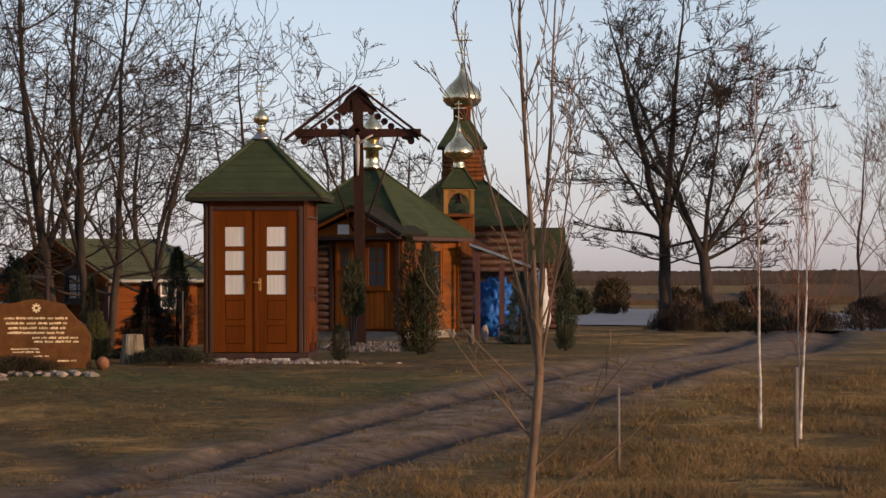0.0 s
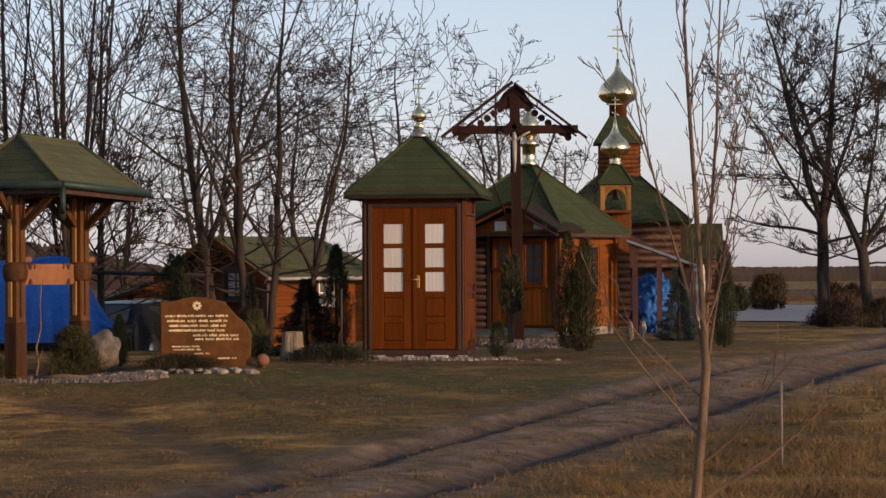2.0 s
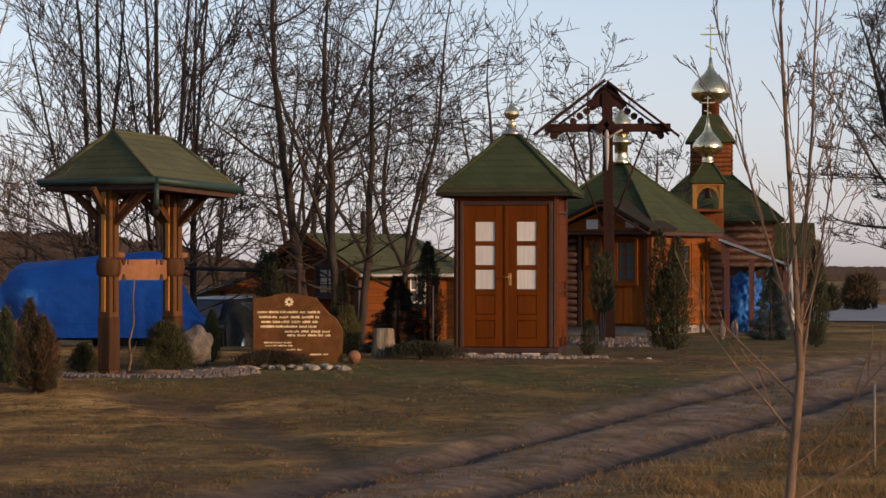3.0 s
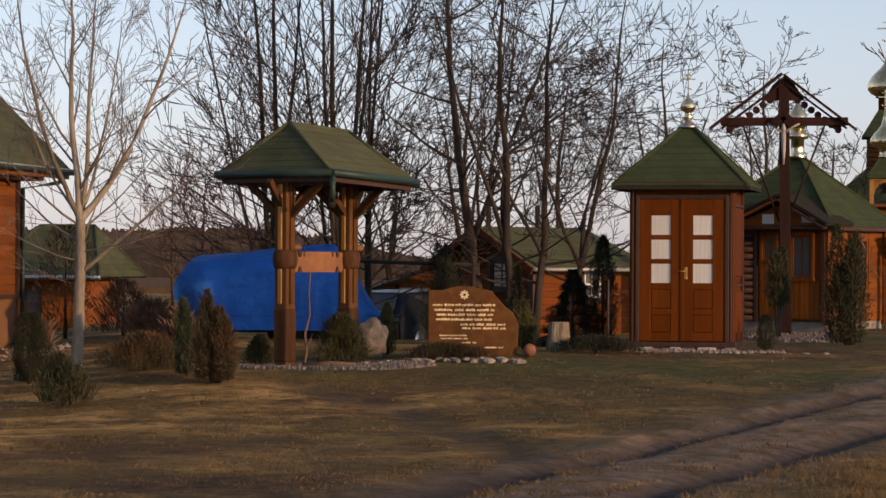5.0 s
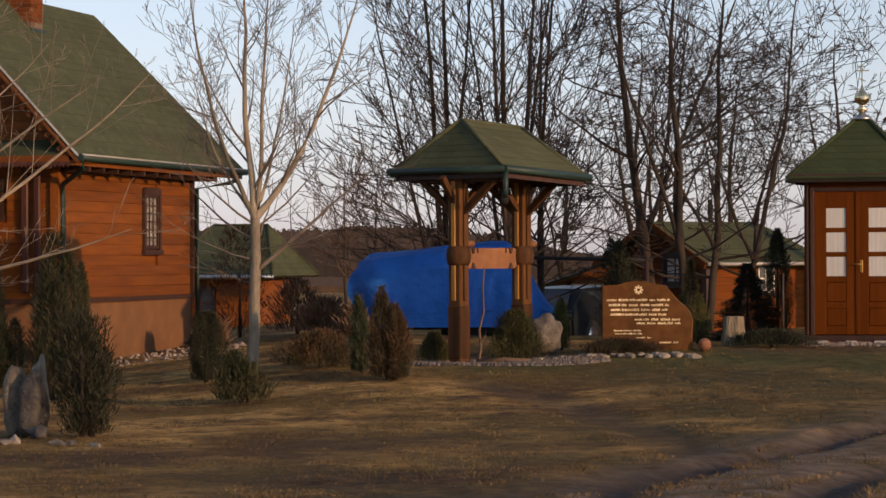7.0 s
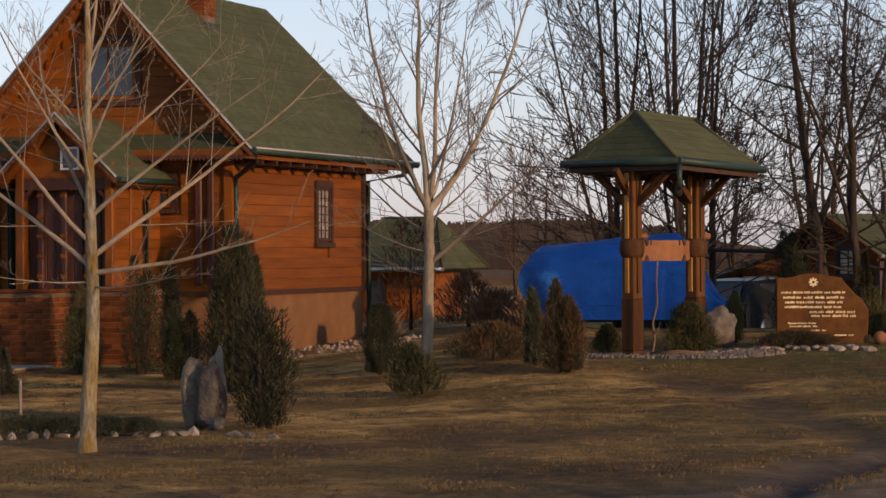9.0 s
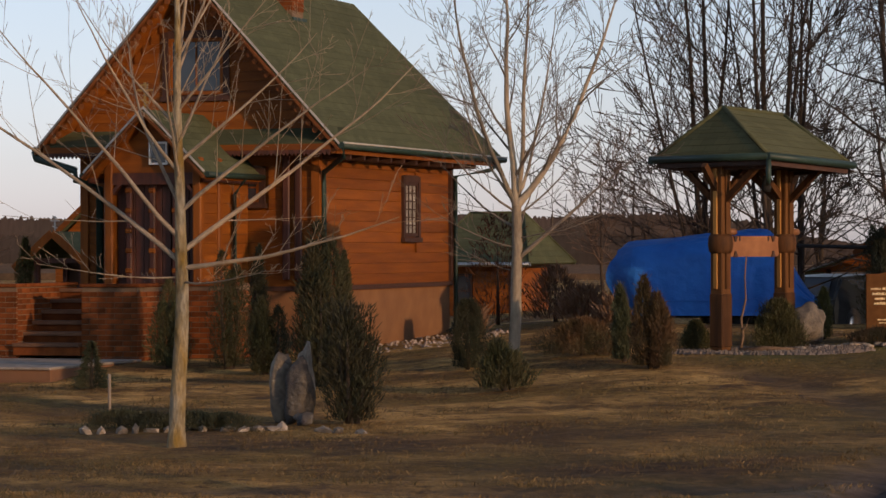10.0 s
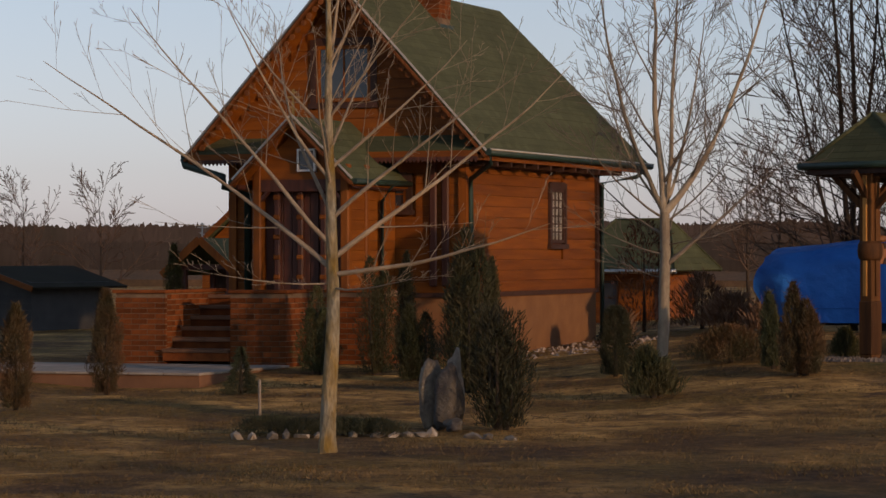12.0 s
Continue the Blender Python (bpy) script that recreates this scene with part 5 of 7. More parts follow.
    part("downpipe", tube([(-W - 0.62, fr, ez - 0.06), (-W - 0.60, fr, ez - 0.16), (-W + 0.08, -0.55, ez - 0.36), (-W + 0.08, -0.55, ez - 0.5), (-W + 0.28, -0.10, ez - 0.62), (-W + 0.28, -0.10, 0.6)], 0.06, 8), GUTTER, h)
    # side window with leaded panes, small front window
    mw = Matrix.Translation((0.0, 3.98, 1.80)) @ Matrix.Rotation(radians(90), 4, "Z")
    window(h, mw, 0.66, 0.90, 3, 6, DARK, LACE, 0.05, casing=DARK, cw=0.10)
    window(h, Matrix.Translation((-1.36, -0.01, 2.32)), 0.42, 0.46, 2, 2, WOODV, GLASS, 0.05, casing=DARK, cw=0.09)
    # carved posts in dark red-brown: the front wall's shade is partly in the colour
    for i in range(2):
        part("carved_post", box(-0.55 + i * 0.2, -0.43 + i * 0.2, -0.09, -0.035, P + 0.1, E - 0.1, bevel=0.02), REDWOOD, h)
    # chimney on the ridge
    ch = part("chimney", box(xm + 0.05, xm + 0.52, 2.6, 3.1, A - 0.75, A + 0.75), MORTAR, h, "brick chimney")
    for i in range(16):
        z = A - 0.45 + i * 0.075
        for k in range(2):
            part("chimney_brick", box(xm + 0.04 + k * 0.25, xm + 0.275 + k * 0.255, 2.585, 2.63, z, z + 0.064), BRICK, ch)
        part("chimney_brick", box(xm + 0.5, xm + 0.535, 2.6 + 0.01, 2.84, z, z + 0.064), BRICK, ch)
        part("chimney_brick", box(xm + 0.5, xm + 0.535, 2.855, 3.09, z, z + 0.064), BRICK, ch)
    part("flashing", box(xm + 0.0, xm + 0.57, 2.55, 3.15, A - 0.80, A - 0.56), GUTTER, ch)
    # porch: gabled roof on posts, running back to the wall
    px, pe, pa, pw, pf = -1.88, 2.72, 3.68, 0.98, -2.25
    for sx in (-1, 1):
        s = [(px + sx * pw, pf, pe), (px + sx * pw, 0.0, pe), (px, 0.0, pa), (px, pf, pa)]
        pr = part("porch_roof", slab(s if sx > 0 else s[::-1], 0.05), SHINGLE, h, "green shingle porch roof")
        courses(pr, *(s if sx > 0 else [s[1], s[0], s[3], s[2]]), 9, SHINGLE)
        a, b = Vector((px + sx * pw, pf - 0.02, pe - 0.06)), Vector((px, pf - 0.02, pa - 0.06))
        v = part("barge_board", beam(a, b, 0.035, 0.13, up=(0, 1, 0)), REDTIMBER, h)
        part("verge_flashing", beam(a + Vector((0, -0.01, 0.085)), b + Vector((0, -0.01, 0.085)), 0.03, 0.012, up=(0, 1, 0)), PALEZINC, v, "pale metal verge flashing")
        q = [(px + sx * pw, pf + 0.02, pe - 0.075), (px + sx * pw, 0.0, pe - 0.075), (px, 0.0, pa - 0.075), (px, pf + 0.02, pa - 0.075)]
        part("porch_soffit", slab(q if sx > 0 else q[::-1], 0.02), WOOD, h)
        gutter(h, (px + sx * (pw + 0.03), pf, pe - 0.02), (px + sx * (pw + 0.03), -0.05, pe - 0.02), 0.045)
        valance(h, (px + sx * (pw - 0.05), pf + 0.05), (px + sx * (pw - 0.05), -0.1), pe - 0.05, 0.08, 0.065, REDWOOD)
        for y in (pf + 0.35, pf + 1.05):
            p = part("porch_post", box(px + sx * 0.72 - 0.07, px + sx * 0.72 + 0.07, y - 0.07, y + 0.07, P + 0.05, pe + 0.25, bevel=0.02), WOODV, h)
            part("carved_bracket", beam((px + sx * 0.72, y, pe - 0.35), (px + sx * 0.40, y, pe + 0.02), 0.05, 0.09, up=(0, 1, 0)), REDWOOD, p)
        part("porch_rail", box(px + sx * 0.72 - 0.03, px + sx * 0.72 + 0.03, pf + 0.4, -0.05, P + 0.75, P + 0.82), DARK, h)
        sb = part("side_boarding", box(px + sx * 0.70 - 0.02, px + sx * 0.70 + 0.02, pf + 0.42, -0.05, P + 0.05, pe + 0.05), WOOD, h)
        ends = ((px + 0.72, pf + 0.45), (px + 0.72, -0.06)) if sx > 0 else ((px - 0.72, -0.06), (px - 0.72, pf + 0.45))
        planks(sb, *ends, P + 0.05, pe + 0.02, 0.15, WOOD)
        part("downpipe", tube([(px + sx * 1.0, pf + 1.5, pe - 0.05), (px + sx * 0.82, pf + 1.5, pe - 0.3), (px + sx * 0.82, pf + 1.5, 0.3)], 0.035, 8), GUTTER, h)
    part("porch_gable", slab([(px - pw + 0.12, pf + 0.30, pe + 0.02), (px + pw - 0.12, pf + 0.30, pe + 0.02), (px, pf + 0.30, pa - 0.12)], 0.04), WOOD, h)
    window(h, Matrix.Translation((px - 0.02, pf + 0.25, pe + 0.14)), 0.30, 0.34, 1, 1, WHITE, GLASS, 0.03)
    # boards and posts in dark red-brown: the recessed front's shade is in the colour
    for i in range(9):
        x0 = px - 0.66 + i * 0.147
        part("front_board", box(x0, x0 + 0.139, pf + 0.50 - 0.008 * (i % 2), pf + 0.53, P + 0.05, pe + 0.10, bevel=0.006), REDWOOD, h)
    for x0 in (px - 0.44, px - 0.06, px + 0.32):
        p = part("carved_front_post", box(x0 - 0.05, x0 + 0.05, pf + 0.40, pf + 0.49, P + 0.05, pe + 0.12, bevel=0.02), REDWOOD, h)
        for k in range(5):
            part("carved_boss", box(x0 - 0.06, x0 + 0.06, pf + 0.385, pf + 0.42, P + 0.22 + k * 0.3, P + 0.30 + k * 0.3, bevel=0.02), WOODV, p)
    part("lintel_board", box(px - 0.78, px + 0.78, pf + 0.30, pf + 0.40, pe - 0.16, pe + 0.04, bevel=0.01), REDWOOD, h)
    part("porch_floor", box(px - 0.95, px + 0.95, pf + 0.1, 0, P - 0.08, P + 0.05), STEPS, h)
    k = cross3(h, pa - 0.02, 0.42, BRASS, 0.03, "roof_cross")
    k.location = (px, pf + 0.05, 0)
    return h


build_house()


def build_stair():
    s = thing("brick_stair", -17.6, 38.4, 0.10, -2, "red brick garden stair with brick side walls and concrete landing", "stair")
    top = 1.12
    brick_wall(s, -1.42, -0.60, 0.0, 0.05, top)
    brick_wall(s, 0.44, 1.32, 0.0, 0.05, top)
    brick_wall(s, 1.33, 2.22, 1.3, 0.05, top)
    brick_side(s, -0.60, 0.06, 2.0, 0.02, top, 0.12)
    brick_side(s, 1.32, 0.06, 1.3, 0.05, top)
    brick_side(s, 2.22, 1.36, 2.6, 0.05, top)
    for x0, x1, y in ((-1.46, -0.58, -0.03), (0.42, 1.36, -0.03), (1.36, 2.25, 1.27)):
        part("coping", box(x0, x1, y, y + 0.30, top, top + 0.05, bevel=0.008), BRICK, s)
    part("side_coping", box(-0.74, -0.57, 0.27, 2.0, top, top + 0.05, bevel=0.008), BRICK, s)
    part("side_coping", box(1.06, 1.35, 0.27, 1.27, top, top + 0.05, bevel=0.008), BRICK, s)
    part("cheek_wall", box(0.42, 0.50, 0.25, 2.0, 0.0, top), BRICK, s)
    part("terrace_fill", box(0.50, 1.06, 0.25, 2.6, 0.0, top - 0.04), STEPS, s)
    n = 6
    for i in range(n):
        z = 0.16 + (top - 0.2) * i / n
        part("stair_tread", box(-0.62, 0.44, -0.10 + i * 0.30, 0.26 + i * 0.30, z + 0.10, z + 0.155, bevel=0.006), STEPS, s)
        part("stair_riser", box(-0.62, 0.44, -0.06 + i * 0.30, 0.20 + i * 0.30, z - 0.02, z + 0.10), BRICK, s)
    land = part("landing", box(-3.9, 1.42, -3.0, -0.12, -0.35, 0.065), LANDEDGE, s, "pale slabs on a plain brown rendered edge")
    for i in range(10):
        for j in range(4):
            part("paving_slab", box(-3.94 + i * 0.5385, -3.409 + i * 0.5385, -3.04 + j * 0.731, -2.315 + j * 0.731, 0.065, 0.10, bevel=0.006), CONCRETE, land)
    return s


build_stair()


# ---- sheds and shelters behind ----
def gable_hut(name, x, y, z, rz, w, d, h, rise, label, category, wall=None, front=True):
    g = thing(name, x, y, z, rz, label, category)
    core = part("core_wall", box(-w / 2, w / 2, 0.02, d, -0.2, h), wall or WOOD, g)
    planks(core, (-w / 2, 0.02), (w / 2, 0.02), 0.0, h, 0.16, wall or WOOD)
    for sx in (-1, 1):
        s = [(sx * (w / 2 + 0.3), -0.3, h - 0.1), (sx * (w / 2 + 0.3), d + 0.3, h - 0.1), (0, d + 0.3, h + rise), (0, -0.3, h + rise)]
        part("roof_side", slab(s if sx > 0 else s[::-1], 0.05), SHINGLE if wall is None else DARKSHINGLE, g)
        part("barge_board", beam((sx * (w / 2 + 0.3), -0.31, h - 0.14), (0, -0.31, h + rise - 0.04), 0.12, 0.03, up=(0, 1, 0)), WOOD, g)
    part("gable", slab([(-w / 2, 0, h), (w / 2, 0, h), (0, 0, h + rise - 0.1)], 0.04), wall or WOOD, g)
    return g


def build_shed():
    s = thing("garden_shed", -16.4, 60.0, 0.0, -4, "orange timber shed with green hipped roof", "shed")
    core = part("core_wall", box(-1.7, -0.22, 0, 2.5, -0.1, 1.45), WOOD, s)
    planks(core, (-1.7, 0.0), (-0.22, 0.0), 0.0, 1.45, 0.14, WOOD, [(0.2, 0.6, 0.4, 1.2)])
    for x in (-1.7, -0.22):
        part("corner_board", box(x - 0.05, x + 0.05, -0.05, 0.05, 0, 1.45), DARK, s)
    window(s, Matrix.Translation((-1.5, -0.01, 0.45)), 0.38, 0.75, 1, 2, DARK, GLASS, 0.04)
    hip_roof(s, 1.30, 1.6, 1.42, 2.52, 0.62, 8, at=(-0.98, 1.2))
    gutter(s, (-2.3, -0.42, 1.40), (0.34, -0.42, 1.40), 0.05, ZINC)
    return s


build_shed()


def build_shrine():
    s = thing("garden_shelter", -26.27, 58.0, -0.08, -4, "small open timber shelter with green gable roof", "shelter")
    for x in (-0.5, 0.5):
        for y in (0, 1.2):
            part("post", box(x - 0.05, x + 0.05, y - 0.05, y + 0.05, -0.1, 1.45), REDWOOD, s)
    for sx in (-1, 1):
        q = [(sx * 0.84, -0.3, 1.30), (sx * 0.84, 1.6, 1.30), (0, 1.6, 2.0), (0, -0.3, 2.0)]
        part("roof_side", slab(q if sx > 0 else q[::-1], 0.05), SHINGLE, s)
        part("barge_board", beam((sx * 0.84, -0.325, 1.27), (0, -0.325, 1.97), 0.03, 0.15), WOODV, s, "orange verge board")
    part("tie_beam", box(-0.55, 0.55, -0.06, 0.06, 1.38, 1.48), REDWOOD, s)
    part("back_boarding", box(-0.5, 0.5, 1.2, 1.25, 0, 1.45), DARK, s)
    s.scale = (1.115, 1.115, 1.115)
    k = cross3(s, 1.98, 0.32, ZINC, 0.022, "roof_cross")
    k.location = (0, -0.2, 0)
    return s


build_shrine()
gable_hut("garden_annex", -27.8, 66.0, 0.0, -2, 4.4, 4.0, 1.9, 2.1, "orange timber annex with green gable roof behind the house", "annex")
far_hut = gable_hut("far_hut", -30.6, 56.0, 0.0, -15, 2.6, 2.5, 1.2, 0.35, "dark low hut with a blackish roof at the garden's edge", "hut", GREYHUT)
part("outdoor_lamp", box(0.9, 1.0, -0.08, -0.03, 1.12, 1.24), WHITE, far_hut)


def build_carport():
    s = thing("carport", -7.7, 55.0, 0.35, 0, "open carport with orange gable front", "carport")
    for x in (-1.3, 1.3):
        part("post", box(x - 0.05, x + 0.05, 0, 0.1, -0.5, 0.98), DARK, s)
    part("gable", slab([(-1.7, 0, 0.92), (1.7, 0, 0.92), (0.0, 0, 1.45)], 0.05), WOOD, s)
    for sx in (-1, 1):
        q = [(sx * 1.85, -0.25, 0.90), (sx * 1.85, 2.6, 0.90), (0, 2.6, 1.50), (0, -0.25, 1.50)]
        part("roof_side", slab(q if sx > 0 else q[::-1], 0.04), SHINGLE, s)
        part("verge_strip", beam((sx * 1.85, -0.27, 0.90), (0, -0.27, 1.50), 0.03, 0.04, up=(0, 1, 0)), ZINC, s)
    return s


build_carport()


# ---- covered boat, car, loose things ----
def build_boat():
    b = thing("covered_trailer_load", -9.69, 46.55, 0.36, 6, "large load under a crumpled bright blue tarpaulin", "tarpaulin")
    verts, faces = [], []
    nu, nv = 84, 40
    for i in range(nu + 1):
        u = i / nu
        x = -1.22 + 2.90 * u
        top = 1.42 + 0.14 * smooth(0.0, 0.62, u) + 0.04 * smooth(0.55, 0.68, u) * (1 - smooth(0.72, 0.80, u)) - 1.02 * smooth(0.74, 1.02, u) - 0.05 * (1 - smooth(0.0, 0.03, u))
        hw = 0.75 * (0.62 + 0.38 * min(smooth(0, 0.10, u), smooth(0, 0.2, 1 - u)))
        for j in range(nv + 1):
            a = math.pi * j / nv
            cy = -math.cos(a)
            cz = math.sin(a) ** 0.30
            fold = 0.040 * noise.noise((x * 1.6, j * 0.30, 0)) + 0.012 * noise.noise((x * 5.0 + j * 0.4, j * 0.5, 7)) + 0.048 * noise.noise((x * 7.0 - j * 0.30, j * 0.16, 4)) * (0.12 + 1.6 * smooth(0.66, 0.9, u) + 0.9 * smooth(0.35, 0.6, u) * (1 - cz))
            slump = -0.26 * (1 - smooth(0.0, 0.14, u)) * math.sin(math.pi * min(1.0, max(0.0, cz))) ** 0.8 + 0.10 * smooth(0.88, 1.0, u) * (1 - cz)
            verts.append((x + slump + 0.04 * noise.noise((x * 3, j * 0.4, 9)), cy * (hw + fold), 0.28 + (top - 0.28) * cz * (1 + 0.4 * fold)))
    for i in range(nu):
        for j in range(nv):
            k = i * (nv + 1) + j
            faces.append((k, k + 1, k + nv + 2, k + nv + 1))
    t = tri_mesh("tarpaulin", verts, faces, TARP, b)
    for p in t.data.polygons:
        p.use_smooth = True
    for x in (-0.9, 0.5):
        for y in (-0.5, 0.5):
            w = part("wheel", lathe([(0.10, -0.08), (0.24, -0.08), (0.26, -0.03), (0.26, 0.03), (0.24, 0.08), (0.10, 0.08)], 16), RUBBER, b)
            w.matrix_basis = Matrix.Translation((x, y, 0.26)) @ Matrix.Rotation(radians(90), 4, "X")
    part("chassis", box(-1.1, 1.5, -0.45, 0.45, 0.24, 0.32), RUBBER, b)
    b.scale = (1.058, 1.0, 1.058)
    part("rope", tube([(-1.25, -0.46, 0.62), (-0.6, -0.80, 0.50), (0.6, -0.82, 0.52), (1.5, -0.42, 0.60)], 0.006, 5), TARP, b)
    return b


build_boat()


def build_car():
    c = thing("parked_car", -8.05, 50.6, 0.12, 72, "dark estate car parked before the carport", "car")
    prof = [(-1.9, 0.25), (-1.95, 0.62), (-1.75, 0.72), (-1.35, 1.12), (0.35, 1.16), (0.95, 0.78), (1.75, 0.66), (1.9, 0.5), (1.88, 0.25)]
    bm = bmesh.new()
    a = [bm.verts.new((x, -0.78 if z < 0.75 else -0.64, z)) for x, z in prof]
    b = [bm.verts.new((x, 0.78 if z < 0.75 else 0.64, z)) for x, z in prof]
    bm.faces.new(a)
    bm.faces.new(b[::-1])
    for i in range(len(prof)):
        j = (i + 1) % len(prof)
        bm.faces.new((a[i], b[i], b[j], a[j]))
    bmesh.ops.bevel(bm, geom=bm.edges[:], offset=0.05, segments=2, affect="EDGES")
    part("body", bm, CARPAINT, c)
    part("side_glass", slab([(-1.2, -0.70, 0.80), (0.7, -0.70, 0.80), (0.25, -0.655, 1.07), (-1.1, -0.655, 1.07)], 0.02), GLASS, c)
    part("rear_glass", slab([(-1.72, -0.55, 0.78), (-1.72, 0.55, 0.78), (-1.40, 0.5, 1.08), (-1.40, -0.5, 1.08)], 0.02), GLASS, c)
    part("windscreen", slab([(0.98, -0.55, 0.80), (0.98, 0.55, 0.80), (0.46, 0.5, 1.12), (0.46, -0.5, 1.12)], 0.02), GLASS, c)
    for x in (-1.2, 1.2):
        for y in (-0.72, 0.72):
            w = part("wheel", lathe([(0.12, -0.08), (0.28, -0.08), (0.30, 0), (0.28, 0.08), (0.12, 0.08)], 18), RUBBER, c)
            w.matrix_basis = Matrix.Translation((x, y, 0.30)) @ Matrix.Rotation(radians(90), 4, "X")
            part("rim", lathe([(0.02, -0.085), (0.17, -0.085), (0.17, 0.085), (0.02, 0.085)], 14), ZINC, w)
    for y in (-0.55, 0.55):
        part("headlight", box(1.80, 1.92, y - 0.16, y + 0.16, 0.52, 0.64, bevel=0.02), WHITE, c)
    return c


build_car()


def boulder(name, x, y, w, d, h, material, label, category, seed, group="", sink=0.06, rough=3, crumple=0.0):
    bm = bmesh.new()
    bmesh.ops.create_icosphere(bm, subdivisions=rough, radius=1.0)
    for v in bm.verts:
        k = 1 + (0.42 if rough > 2 else 0.6) * noise.noise(v.co * 1.3 + Vector((seed * 3.1, 0, 0))) + 0.10 * noise.noise(v.co * 3.5 + Vector((0, seed, 0))) + crumple * abs(noise.noise(v.co * 5.0 + Vector((seed, 2, 0))))
        v.co = Vector((v.co.x * k * w / 2, v.co.y * k * d / 2, (v.co.z * k * 0.5 + 0.5) * h - sink * h))
    for f in bm.faces:
        f.smooth = rough > 2
    return single(name, bm, material, pose(x, y, ground_z(x, y), 0, 0, seed * 47 % 360), label, category, group)


boulder("standing_boulder", -10.25, 27.60, 0.27, 0.24, 0.74, MOTTLED, "tall mottled pale standing boulder in the bed", "boulder", 2)
boulder("dark_boulder", -10.01, 27.48, 0.29, 0.26, 0.70, DARKROCK, "dark slate boulder leaning against the mottled one", "boulder", 5)
boulder("cap_stone", -10.08, 27.85, 0.22, 0.18, 0.80, PALEROCK, "pale narrow stone standing behind the boulders", "boulder", 6)
boulder("foot_stone", -9.86, 27.2, 0.22, 0.18, 0.14, DARKROCK, "low bluish dark stone at the boulders' foot", "boulder", 7)
rng = random.Random(21)
for i in range(20):
    f = i / 19
    x = -11.5 + 2.6 * f + rng.uniform(-0.04, 0.04)
    y = 25.6 + 0.35 * math.sin(f * 3.1) + 0.5 * f + rng.uniform(-0.05, 0.05)
    if rng.random() < 0.85:
        boulder("bed_stone", x, y, rng.uniform(0.09, 0.26), rng.uniform(0.09, 0.18), rng.uniform(0.07, 0.13), rng.choice((PALEROCK, ROCK, PALEROCK)), "pale broken stone edging the flower bed", "stone", i + 30, "stones edging the flower bed", 0.3, 1)
for i in range(16):
    x = -6.05 + 1.5 * i / 15 + rng.uniform(-0.03, 0.03)
    boulder("cobble", x, 37.65 + rng.uniform(-0.08, 0.08) - 0.1 * (i % 2), rng.uniform(0.10, 0.17), 0.13, rng.uniform(0.07, 0.11), PALEROCK, "rounded pale cobble edging the stone's bed", "stone", i + 70, "cobbles before the memorial stone", 0.3)
for i in range(14):
    x = -6.9 + 0.9 * rng.random()
    boulder("cobble", x, 37.3 + rng.uniform(-0.2, 0.3), rng.uniform(0.06, 0.12), 0.1, rng.uniform(0.05, 0.08), PALEROCK, "small pale cobble beside the well bed", "stone", i + 110, "cobbles beside the well", 0.3)
for i in range(18):
    x = -3.3 + 1.9 * rng.random() + (0.9 if i > 9 else 0)
    boulder("rubble_stone", x, 40.85 + rng.uniform(-0.25, 0.1), rng.uniform(0.06, 0.13), 0.10, rng.uniform(0.025, 0.05), PALEROCK, "pale rubble stone at the kiosk's foot", "stone", i + 140, "rubble at the kiosk", 0.3)
ball = lathe([(0.088 * math.sin(math.pi * k / 12), 0.08 - 0.088 * math.cos(math.pi * k / 12)) for k in range(13)], 20)
single("clay_ball", ball, TERRA, pose(-4.50, 38.2, ground_z(-4.50, 38.2) + 0.005), "round terracotta ball on the bed beside the stone", "garden ball")
vine = tube([(0, 0, -0.05), (0.05, 0.02, 0.22), (0.03, 0, 0.45), (0.09, 0.01, 0.70), (0.08, 0, 1.0), (0.10, 0.01, 1.28)], [0.022, 0.019, 0.016, 0.013, 0.011, 0.009], 7)
tube([(0.03, 0, 0.30), (0.10, 0.0, 0.36), (0.13, 0, 0.46)], [0.014, 0.012, 0.008], 6, vine)
single("dry_vine", vine, SAPLING, pose(-7.41, 37.4, ground_z(-7.41, 37.4)), "thin crooked dry vine stem standing under the well board", "vine")
single("fallen_log", tube([(0, 0, 0.03), (0.35, 0.05, 0.05), (0.8, 0.02, 0.03)], [0.035, 0.042, 0.03], 9), SAPLING, pose(-7.36, 37.2, ground_z(-7.0, 37.2)), "short pale log lying at the well", "log")
stump = lathe([(0.19, -0.1), (0.17, 0.05), (0.150, 0.18), (0.142, 0.34), (0.135, 0.36), (0.03, 0.365)], 18)
for v in stump.verts:
    k = 1 + 0.10 * math.sin(5 * math.atan2(v.co.y, v.co.x)) + 0.05 * math.sin(9 * math.atan2(v.co.y, v.co.x) + 1)
    v.co.x, v.co.y = v.co.x * k, v.co.y * k
single("tree_stump", stump, STUMPWOOD, pose(-4.40, 41.0, ground_z(-4.40, 41.0) + 0.05), "short weathered tree stump beside the cabin", "stump")
boulder("rounded_boulder", -6.62, 38.2, 0.46, 0.40, 0.60, ROCK, "pale rounded boulder behind the well shrubs", "boulder", 9)
for x, y, s in ((0.52, 50.5, 12), (0.75, 51.2, 13)):
    boulder("marker_stone", x, y, 0.12, 0.12, 0.34, PALEROCK, "short pale marker post by the chapel path", "stone", s, "marker stones by the chapel")


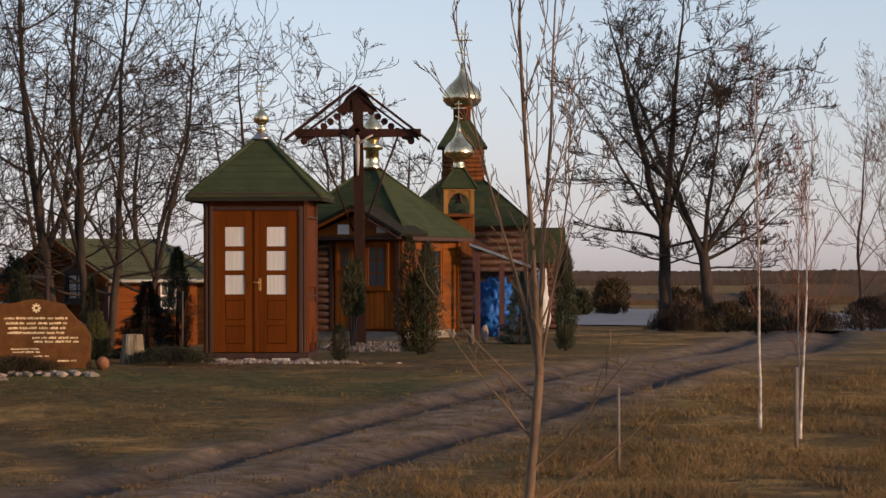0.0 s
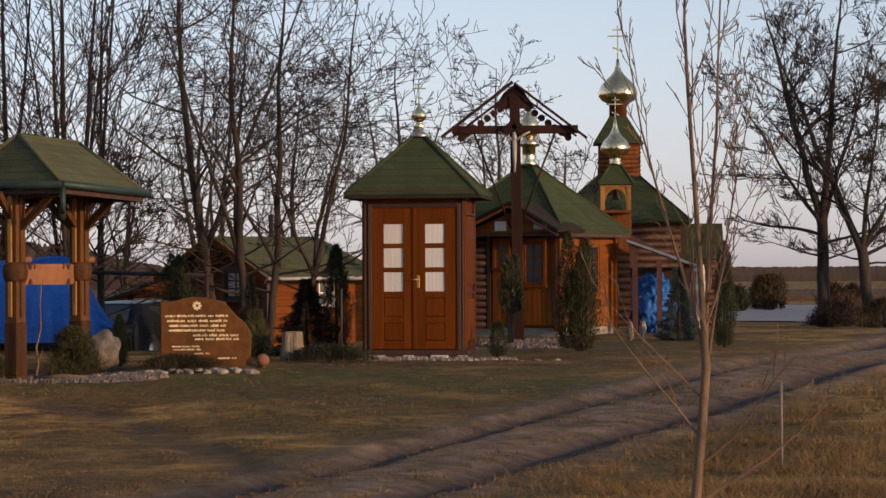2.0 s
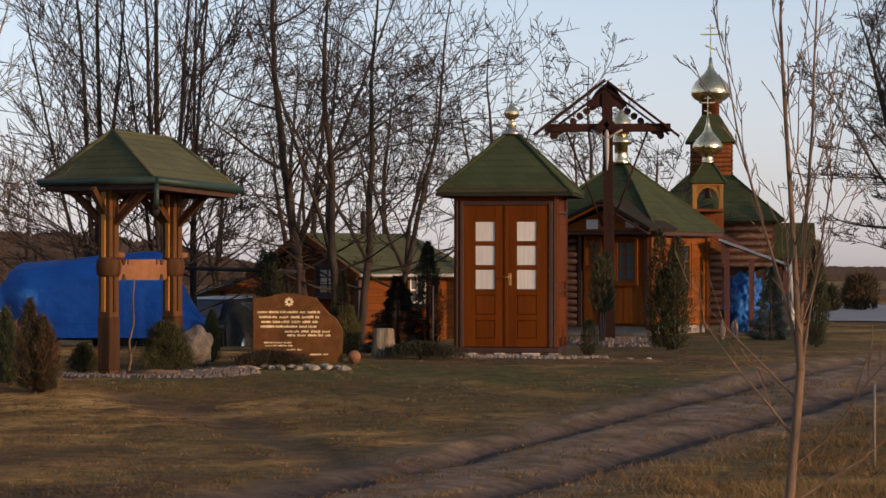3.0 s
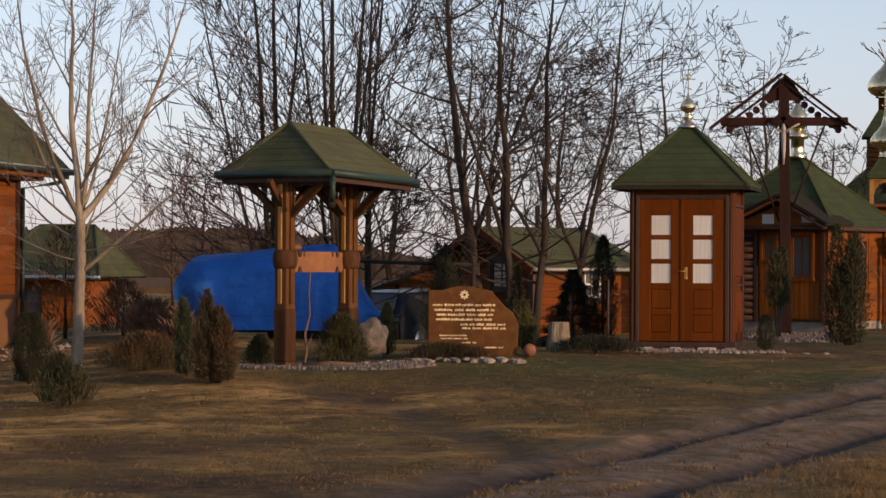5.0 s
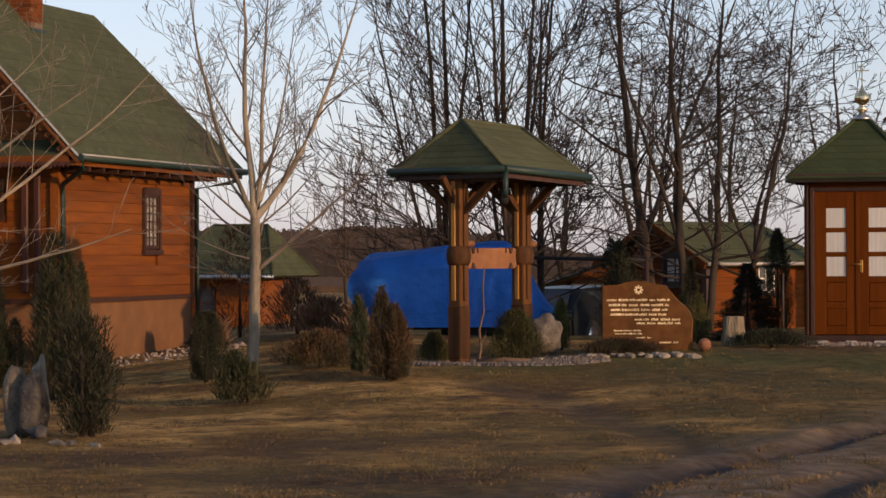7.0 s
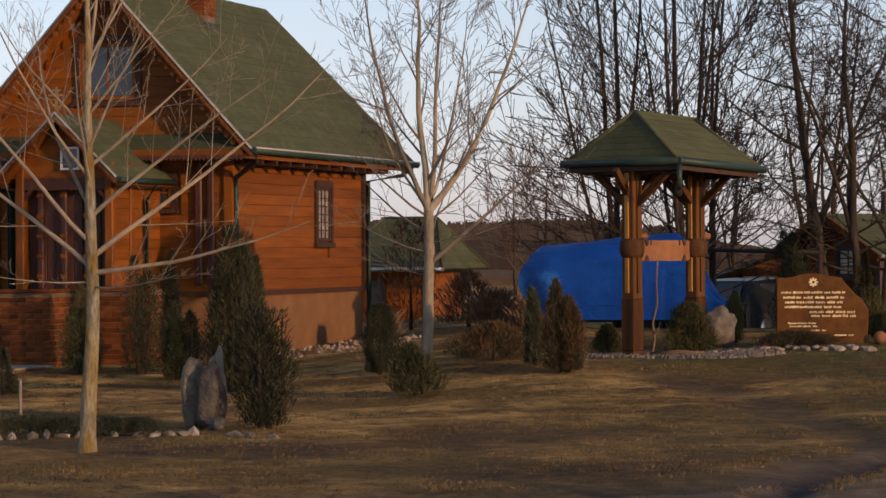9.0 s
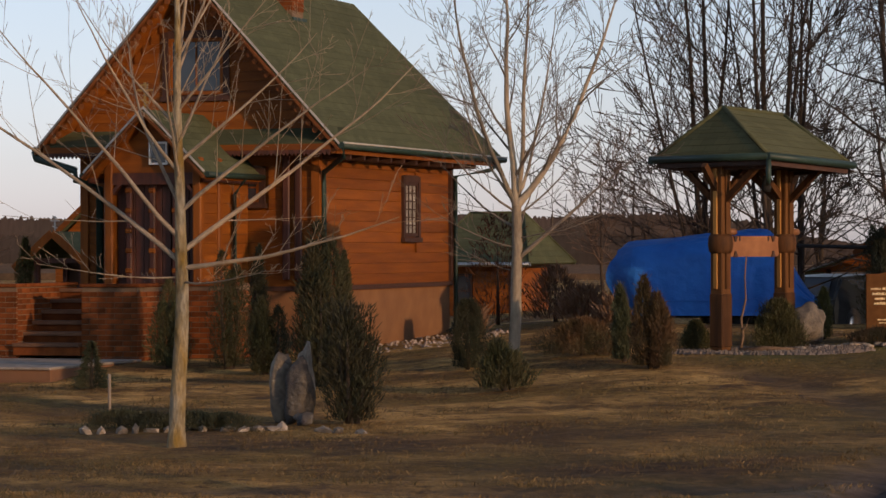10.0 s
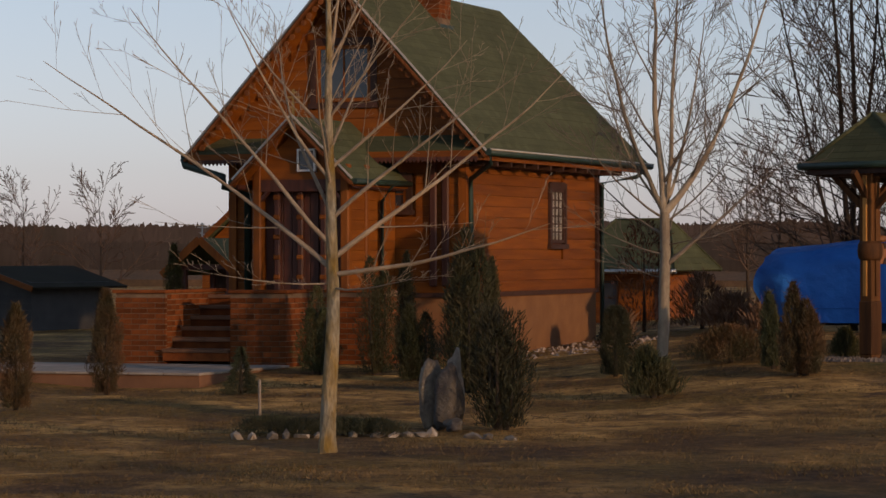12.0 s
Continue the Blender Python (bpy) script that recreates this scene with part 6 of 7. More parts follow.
def gravel(name, x0, x1, y0, y1, count, label, seed, material=GRAVEL, size=(0.02, 0.06)):
    r = random.Random(seed)
    verts, faces = [], []
    for _ in range(count):
        a, q = r.uniform(0, 2 * math.pi), math.sqrt(r.random())
        x, y = (x0 + x1) / 2 + (x1 - x0) / 2 * q * math.cos(a), (y0 + y1) / 2 + (y1 - y0) / 2 * q * math.sin(a)
        s, z = r.uniform(*size), ground_z(x, y)
        k = len(verts)
        verts += [(x + s * r.uniform(0.6, 1.2) * dx, y + s * r.uniform(0.6, 1.2) * dy, z + s * dz) for dx, dy, dz in ((1, 0, 0), (0, 1, 0.1), (-1, 0, 0), (0, -1, 0.1), (0.1, 0, r.uniform(0.5, 1)), (0, 0, -0.3))]
        faces += [(k, k + 1, k + 4), (k + 1, k + 2, k + 4), (k + 2, k + 3, k + 4), (k + 3, k, k + 4)]
    return tagged(tri_mesh(name, verts, faces, material), label, "gravel", kind="stuff")


gravel("well_gravel", -8.3, -5.6, 35.8, 38.0, 5000, "pale gravel spread round the well", 3)
gravel("chapel_gravel", -2.1, -0.2, 47.0, 51.5, 2200, "pinkish gravel before the chapel doors", 4, GRAVEL, (0.03, 0.08))
gravel("kiosk_gravel", -3.6, -1.2, 40.6, 41.5, 700, "pale gravel at the kiosk's foot", 5)
gravel("house_gravel", -15.0, -12.6, 41.0, 47.5, 260, "pale gravel strip along the house plinth", 6, GRAVEL, (0.02, 0.06))


def stake(x, y, h, r, material, label, lean=(0, 0)):
    z = ground_z(x, y)
    bm = tube([(0, 0, -0.08), (lean[0] * h * 0.5, lean[1] * h * 0.5, h * 0.5), (lean[0] * h, lean[1] * h, h)], [r, r * 0.95, r * 0.9], 7)
    return single("stake", bm, material, pose(x, y, z), label, "stake", "garden stakes")


stake(1.60, 26.3, 0.76, 0.016, PALETWIG, "thin pale wooden stake in rough grass")
stake(3.50, 28.6, 0.80, 0.025, PALETWIG, "pale wooden stake beside a young birch")
stake(-12.29, 28.0, 0.46, 0.018, PALETWIG, "short pale stake beside a young fir")
stake(-3.77, 41.9, 1.0, 0.013, STUMPWOOD, "thin pale wooden stake among the conifers")
boulder("wrapped_post", 1.98, 59.0, 0.50, 0.36, 1.35, PLASTIC, "white foil-wrapped post beside the lean-to", "post", 17, rough=4, crumple=0.3)
boulder("blue_tarpaulin", 1.05, 57.2, 0.95, 0.7, 1.1, TARP, "crumpled blue tarpaulin heap under the lean-to", "tarpaulin", 18, rough=5, crumple=0.45)


def build_barrier():
    b = thing("barrier_pole", -7.6, 46.0, ground_z(-7.6, 46.0), 0, "long dark horizontal barrier pole behind the well", "barrier")
    part("pole", tube([(-0.7, 0, 1.28), (1.4, 0, 1.22)], [0.028, 0.035], 8), RUBBER, b)
    part("support_post", tube([(1.3, 0, -0.1), (1.3, 0, 1.3)], 0.04, 8), DARK, b)
    return b


build_barrier()
# ---- trees and shrubs ----
def tubes(name, limbs, material, parent):
    """One mesh of many tapered tubes; limbs are (points, radii, sides)."""
    groups = {}
    for pts, rads, n in limbs:
        groups.setdefault((len(pts), n), []).append((pts, rads))
    vs, fs, base = [], [], 0
    for (k, n), items in groups.items():
        P = np.array([[tuple(p) for p in pts] for pts, _ in items])
        R = np.array([r for _, r in items])
        D = np.empty_like(P)
        D[:, 1:-1] = P[:, 2:] - P[:, :-2]
        D[:, 0], D[:, -1] = P[:, 1] - P[:, 0], P[:, -1] - P[:, -2]
        D /= np.linalg.norm(D, axis=2, keepdims=True) + 1e-9
        ref = np.where(np.abs(D[..., 2:3]) < 0.9, np.array([0.0, 0, 1]), np.array([1.0, 0, 0]))
        U = np.cross(D, ref)
        U /= np.linalg.norm(U, axis=2, keepdims=True) + 1e-9
        W = np.cross(D, U)
        ang = 2 * np.pi * np.arange(n) / n
        V = P[:, :, None] + (U[:, :, None] * np.cos(ang)[:, None] + W[:, :, None] * np.sin(ang)[:, None]) * R[:, :, None, None]
        vs.append(V.reshape(-1, 3))
        m = len(items)
        idx = base + np.arange(m * k * n).reshape(m, k, n)
        a, b = idx[:, :-1], np.roll(idx, -1, axis=2)[:, :-1]
        c, d = np.roll(idx, -1, axis=2)[:, 1:], idx[:, 1:]
        fs.append(np.stack([a, b, c, d], -1).reshape(-1, 4))
        base += m * k * n
    V, F = np.concatenate(vs), np.concatenate(fs)
    me = bpy.data.meshes.new(name)
    me.vertices.add(len(V))
    me.vertices.foreach_set("co", V.ravel())
    me.loops.add(F.size)
    me.loops.foreach_set("vertex_index", F.ravel())
    me.polygons.add(len(F))
    me.polygons.foreach_set("loop_start", np.arange(0, F.size, 4))
    me.polygons.foreach_set("use_smooth", np.ones(len(F), dtype=bool))
    me.update(calc_edges=True)
    me.materials.append(material)
    ob = new(name, me)
    ob.parent = parent
    return ob


def grow(rng, p, d, length, r, level, out, spec):
    """One limb and, along it, its side limbs."""
    last = level >= spec["levels"]
    n = max(4, int(length / spec["seg"])) if level < 2 else (4 if not last else 3)
    pts, rads, dirs = [p], [r], [d]
    tip, gauss, d0 = spec["tip"], rng.gauss, d
    wb = spec["wobble"] * (0.7 if level == 0 else 1.0 if level == 1 else 0.55)
    up = spec["up"][min(level, len(spec["up"]) - 1)] / n
    thin = spec.get("thin", 0.80) if level == 0 else 0.88
    bend = spec.get("bend", 0.0) / n if level == 0 else 0.0
    for i in range(n):
        d0 = (d0 + Vector((0, 0, bend))).normalized()
        d = Vector((d.x + gauss(0, wb), d.y + gauss(0, wb), d.z + gauss(0, wb * 0.6) + up))
        if level == 0:
            d += (d0 - d) * 0.45
        d.normalize()
        p = p + d * (length / n)
        pts.append(p)
        dirs.append(d)
        rads.append(max(tip, r * (1 - (i + 1) / n * thin)))
    out[0 if level == 0 else 1].append((pts, rads, 8 if level == 0 else (5 if level == 1 else 3)))
    if last:
        return
    kids = spec["kids"][level]
    s0 = spec["start"] if level == 0 else 0.15
    for k in range(kids):
        s = s0 + (1 - s0) * ((k + rng.random()) / kids)
        i = min(int(s * n), n - 1)
        f = s * n - i
        q = pts[i].lerp(pts[i + 1], f)
        rr = rads[i] * (1 - f) + rads[i + 1] * f
        ax = Vector((gauss(0, 1), gauss(0, 1), gauss(0, 1)))
        ax -= dirs[i] * ax.dot(dirs[i])
        ax.normalize()
        ang = radians(rng.uniform(*spec["angle"])) * (1.0 if level < 2 else 0.75)
        ln = length * spec["ratio"][level] * rng.uniform(0.6, 1.15) * (1 - 0.55 * max(0, s - 0.3) if level == 0 else 1 - 0.35 * s)
        side = dirs[i] * math.cos(ang) + ax * math.sin(ang)
        if side.z < 0:
            side.z *= 0.35
        grow(rng, q, (side + Vector((0, 0, 0.12))).normalized(), ln, min(rr * 0.75, max(tip, rr * rng.uniform(*spec.get("child", (0.40, 0.62))))), level + 1, out, spec)


OAK = dict(seg=0.3, wobble=0.17, up=(0.05, 0.22, 0.16, 0.1, 0.1), kids=(8, 6, 5, 2), ratio=(0.55, 0.56, 0.54, 0.62), angle=(34, 70), start=0.12, levels=4, tip=0.0042, thin=0.90, child=(0.44, 0.66))
UPRIGHT = dict(seg=0.5, wobble=0.075, up=(0.2, 0.50, 0.30, 0.2), kids=(14, 7, 4), ratio=(0.42, 0.52, 0.56), angle=(32, 64), start=0.14, levels=3, tip=0.0040, thin=0.90, child=(0.30, 0.46))
WIDE = dict(seg=0.25, wobble=0.085, up=(0.05, 0.34, 0.15, 0.08), kids=(8, 7, 4, 2), ratio=(0.45, 0.42, 0.50, 0.55), angle=(34, 62), start=0.34, levels=4, tip=0.0024, thin=0.90, child=(0.40, 0.58))
YOUNG = dict(seg=0.3, wobble=0.06, up=(0.05, 0.4, 0.3), kids=(14, 5, 3), ratio=(0.36, 0.42, 0.5), angle=(18, 40), start=0.22, levels=3, tip=0.0022)


def spread(seed, n, reach):
    """Directions, lengths and girths of n stems that part from one bole."""
    r = random.Random(seed)
    out = []
    for k in range(n):
        a = 2 * math.pi * (k + r.random() * 0.6) / n
        q = reach * r.uniform(0.55, 1.25)
        out.append((q * math.cos(a), q * math.sin(a), r.uniform(0.75, 1.05), r.uniform(0.42, 0.66)))
    return out


def tree(name, x, y, height, r, spec, seed, bark, twig, label, category="tree", lean=(0, 0), group="", forks=None, zb=None, fork_at=0.0, limbs=()):
    """A bole that may part into stems (forks: slope x, slope y, length, girth), with
    chosen limbs (height on the bole, direction x, y, z, length, radius) and grown ones."""
    rng = random.Random(seed)
    t = thing(name, x, y, ground_z(x, y) if zb is None else zb, 0, label, category, group)
    out = ([], [])
    foot = Vector((0.0, 0.0, -0.1))
    if fork_at:
        bole = dict(spec, levels=0, thin=0.22)
        grow(rng, foot, Vector((lean[0], lean[1], 1.0)).normalized(), fork_at + 0.1, r, 0, out, bole)
        foot = out[0][0][0][-1] - Vector((0, 0, 0.02))
    for fx, fy, hh, rr in forks or [(lean[0], lean[1], 1.0, 1.0)]:
        grow(rng, foot, Vector((fx, fy, 1.0)).normalized(), height * hh, r * rr, 0, out, spec)
    for z, dx, dy, dz, ln, rr in limbs:
        line = max((o[0] for o in out[0][:2]), key=lambda q: q[-1].z if q[0].z < z < q[-1].z else -1)
        for p0, p1 in zip(line, line[1:]):
            if p0.z <= z <= p1.z:
                grow(rng, p0.lerp(p1, (z - p0.z) / (p1.z - p0.z)), Vector((dx, dy, dz)).normalized(), ln, rr, 1, out, spec)
                break
    stems = [(p, [q[0] * 1.3] + q[1:], n) for p, q, n in out[0]]
    for one in stems:
        tubes("trunk", [one], bark, t)
    tubes("crown", out[1], twig, t)
    return t


def shrub(name, x, y, h, w, material, label, seed, shape="column", count=1500, leaf=0.05, spires=1, category="shrub", group="", stem=None, clear=0.0):
    """An evergreen of many small upright sprays filling an uneven body."""
    rng = random.Random(seed)
    t = thing(name, x, y, ground_z(x, y), rng.uniform(0, 360), label, category, group)
    leaf, n = leaf * 0.46, int(count * 5.4)
    g = np.random.default_rng(seed)
    tops = [(0.0, 0.0, 1.0)] if spires == 1 else [(rng.uniform(-0.5, 0.5) * w * 0.5, rng.uniform(-0.5, 0.5) * w * 0.5, rng.uniform(0.65, 1.0)) for _ in range(spires)]
    top = np.array(tops)[g.integers(0, len(tops), n)]
    s = g.random(n) ** (1.35 if shape == "fir" else 0.95)
    if shape == "column":
        rad = 0.5 * w / (1 if spires == 1 else 1.7) * np.minimum(1.0, 0.62 + 1.3 * s) * (1 - s ** 2.6) ** 0.75
    elif shape == "fir":
        rad = 0.5 * w * (1 - s) * (0.62 + 0.38 * np.abs(np.sin(s * 22)))
    elif shape == "vase":
        rad = 0.4 * w * (0.30 + 0.70 * np.sin(np.pi * np.minimum(1.0, 0.10 + 0.80 * s)) ** 0.8)
    elif shape == "egg":
        rad = 0.5 * w * np.sqrt(np.maximum(0.02, np.sin(np.pi * np.minimum(0.98, 0.12 + 0.86 * s))))
    else:
        rad = 0.5 * w * np.sqrt(np.maximum(0.0, 1 - s * s)) * (0.7 + 0.3 * g.random(n))
    a = g.uniform(0, 2 * np.pi, n)
    ph = g.uniform(0, 6.28, 6)
    lump = 1 + 0.20 * np.sin(3 * a + s * h * 5 + ph[0]) + 0.16 * np.sin(5 * a - s * h * 9 + ph[1]) + 0.14 * np.sin(2 * a + s * h * 14 + ph[2]) + 0.10 * np.sin(9 * a + s * h * 21 + ph[3])
    q = rad * lump * np.sqrt(g.uniform(0.2, 1.0, n))
    out = np.stack([np.cos(a), np.sin(a), np.zeros(n)], 1)
    p = out * q[:, None] + np.stack([top[:, 0], top[:, 1], 0.02 + clear + s * (h - clear) * top[:, 2]], 1)
    if shape == "fir":
        d = out * g.uniform(0.6, 1.0, (n, 1)) + np.stack([np.zeros(n), np.zeros(n), g.uniform(-0.35, 0.25, n)], 1)
    else:
        d = out * g.uniform(0.1, 1.0, (n, 1)) + np.stack([g.normal(0, 0.38, n), g.normal(0, 0.38, n), np.ones(n)], 1)
    d /= np.linalg.norm(d, axis=1, keepdims=True)
    sd = np.cross(d, g.normal(0, 1, (n, 3)))
    sd /= np.linalg.norm(sd, axis=1, keepdims=True) + 1e-9
    ln = (leaf * g.uniform(0.6, 2.0, n) * np.where(g.random(n) < 0.12, 1.8, 1.0))[:, None]
    wd = (leaf * g.uniform(0.07, 0.15, n))[:, None]
    v = np.stack([p - sd * wd, p + d * ln * 0.55 - sd * wd * 1.1, p + d * ln, p + d * ln * 0.5 + sd * wd * 1.1], 1).reshape(-1, 3)
    tri_mesh("foliage", v.tolist(), np.arange(4 * n).reshape(n, 4).tolist(), material, t)
    for cx, cy, hh in tops:
        part("stem", tube([(cx * 0.3, cy * 0.3, -0.06), (cx, cy, h * hh * 0.45), (cx, cy, h * hh * 0.85)], [0.03 + 0.012 * w, 0.02, 0.006], 6), stem or BARK, t)
    return t


# the pale near tree before the house and the lighter one behind it
LIME_LIMBS = [(1.64, -0.80, 0.15, 0.64, 3.4, 0.027), (1.86, -0.62, -0.3, 0.80, 2.9, 0.024), (2.16, -0.56, 0.3, 0.84, 2.4, 0.021), (1.60, 0.99, -0.2, 0.12, 2.1, 0.026), (1.74, 0.77, 0.2, 0.60, 2.8, 0.028), (2.10, 0.78, -0.1, 0.62, 2.2, 0.024), (2.55, 0.70, 0.3, 0.70, 1.7, 0.019),
              (1.80, -0.16, 0.1, 1.0, 3.2, 0.040), (2.45, -0.75, -0.2, 0.7, 2.0, 0.019), (2.85, -0.7, 0.2, 0.7, 1.7, 0.017), (3.0, 0.75, -0.2, 0.65, 1.5, 0.016), (1.52, -0.95, -0.3, -0.02, 1.3, 0.010), (1.48, 0.8, -0.5, -0.12, 1.5, 0.011), (2.7, 0.2, 0.8, 0.7, 1.6, 0.017), (2.4, 0.2, -0.8, 0.7, 1.6, 0.017)]
LIMESPEC = dict(WIDE, start=0.62, wobble=0.06, kids=(7, 8, 3, 2), ratio=(0.42, 0.40, 0.52, 0.5), up=(0.05, 0.26, 0.12, 0.05), angle=(34, 58), thin=0.88, child=(0.28, 0.44), tip=0.0021)
tree("lime_tree", -10.02, 24.2, 5.2, 0.083, LIMESPEC, 3, LIMEBARK, LIMETWIG, "pale lichen-barked bare tree standing in the lawn", lean=(0.006, 0.0), limbs=LIME_LIMBS)
GARDEN_LIMBS = [(1.36, 0.90, -0.1, 0.56, 2.1, 0.034), (1.75, -0.90, 0.1, 0.42, 1.7, 0.020), (1.50, -1.0, -0.1, 0.10, 1.4, 0.013), (1.90, 0.85, 0.3, 0.52, 1.5, 0.016), (1.70, 0.3, 0.9, 0.5, 1.5, 0.017), (1.95, -0.7, -0.5, 0.6, 1.6, 0.018), (1.2, -0.9, 0.3, 0.1, 0.9, 0.008), (1.62, 0.95, -0.3, 0.12, 1.1, 0.010)]
GARDENSPEC = dict(WIDE, levels=3, angle=(34, 62), start=0.10, wobble=0.10, bend=1.5, up=(0.1, 0.42, 0.22, 0.1), kids=(12, 7, 3), ratio=(0.42, 0.50, 0.55), child=(0.34, 0.50), tip=0.0034, thin=0.84)
tree("garden_tree", -9.88, 35.2, 3.7, 0.080, GARDENSPEC, 8, PALEBARK, PALETWIG, "slender pale tan bare tree with forked stems behind low shrubs", fork_at=2.06, forks=[(-0.14, 0.0, 0.92, 0.62), (0.12, 0.10, 0.90, 0.44), (0.95, 0.0, 0.86, 0.58), (-0.46, -0.15, 0.88, 0.44), (-0.9, 0.1, 0.62, 0.26), (0.5, -0.3, 0.7, 0.30)], limbs=GARDEN_LIMBS)
# sapling close to the camera and two white-stemmed birches
tree("sapling", 0.43, 15.4, 2.5, 0.030, dict(YOUNG, start=0.06, kids=(8, 4, 3), ratio=(0.34, 0.42, 0.5), angle=(24, 44), tip=0.0026, wobble=0.085, up=(0.1, 0.35, 0.2)), 5, SAPLING, SAPLING, "thin young sapling with several upright stems", lean=(0.11, 0), fork_at=1.28, forks=[(-0.03, 0.0, 1.0, 0.62), (0.07, 0.02, 0.92, 0.46), (-0.24, 0.03, 0.80, 0.36), (0.20, 0.0, 0.62, 0.28)], limbs=[(0.75, 0.7, -0.2, 0.6, 0.8, 0.009), (0.55, 0.8, 0.2, 0.45, 0.9, 0.010), (0.9, -0.7, 0.1, 0.7, 0.9, 0.009), (1.1, -0.6, 0.3, 0.8, 0.9, 0.008)])
tree("young_birch", 3.36, 30.6, 3.9, 0.020, dict(YOUNG, kids=(22, 5, 3), ratio=(0.2, 0.42, 0.5), angle=(20, 40), start=0.3), 6, BIRCH, REDTWIG, "thin young birch with white bark", lean=(-0.005, 0), group="young birches")
tree("young_birch", 3.66, 29.6, 3.2, 0.016, dict(YOUNG, kids=(16, 5, 3), ratio=(0.3, 0.42, 0.5), angle=(18, 36), start=0.3), 16, BIRCH, REDTWIG, "thin young birch with forked reddish top", lean=(0.03, 0), group="young birches", forks=[(0.05, 0, 1.0, 1.0), (-0.01, 0.02, 0.85, 0.7)])
# the pair of old trees beside the road
BIG = dict(OAK, start=0.08, kids=(9, 8, 6, 4), tip=0.0075, child=(0.42, 0.60), ratio=(0.52, 0.54, 0.50, 0.56), wobble=0.16, up=(0.25, 0.14, 0.10, 0.1, 0.1), angle=(36, 78))
tree("old_oak", 5.40, 69.5, 5.6, 0.165, BIG, 11, BARK, BARK, "large bare old tree beside the road", lean=(0.01, 0), group="old trees by the road", fork_at=2.5, forks=[(-0.30, 0.1, 1.0, 0.62), (0.06, -0.1, 1.1, 0.60), (0.34, 0.2, 0.85, 0.42), (-0.65, -0.2, 0.7, 0.34)], limbs=[(2.2, -0.95, 0.1, 0.35, 2.6, 0.05), (2.0, 0.9, 0.2, 0.3, 2.2, 0.045), (1.7, -0.8, -0.3, 0.15, 1.7, 0.03), (1.6, 0.8, 0.3, 0.15, 1.6, 0.028)])
tree("old_oak", 6.50, 69.0, 5.0, 0.16, BIG, 14, BARK, BARK, "large bare old tree leaning towards its neighbour", lean=(-0.16, 0), group="old trees by the road", fork_at=1.9, forks=[(-0.42, 0.1, 1.15, 0.62), (0.55, 0.0, 0.9, 0.46), (0.12, -0.2, 0.8, 0.42), (1.0, 0.2, 0.62, 0.32)], limbs=[(1.7, 0.95, 0.1, 0.4, 2.6, 0.05), (1.5, 0.9, -0.3, 0.15, 1.8, 0.03), (1.6, -0.8, 0.3, 0.2, 1.5, 0.028)])
# trees behind the well and the cabin
YARD = dict(OAK, start=0.10, kids=(8, 6, 4, 2), ratio=(0.56, 0.54, 0.50, 0.56), up=(0.26, 0.16, 0.10, 0.08, 0.06), angle=(40, 78), child=(0.36, 0.54), tip=0.0054, wobble=0.15)
YARD_LIMBS = [(0.9, -0.95, -0.2, 0.25, 2.2, 0.026), (1.2, 0.9, -0.2, 0.30, 2.2, 0.026)]
for i, (x, y, h, r, s, ln) in enumerate([(-6.30, 47.2, 7.8, 0.120, 21, (-0.14, 0)), (-5.78, 46.6, 7.4, 0.095, 22, (-0.02, 0)), (-5.45, 46.9, 7.0, 0.085, 23, (0.07, 0)), (-5.0, 47.0, 6.2, 0.07, 24, (0.16, 0)), (-7.1, 52.5, 6.2, 0.08, 25, (0.05, 0))]):
    tree("yard_tree", x, y, h * 0.74, r * 0.86, YARD, s, BARK, BARK, "bare dark-limbed tree before the cabin" if i < 4 else "bare dark tree behind the cabin", lean=ln, group="trees round the cabin", fork_at=h * 0.20, forks=spread(s, 1 if i in (0, 2) else 2, 0.42) + [(ln[0], 0, 1.1, 0.78)], limbs=YARD_LIMBS)
CLUMP = dict(UPRIGHT, kids=(13, 7, 3), wobble=0.06, angle=(30, 60), ratio=(0.36, 0.50, 0.55), up=(0.10, 0.32, 0.16, 0.1), tip=0.0068, start=0.10, child=(0.28, 0.44))
SHOOTS = [(0.5, -0.95, -0.2, 0.38, 3.0, 0.020), (0.8, -0.9, 0.2, 0.55, 3.4, 0.022), (1.2, -0.95, -0.1, 0.30, 3.0, 0.018), (1.6, -0.85, -0.3, 0.55, 3.0, 0.020), (2.1, -0.9, 0.1, 0.48, 2.6, 0.018), (2.7, -0.8, -0.2, 0.62, 2.4, 0.016), (0.6, 0.95, -0.2, 0.34, 2.4, 0.018), (1.1, 0.9, 0.1, 0.45, 2.6, 0.018), (1.8, 0.85, -0.2, 0.5, 2.4, 0.018)]
for x, y, s, stems in ((-9.95, 47.8, 31, [(-0.08, 0.0, 1.0, 0.9), (-0.01, 0.04, 1.0, 1.0), (-0.22, -0.03, 0.85, 0.6), (0.06, 0.0, 0.95, 0.7)]),
                       (-8.75, 47.5, 33, [(0.0, 0.0, 1.0, 1.1), (0.05, 0.03, 1.0, 0.9), (-0.06, -0.02, 0.95, 0.85), (0.11, 0.0, 0.95, 0.7), (-0.14, 0.05, 0.9, 0.6)]),
                       (-8.40, 48.2, 35, [(0.08, 0.0, 1.0, 0.75), (-0.02, 0.02, 0.95, 0.7)])):
    tree("alder", x, y, 8.6, 0.068, CLUMP, s, BARK, BARK, "tall many-stemmed bare alder behind the well", group="alders behind the well", forks=stems, limbs=SHOOTS)
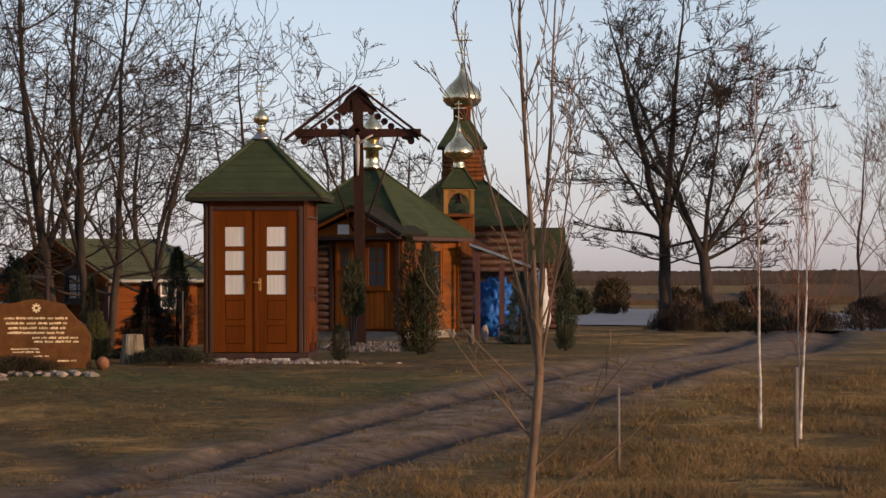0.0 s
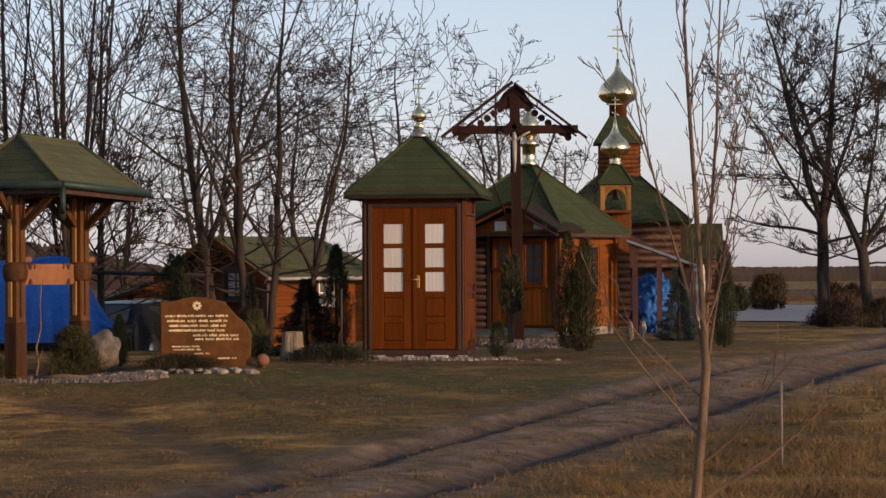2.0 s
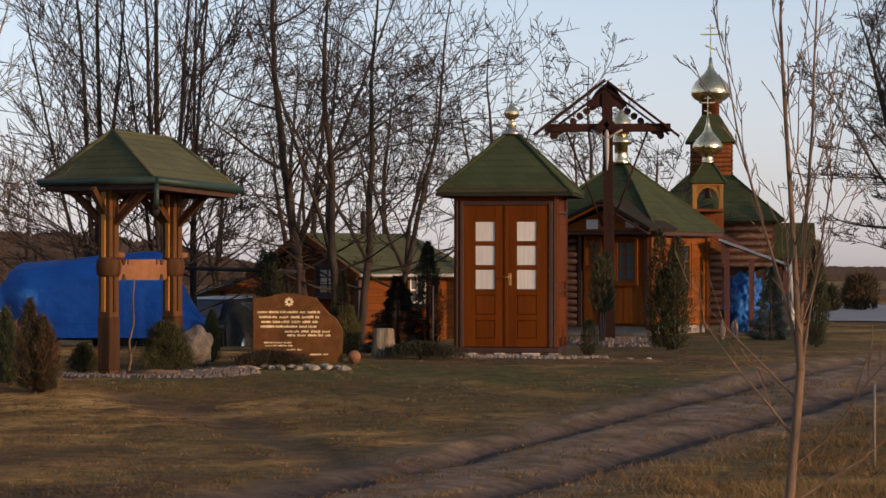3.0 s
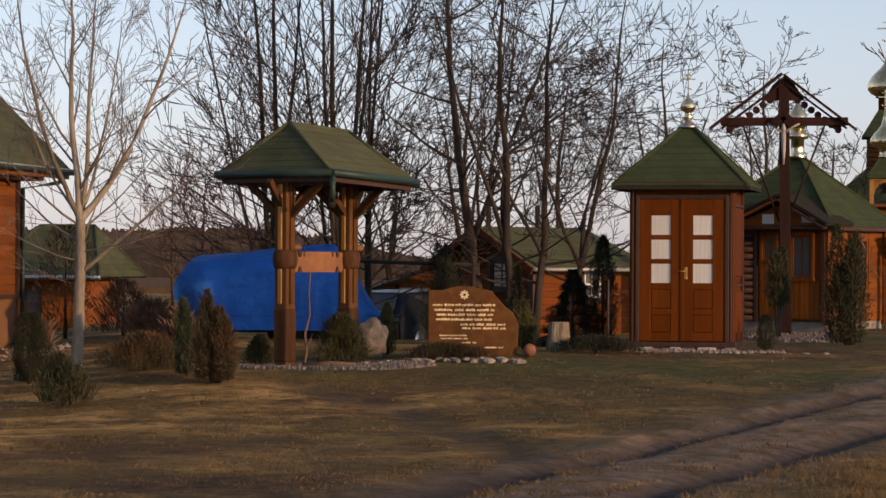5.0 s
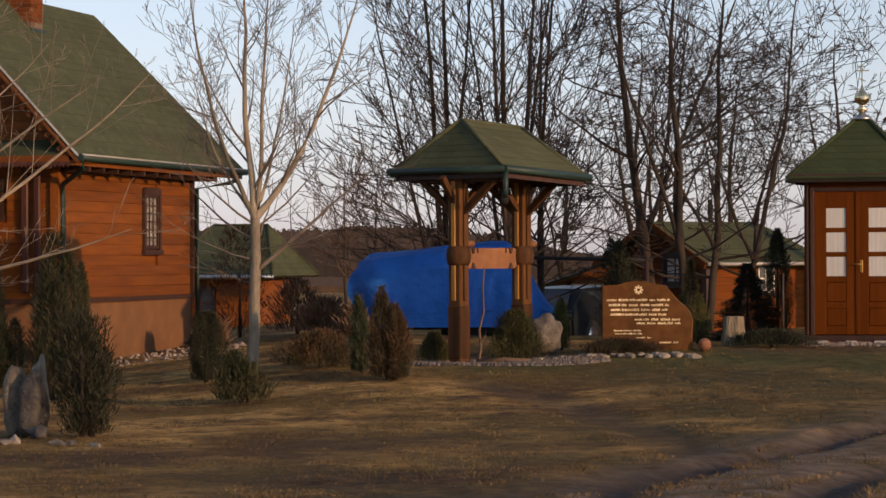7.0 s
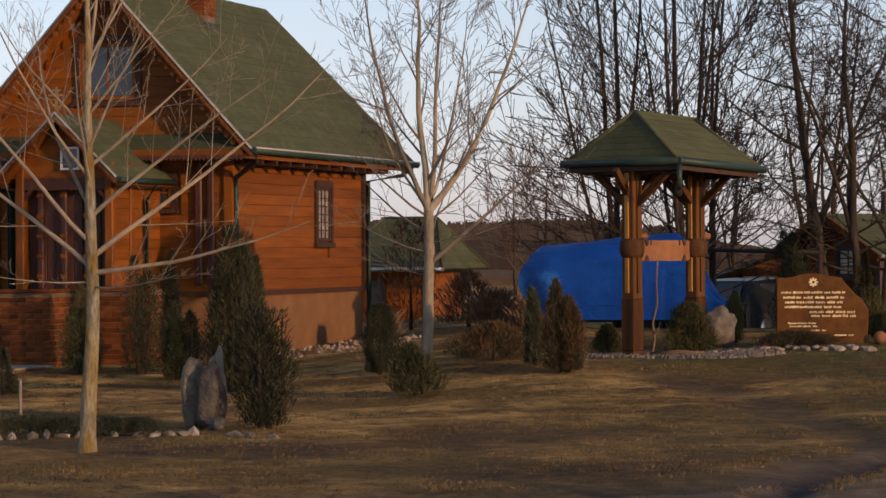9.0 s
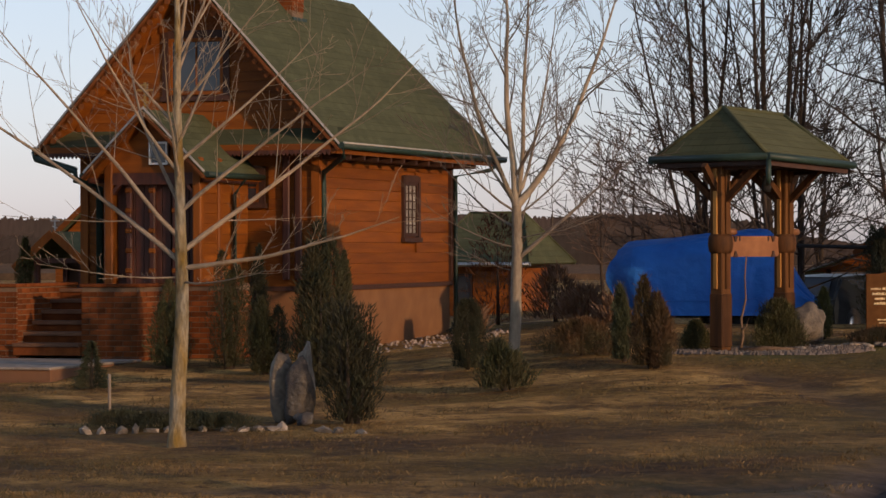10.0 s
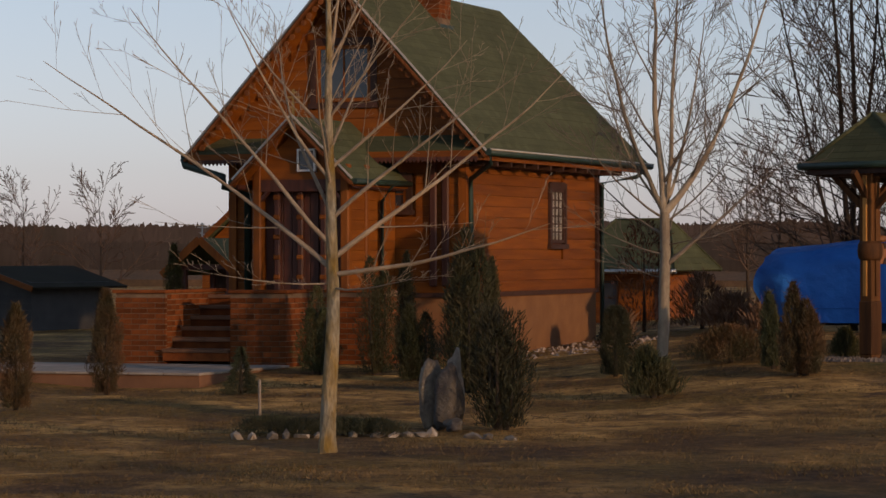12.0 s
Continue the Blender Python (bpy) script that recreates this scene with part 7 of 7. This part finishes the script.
backs = [tree("background_tree", x, y, h * 0.75, 0.11, dict(YARD, tip=0.0075), s, BARK, BARK, "bare tree behind the chapel", group="trees behind the chapel", fork_at=h * 0.18, forks=spread(s, 2, 0.45) + [(0, 0, 1.05, 0.7)]) for x, y, h, s in ((-4.5, 66.0, 6.8, 41), (-2.3, 67.0, 6.3, 42), (-0.8, 70.0, 4.6, 44))]
for x, y, k, rz in ((-7.0, 66.0, 1, 100), (-9.0, 65.0, 0, 200), (-11.2, 68.0, 2, 33)):
    copy_thing(backs[k], pose(x, y, ground_z(x, y), 0, 0, rz))
fruit = tree("fruit_tree", -33.5, 60, 3.2, 0.05, dict(WIDE, kids=(12, 8, 4, 2), ratio=(0.55, 0.5, 0.5, 0.5), start=0.2, tip=0.006, seg=0.3), 51, BARK, TWIG, "small bare fruit tree in the garden", group="fruit trees")
for x, y, rz in ((-31.8, 64, 90), (-15.2, 62.5, 180), (-12.8, 55, 260), (-35.0, 66, 20)):
    copy_thing(fruit, pose(x, y, ground_z(x, y), 0, 0, rz))
tree("oak_sapling", -14.0, 50.5, 1.8, 0.03, dict(YOUNG, kids=(14, 6, 5), angle=(25, 50), ratio=(0.45, 0.45, 0.5)), 61, BARK, LEAF, "small oak with withered leaves beside the house")
road_tree = tree("roadside_tree", 9.6, 66, 5.2, 0.05, dict(OAK, kids=(9, 7, 5, 3)), 71, BARK, TWIG, "slender bare tree by the roadside", group="roadside trees")
for x, y, rz in ((11.4, 72, 60), (12.6, 64, 190)):
    copy_thing(road_tree, pose(x, y, ground_z(x, y), 0, 0, rz))

# trees just outside the view, whose outer branches and long shadows come in
near = tree("verge_tree", 5.0, 15.5, 5.6, 0.07, dict(OAK, kids=(8, 6, 4, 2), child=(0.34, 0.5)), 81, BARK, TWIG, "bare tree on the verge beside the camera", group="verge trees", limbs=[(2.9, -1.0, 0.02, 0.08, 3.0, 0.018)])
for x, y, rz in ((13.0, 27.0, 160), (11.5, 9.0, 20)):
    copy_thing(near, pose(x, y, ground_z(x, y), 0, 0, rz))

# evergreens by the house
shrub("juniper", -9.46, 27.5, 1.26, 0.50, JUNIPER, "dark green upright juniper in the stone-edged bed", 1, "vase", 1300, 0.11, 7)
shrub("juniper", -11.90, 33.5, 1.98, 0.86, JUNIPER, "tall loose dark green juniper beside the house wall", 2, "column", 2600, 0.11, 5)
for i, (x, y, h, w) in enumerate([(-14.45, 37.2, 1.80, 0.68), (-14.50, 38.6, 1.75, 0.46), (-13.45, 36.0, 1.16, 0.56), (-15.25, 37.1, 1.24, 0.76), (-12.20, 35.4, 1.60, 0.36), (-12.75, 36.8, 0.80, 0.42)]):
    shrub("thuja", x, y, h, w, THUJA, "columnar green thuja beside the house", 10 + i, count=2400, leaf=0.07, spires=3, group="thujas beside the house")
shrub("thuja", -15.68, 29.0, 1.15, 0.40, THUJABROWN, "brownish thuja beside the landing", 20, count=2200, leaf=0.07)
shrub("thuja", -16.17, 32.3, 1.26, 0.40, THUJABROWN, "brownish thuja behind the landing", 26, count=2200, leaf=0.07)
shrub("egg_thuja", -10.47, 35.2, 0.86, 0.44, EGGTHUJA, "dense dark egg-shaped thuja on the lawn", 21, "egg", 4800, 0.045)
shrub("dwarf_pine", -9.0, 31.85, 0.54, 0.54, JUNIPER, "low olive-green spreading young spruce on the lawn", 22, "dome", 1300, 0.10, 3)
shrub("small_fir", -14.45, 32.5, 0.56, 0.48, FIRGREEN, "small young fir beside a stake", 23, "fir", 1600, 0.06)
shrub("brown_juniper", -7.82, 34.1, 1.08, 0.56, THUJABROWN, "winter-browned juniper clump before the well", 24, count=3600, leaf=0.075, spires=5)
shrub("brown_juniper", -8.36, 35.0, 1.26, 0.34, FIRGREEN, "narrow dark juniper beside a brown one", 25, count=2200, leaf=0.07, spires=2)
shrub("low_hedge", -9.25, 36.3, 0.44, 1.25, THUJABROWN, "low leafless brown hedge on the lawn", 27, "dome", 2600, 0.07)
shrub("well_shrub", -6.95, 37.75, 0.62, 0.72, PINE, "broad-leaved evergreen shrub at the well post", 28, "dome", 2600, 0.07)
shrub("well_shrub", -8.0, 37.5, 0.36, 0.42, PINE, "yellowish low shrub beside the well post", 29, "dome", 900, 0.07)
shrub("golden_thuja", -6.55, 39.0, 0.66, 0.24, PINE, "narrow yellow-green thuja behind the pale boulder", 48, count=1100, leaf=0.06)
shrub("creeping_juniper", -5.6, 37.95, 0.15, 1.1, THUJABROWN, "creeping winter-brown juniper before the memorial stone", 30, "dome", 1600, 0.07)
shrub("creeping_juniper", -3.8, 40.3, 0.20, 1.3, EGGTHUJA, "creeping dark juniper beside the kiosk", 31, "dome", 1600, 0.07)
for i, (x, y) in enumerate([(-11.1, 26.2), (-10.7, 26.35), (-10.35, 26.3), (-11.5, 26.4)]):
    shrub("creeping_cotoneaster", x, y, 0.14, 0.75, FIRGREEN, "low creeping dark green ground cover in the bed", 80 + i, "dome", 900, 0.05, group="ground cover in the bed")
shrub("leafy_oak", -14.22, 50.2, 1.95, 1.05, LEAF, "small oak still holding withered red-brown leaves", 90, "egg", 300, 0.16)
shrub("terrace_thuja", -20.4, 43.5, 1.75, 0.36, PINE, "sunlit green thuja behind the brick terrace", 91, count=1800, leaf=0.08)
for i, (x, y, h, w) in enumerate([(-13.1, 50.0, 0.9, 1.1), (-12.2, 48.5, 0.55, 1.0), (-11.4, 49.5, 0.8, 1.2), (-11.0, 46.0, 0.4, 0.9), (-13.3, 45.4, 0.34, 0.36)]):
    shrub("bare_bush", x, y, h, w, BROWNTWIG, "leafless brown bush in the garden behind the house", 92 + i, "dome", 260, 0.22, group="bare bushes behind the house")
# evergreens round the cabin, kiosk and chapel
shrub("dark_fir", -4.35, 42.5, 1.12, 1.12, EGGTHUJA, "dark broad young fir beside the kiosk", 32, "fir", 3400, 0.09)
shrub("golden_thuja", -4.94, 41.3, 0.66, 0.36, PINE, "yellowish narrow thuja beside the stump", 49, count=1000, leaf=0.07)
shrub("column_thuja", -3.95, 43.0, 1.60, 0.46, FIRGREEN, "tall narrow dark thuja beside the kiosk", 33, count=2600, leaf=0.07)
shrub("yard_pine", -6.72, 46.0, 1.55, 0.80, FIRGREEN, "bushy dark pine before the cabin gable", 34, count=2600, leaf=0.10, spires=6)
shrub("yard_pine", -5.6, 46.0, 1.2, 0.5, FIRGREEN, "slim dark fir under the cabin window", 35, "fir", 1800, 0.08)
shrub("chapel_thuja", -0.28, 44.5, 1.85, 0.72, THUJA, "shaggy brownish thuja before the chapel wall", 36, count=3000, leaf=0.10, spires=4)
shrub("cross_spruce", -1.52, 48.6, 1.52, 0.50, JUNIPER, "loose dark evergreen on a bare stem below the cross", 37, count=1100, leaf=0.12, spires=3, clear=0.50)
shrub("round_shrub", -1.5, 41.9, 0.50, 0.26, EGGTHUJA, "small dark conifer beside the kiosk", 38, "egg", 900, 0.05)
shrub("blue_fir", 1.36, 50.5, 1.25, 0.80, BLUEFIR, "bluish young fir beside the chapel", 39, "fir", 3000, 0.09)
shrub("end_thuja", 1.98, 46.5, 1.65, 0.34, FIRGREEN, "tall narrow thuja at the lean-to's end", 40, count=2400, leaf=0.08)
for i, (x, y, h, w) in enumerate([(5.0, 108, 0.85, 1.2), (6.6, 112, 1.35, 1.5), (9.2, 110, 0.8, 1.6), (8.3, 100, 1.0, 1.5), (3.2, 114, 0.7, 1.2)]):
    shrub("roadside_pine", x, y, h, w, (THUJA, THUJABROWN)[i % 2], "low bushy pine beyond the road", 50 + i, "column", 1100, 0.28, 5, group="pines beyond the road")
for i, (x, y, h, w) in enumerate([(5.3, 66.0, 0.55, 1.2), (6.3, 64.0, 0.62, 1.6), (7.4, 66, 0.4, 1.2)]):
    shrub("bramble", x, y, h, w, THUJABROWN if i % 2 else BARK, "leafless brown thicket under the old trees", 60 + i, "dome", 1600, 0.12, group="thickets under the old trees")


for i, (x, y, h, w) in enumerate([(7.4, 68, 0.95, 1.5), (8.6, 70, 0.8, 1.8), (9.8, 66, 0.7, 1.6), (11.0, 69, 0.9, 2.0), (12.4, 66, 0.7, 2.0), (6.0, 71, 0.7, 1.4), (8.0, 63, 0.4, 1.4)]):
    shrub("roadside_brush", x, y, h, w, (BARK, TWIG)[i % 2], "thin brown leafless brush along the roadside", 120 + i, "dome", 700, 0.17, group="brush along the roadside")


# ---- dry grass ----
def grass(name, count, x0, x1, y0, y1, hmin, hmax, material, label, seed, keep, blades=5):
    """Clumps of short bent blades scattered over the ground."""
    rng = random.Random(seed)
    spots = []
    for _ in range(count):
        y = y0 + (y1 - y0) * rng.random() ** 1.4
        x = rng.uniform(x0, x1) * y / 30
        if keep(x, y, rng):
            spots.append((x, y, ground_z(x, y) - 0.01))
    g = np.random.default_rng(seed)
    c = np.repeat(np.array(spots), blades, axis=0)
    n = len(c)
    c[:, :2] += g.normal(0, 0.045, (n, 2))
    a, h = g.uniform(0, 6.283, n), g.uniform(hmin, hmax, n)
    w = 0.0025 + 0.0001 * c[:, 1]
    side = np.stack([w * np.cos(a), w * np.sin(a), np.zeros(n)], 1)
    tip = np.stack([g.normal(0, 0.9, n) * h, g.normal(0, 0.9, n) * h, h], 1)
    v = np.stack([c - side, c + side, c + tip], 1).reshape(-1, 3)
    return tagged(tri_mesh(name, v.tolist(), np.arange(3 * n).reshape(n, 3).tolist(), material), label, "grass", kind="stuff")


def lawn_keep(x, y, rng):
    if -16 < x < 12 and (rut(x, y) > 0.35 or (y < 36 and side_rut(x, y) > 0.12)):
        return False
    return rng.random() < 0.14 + 1.2 * max(0.0, noise.noise((x * 0.8, y * 0.8, 5)) + 0.2)


grass("lawn_grass", 90000, -19, 6.5, 18.0, 42.0, 0.010, 0.032, STRAW, "short dry straw-coloured lawn grass", 1, lawn_keep)
grass("tufts", 16000, -19, 6.0, 18.0, 36.0, 0.02, 0.075, DULLGRASS, "tufts of dull green and brown winter grass", 3, lambda x, y, r: rut(x, y) < 0.35 and side_rut(x, y) < 0.15 and noise.noise((x * 0.7, y * 0.7, 9)) > 0.08)
grass("rough_grass", 34000, -3.5, 6.5, 18.0, 38.0, 0.03, 0.12, STRAW, "rough reddish dry grass beside the track", 2, lambda x, y, r: track_side(x, y) < -0.5 and rut(x, y) < 0.25 and noise.noise((x * 0.9, y * 0.9, 1)) > -0.15 and r.random() < smooth(-1.4, -2.6, track_side(x, y)) + 0.15)
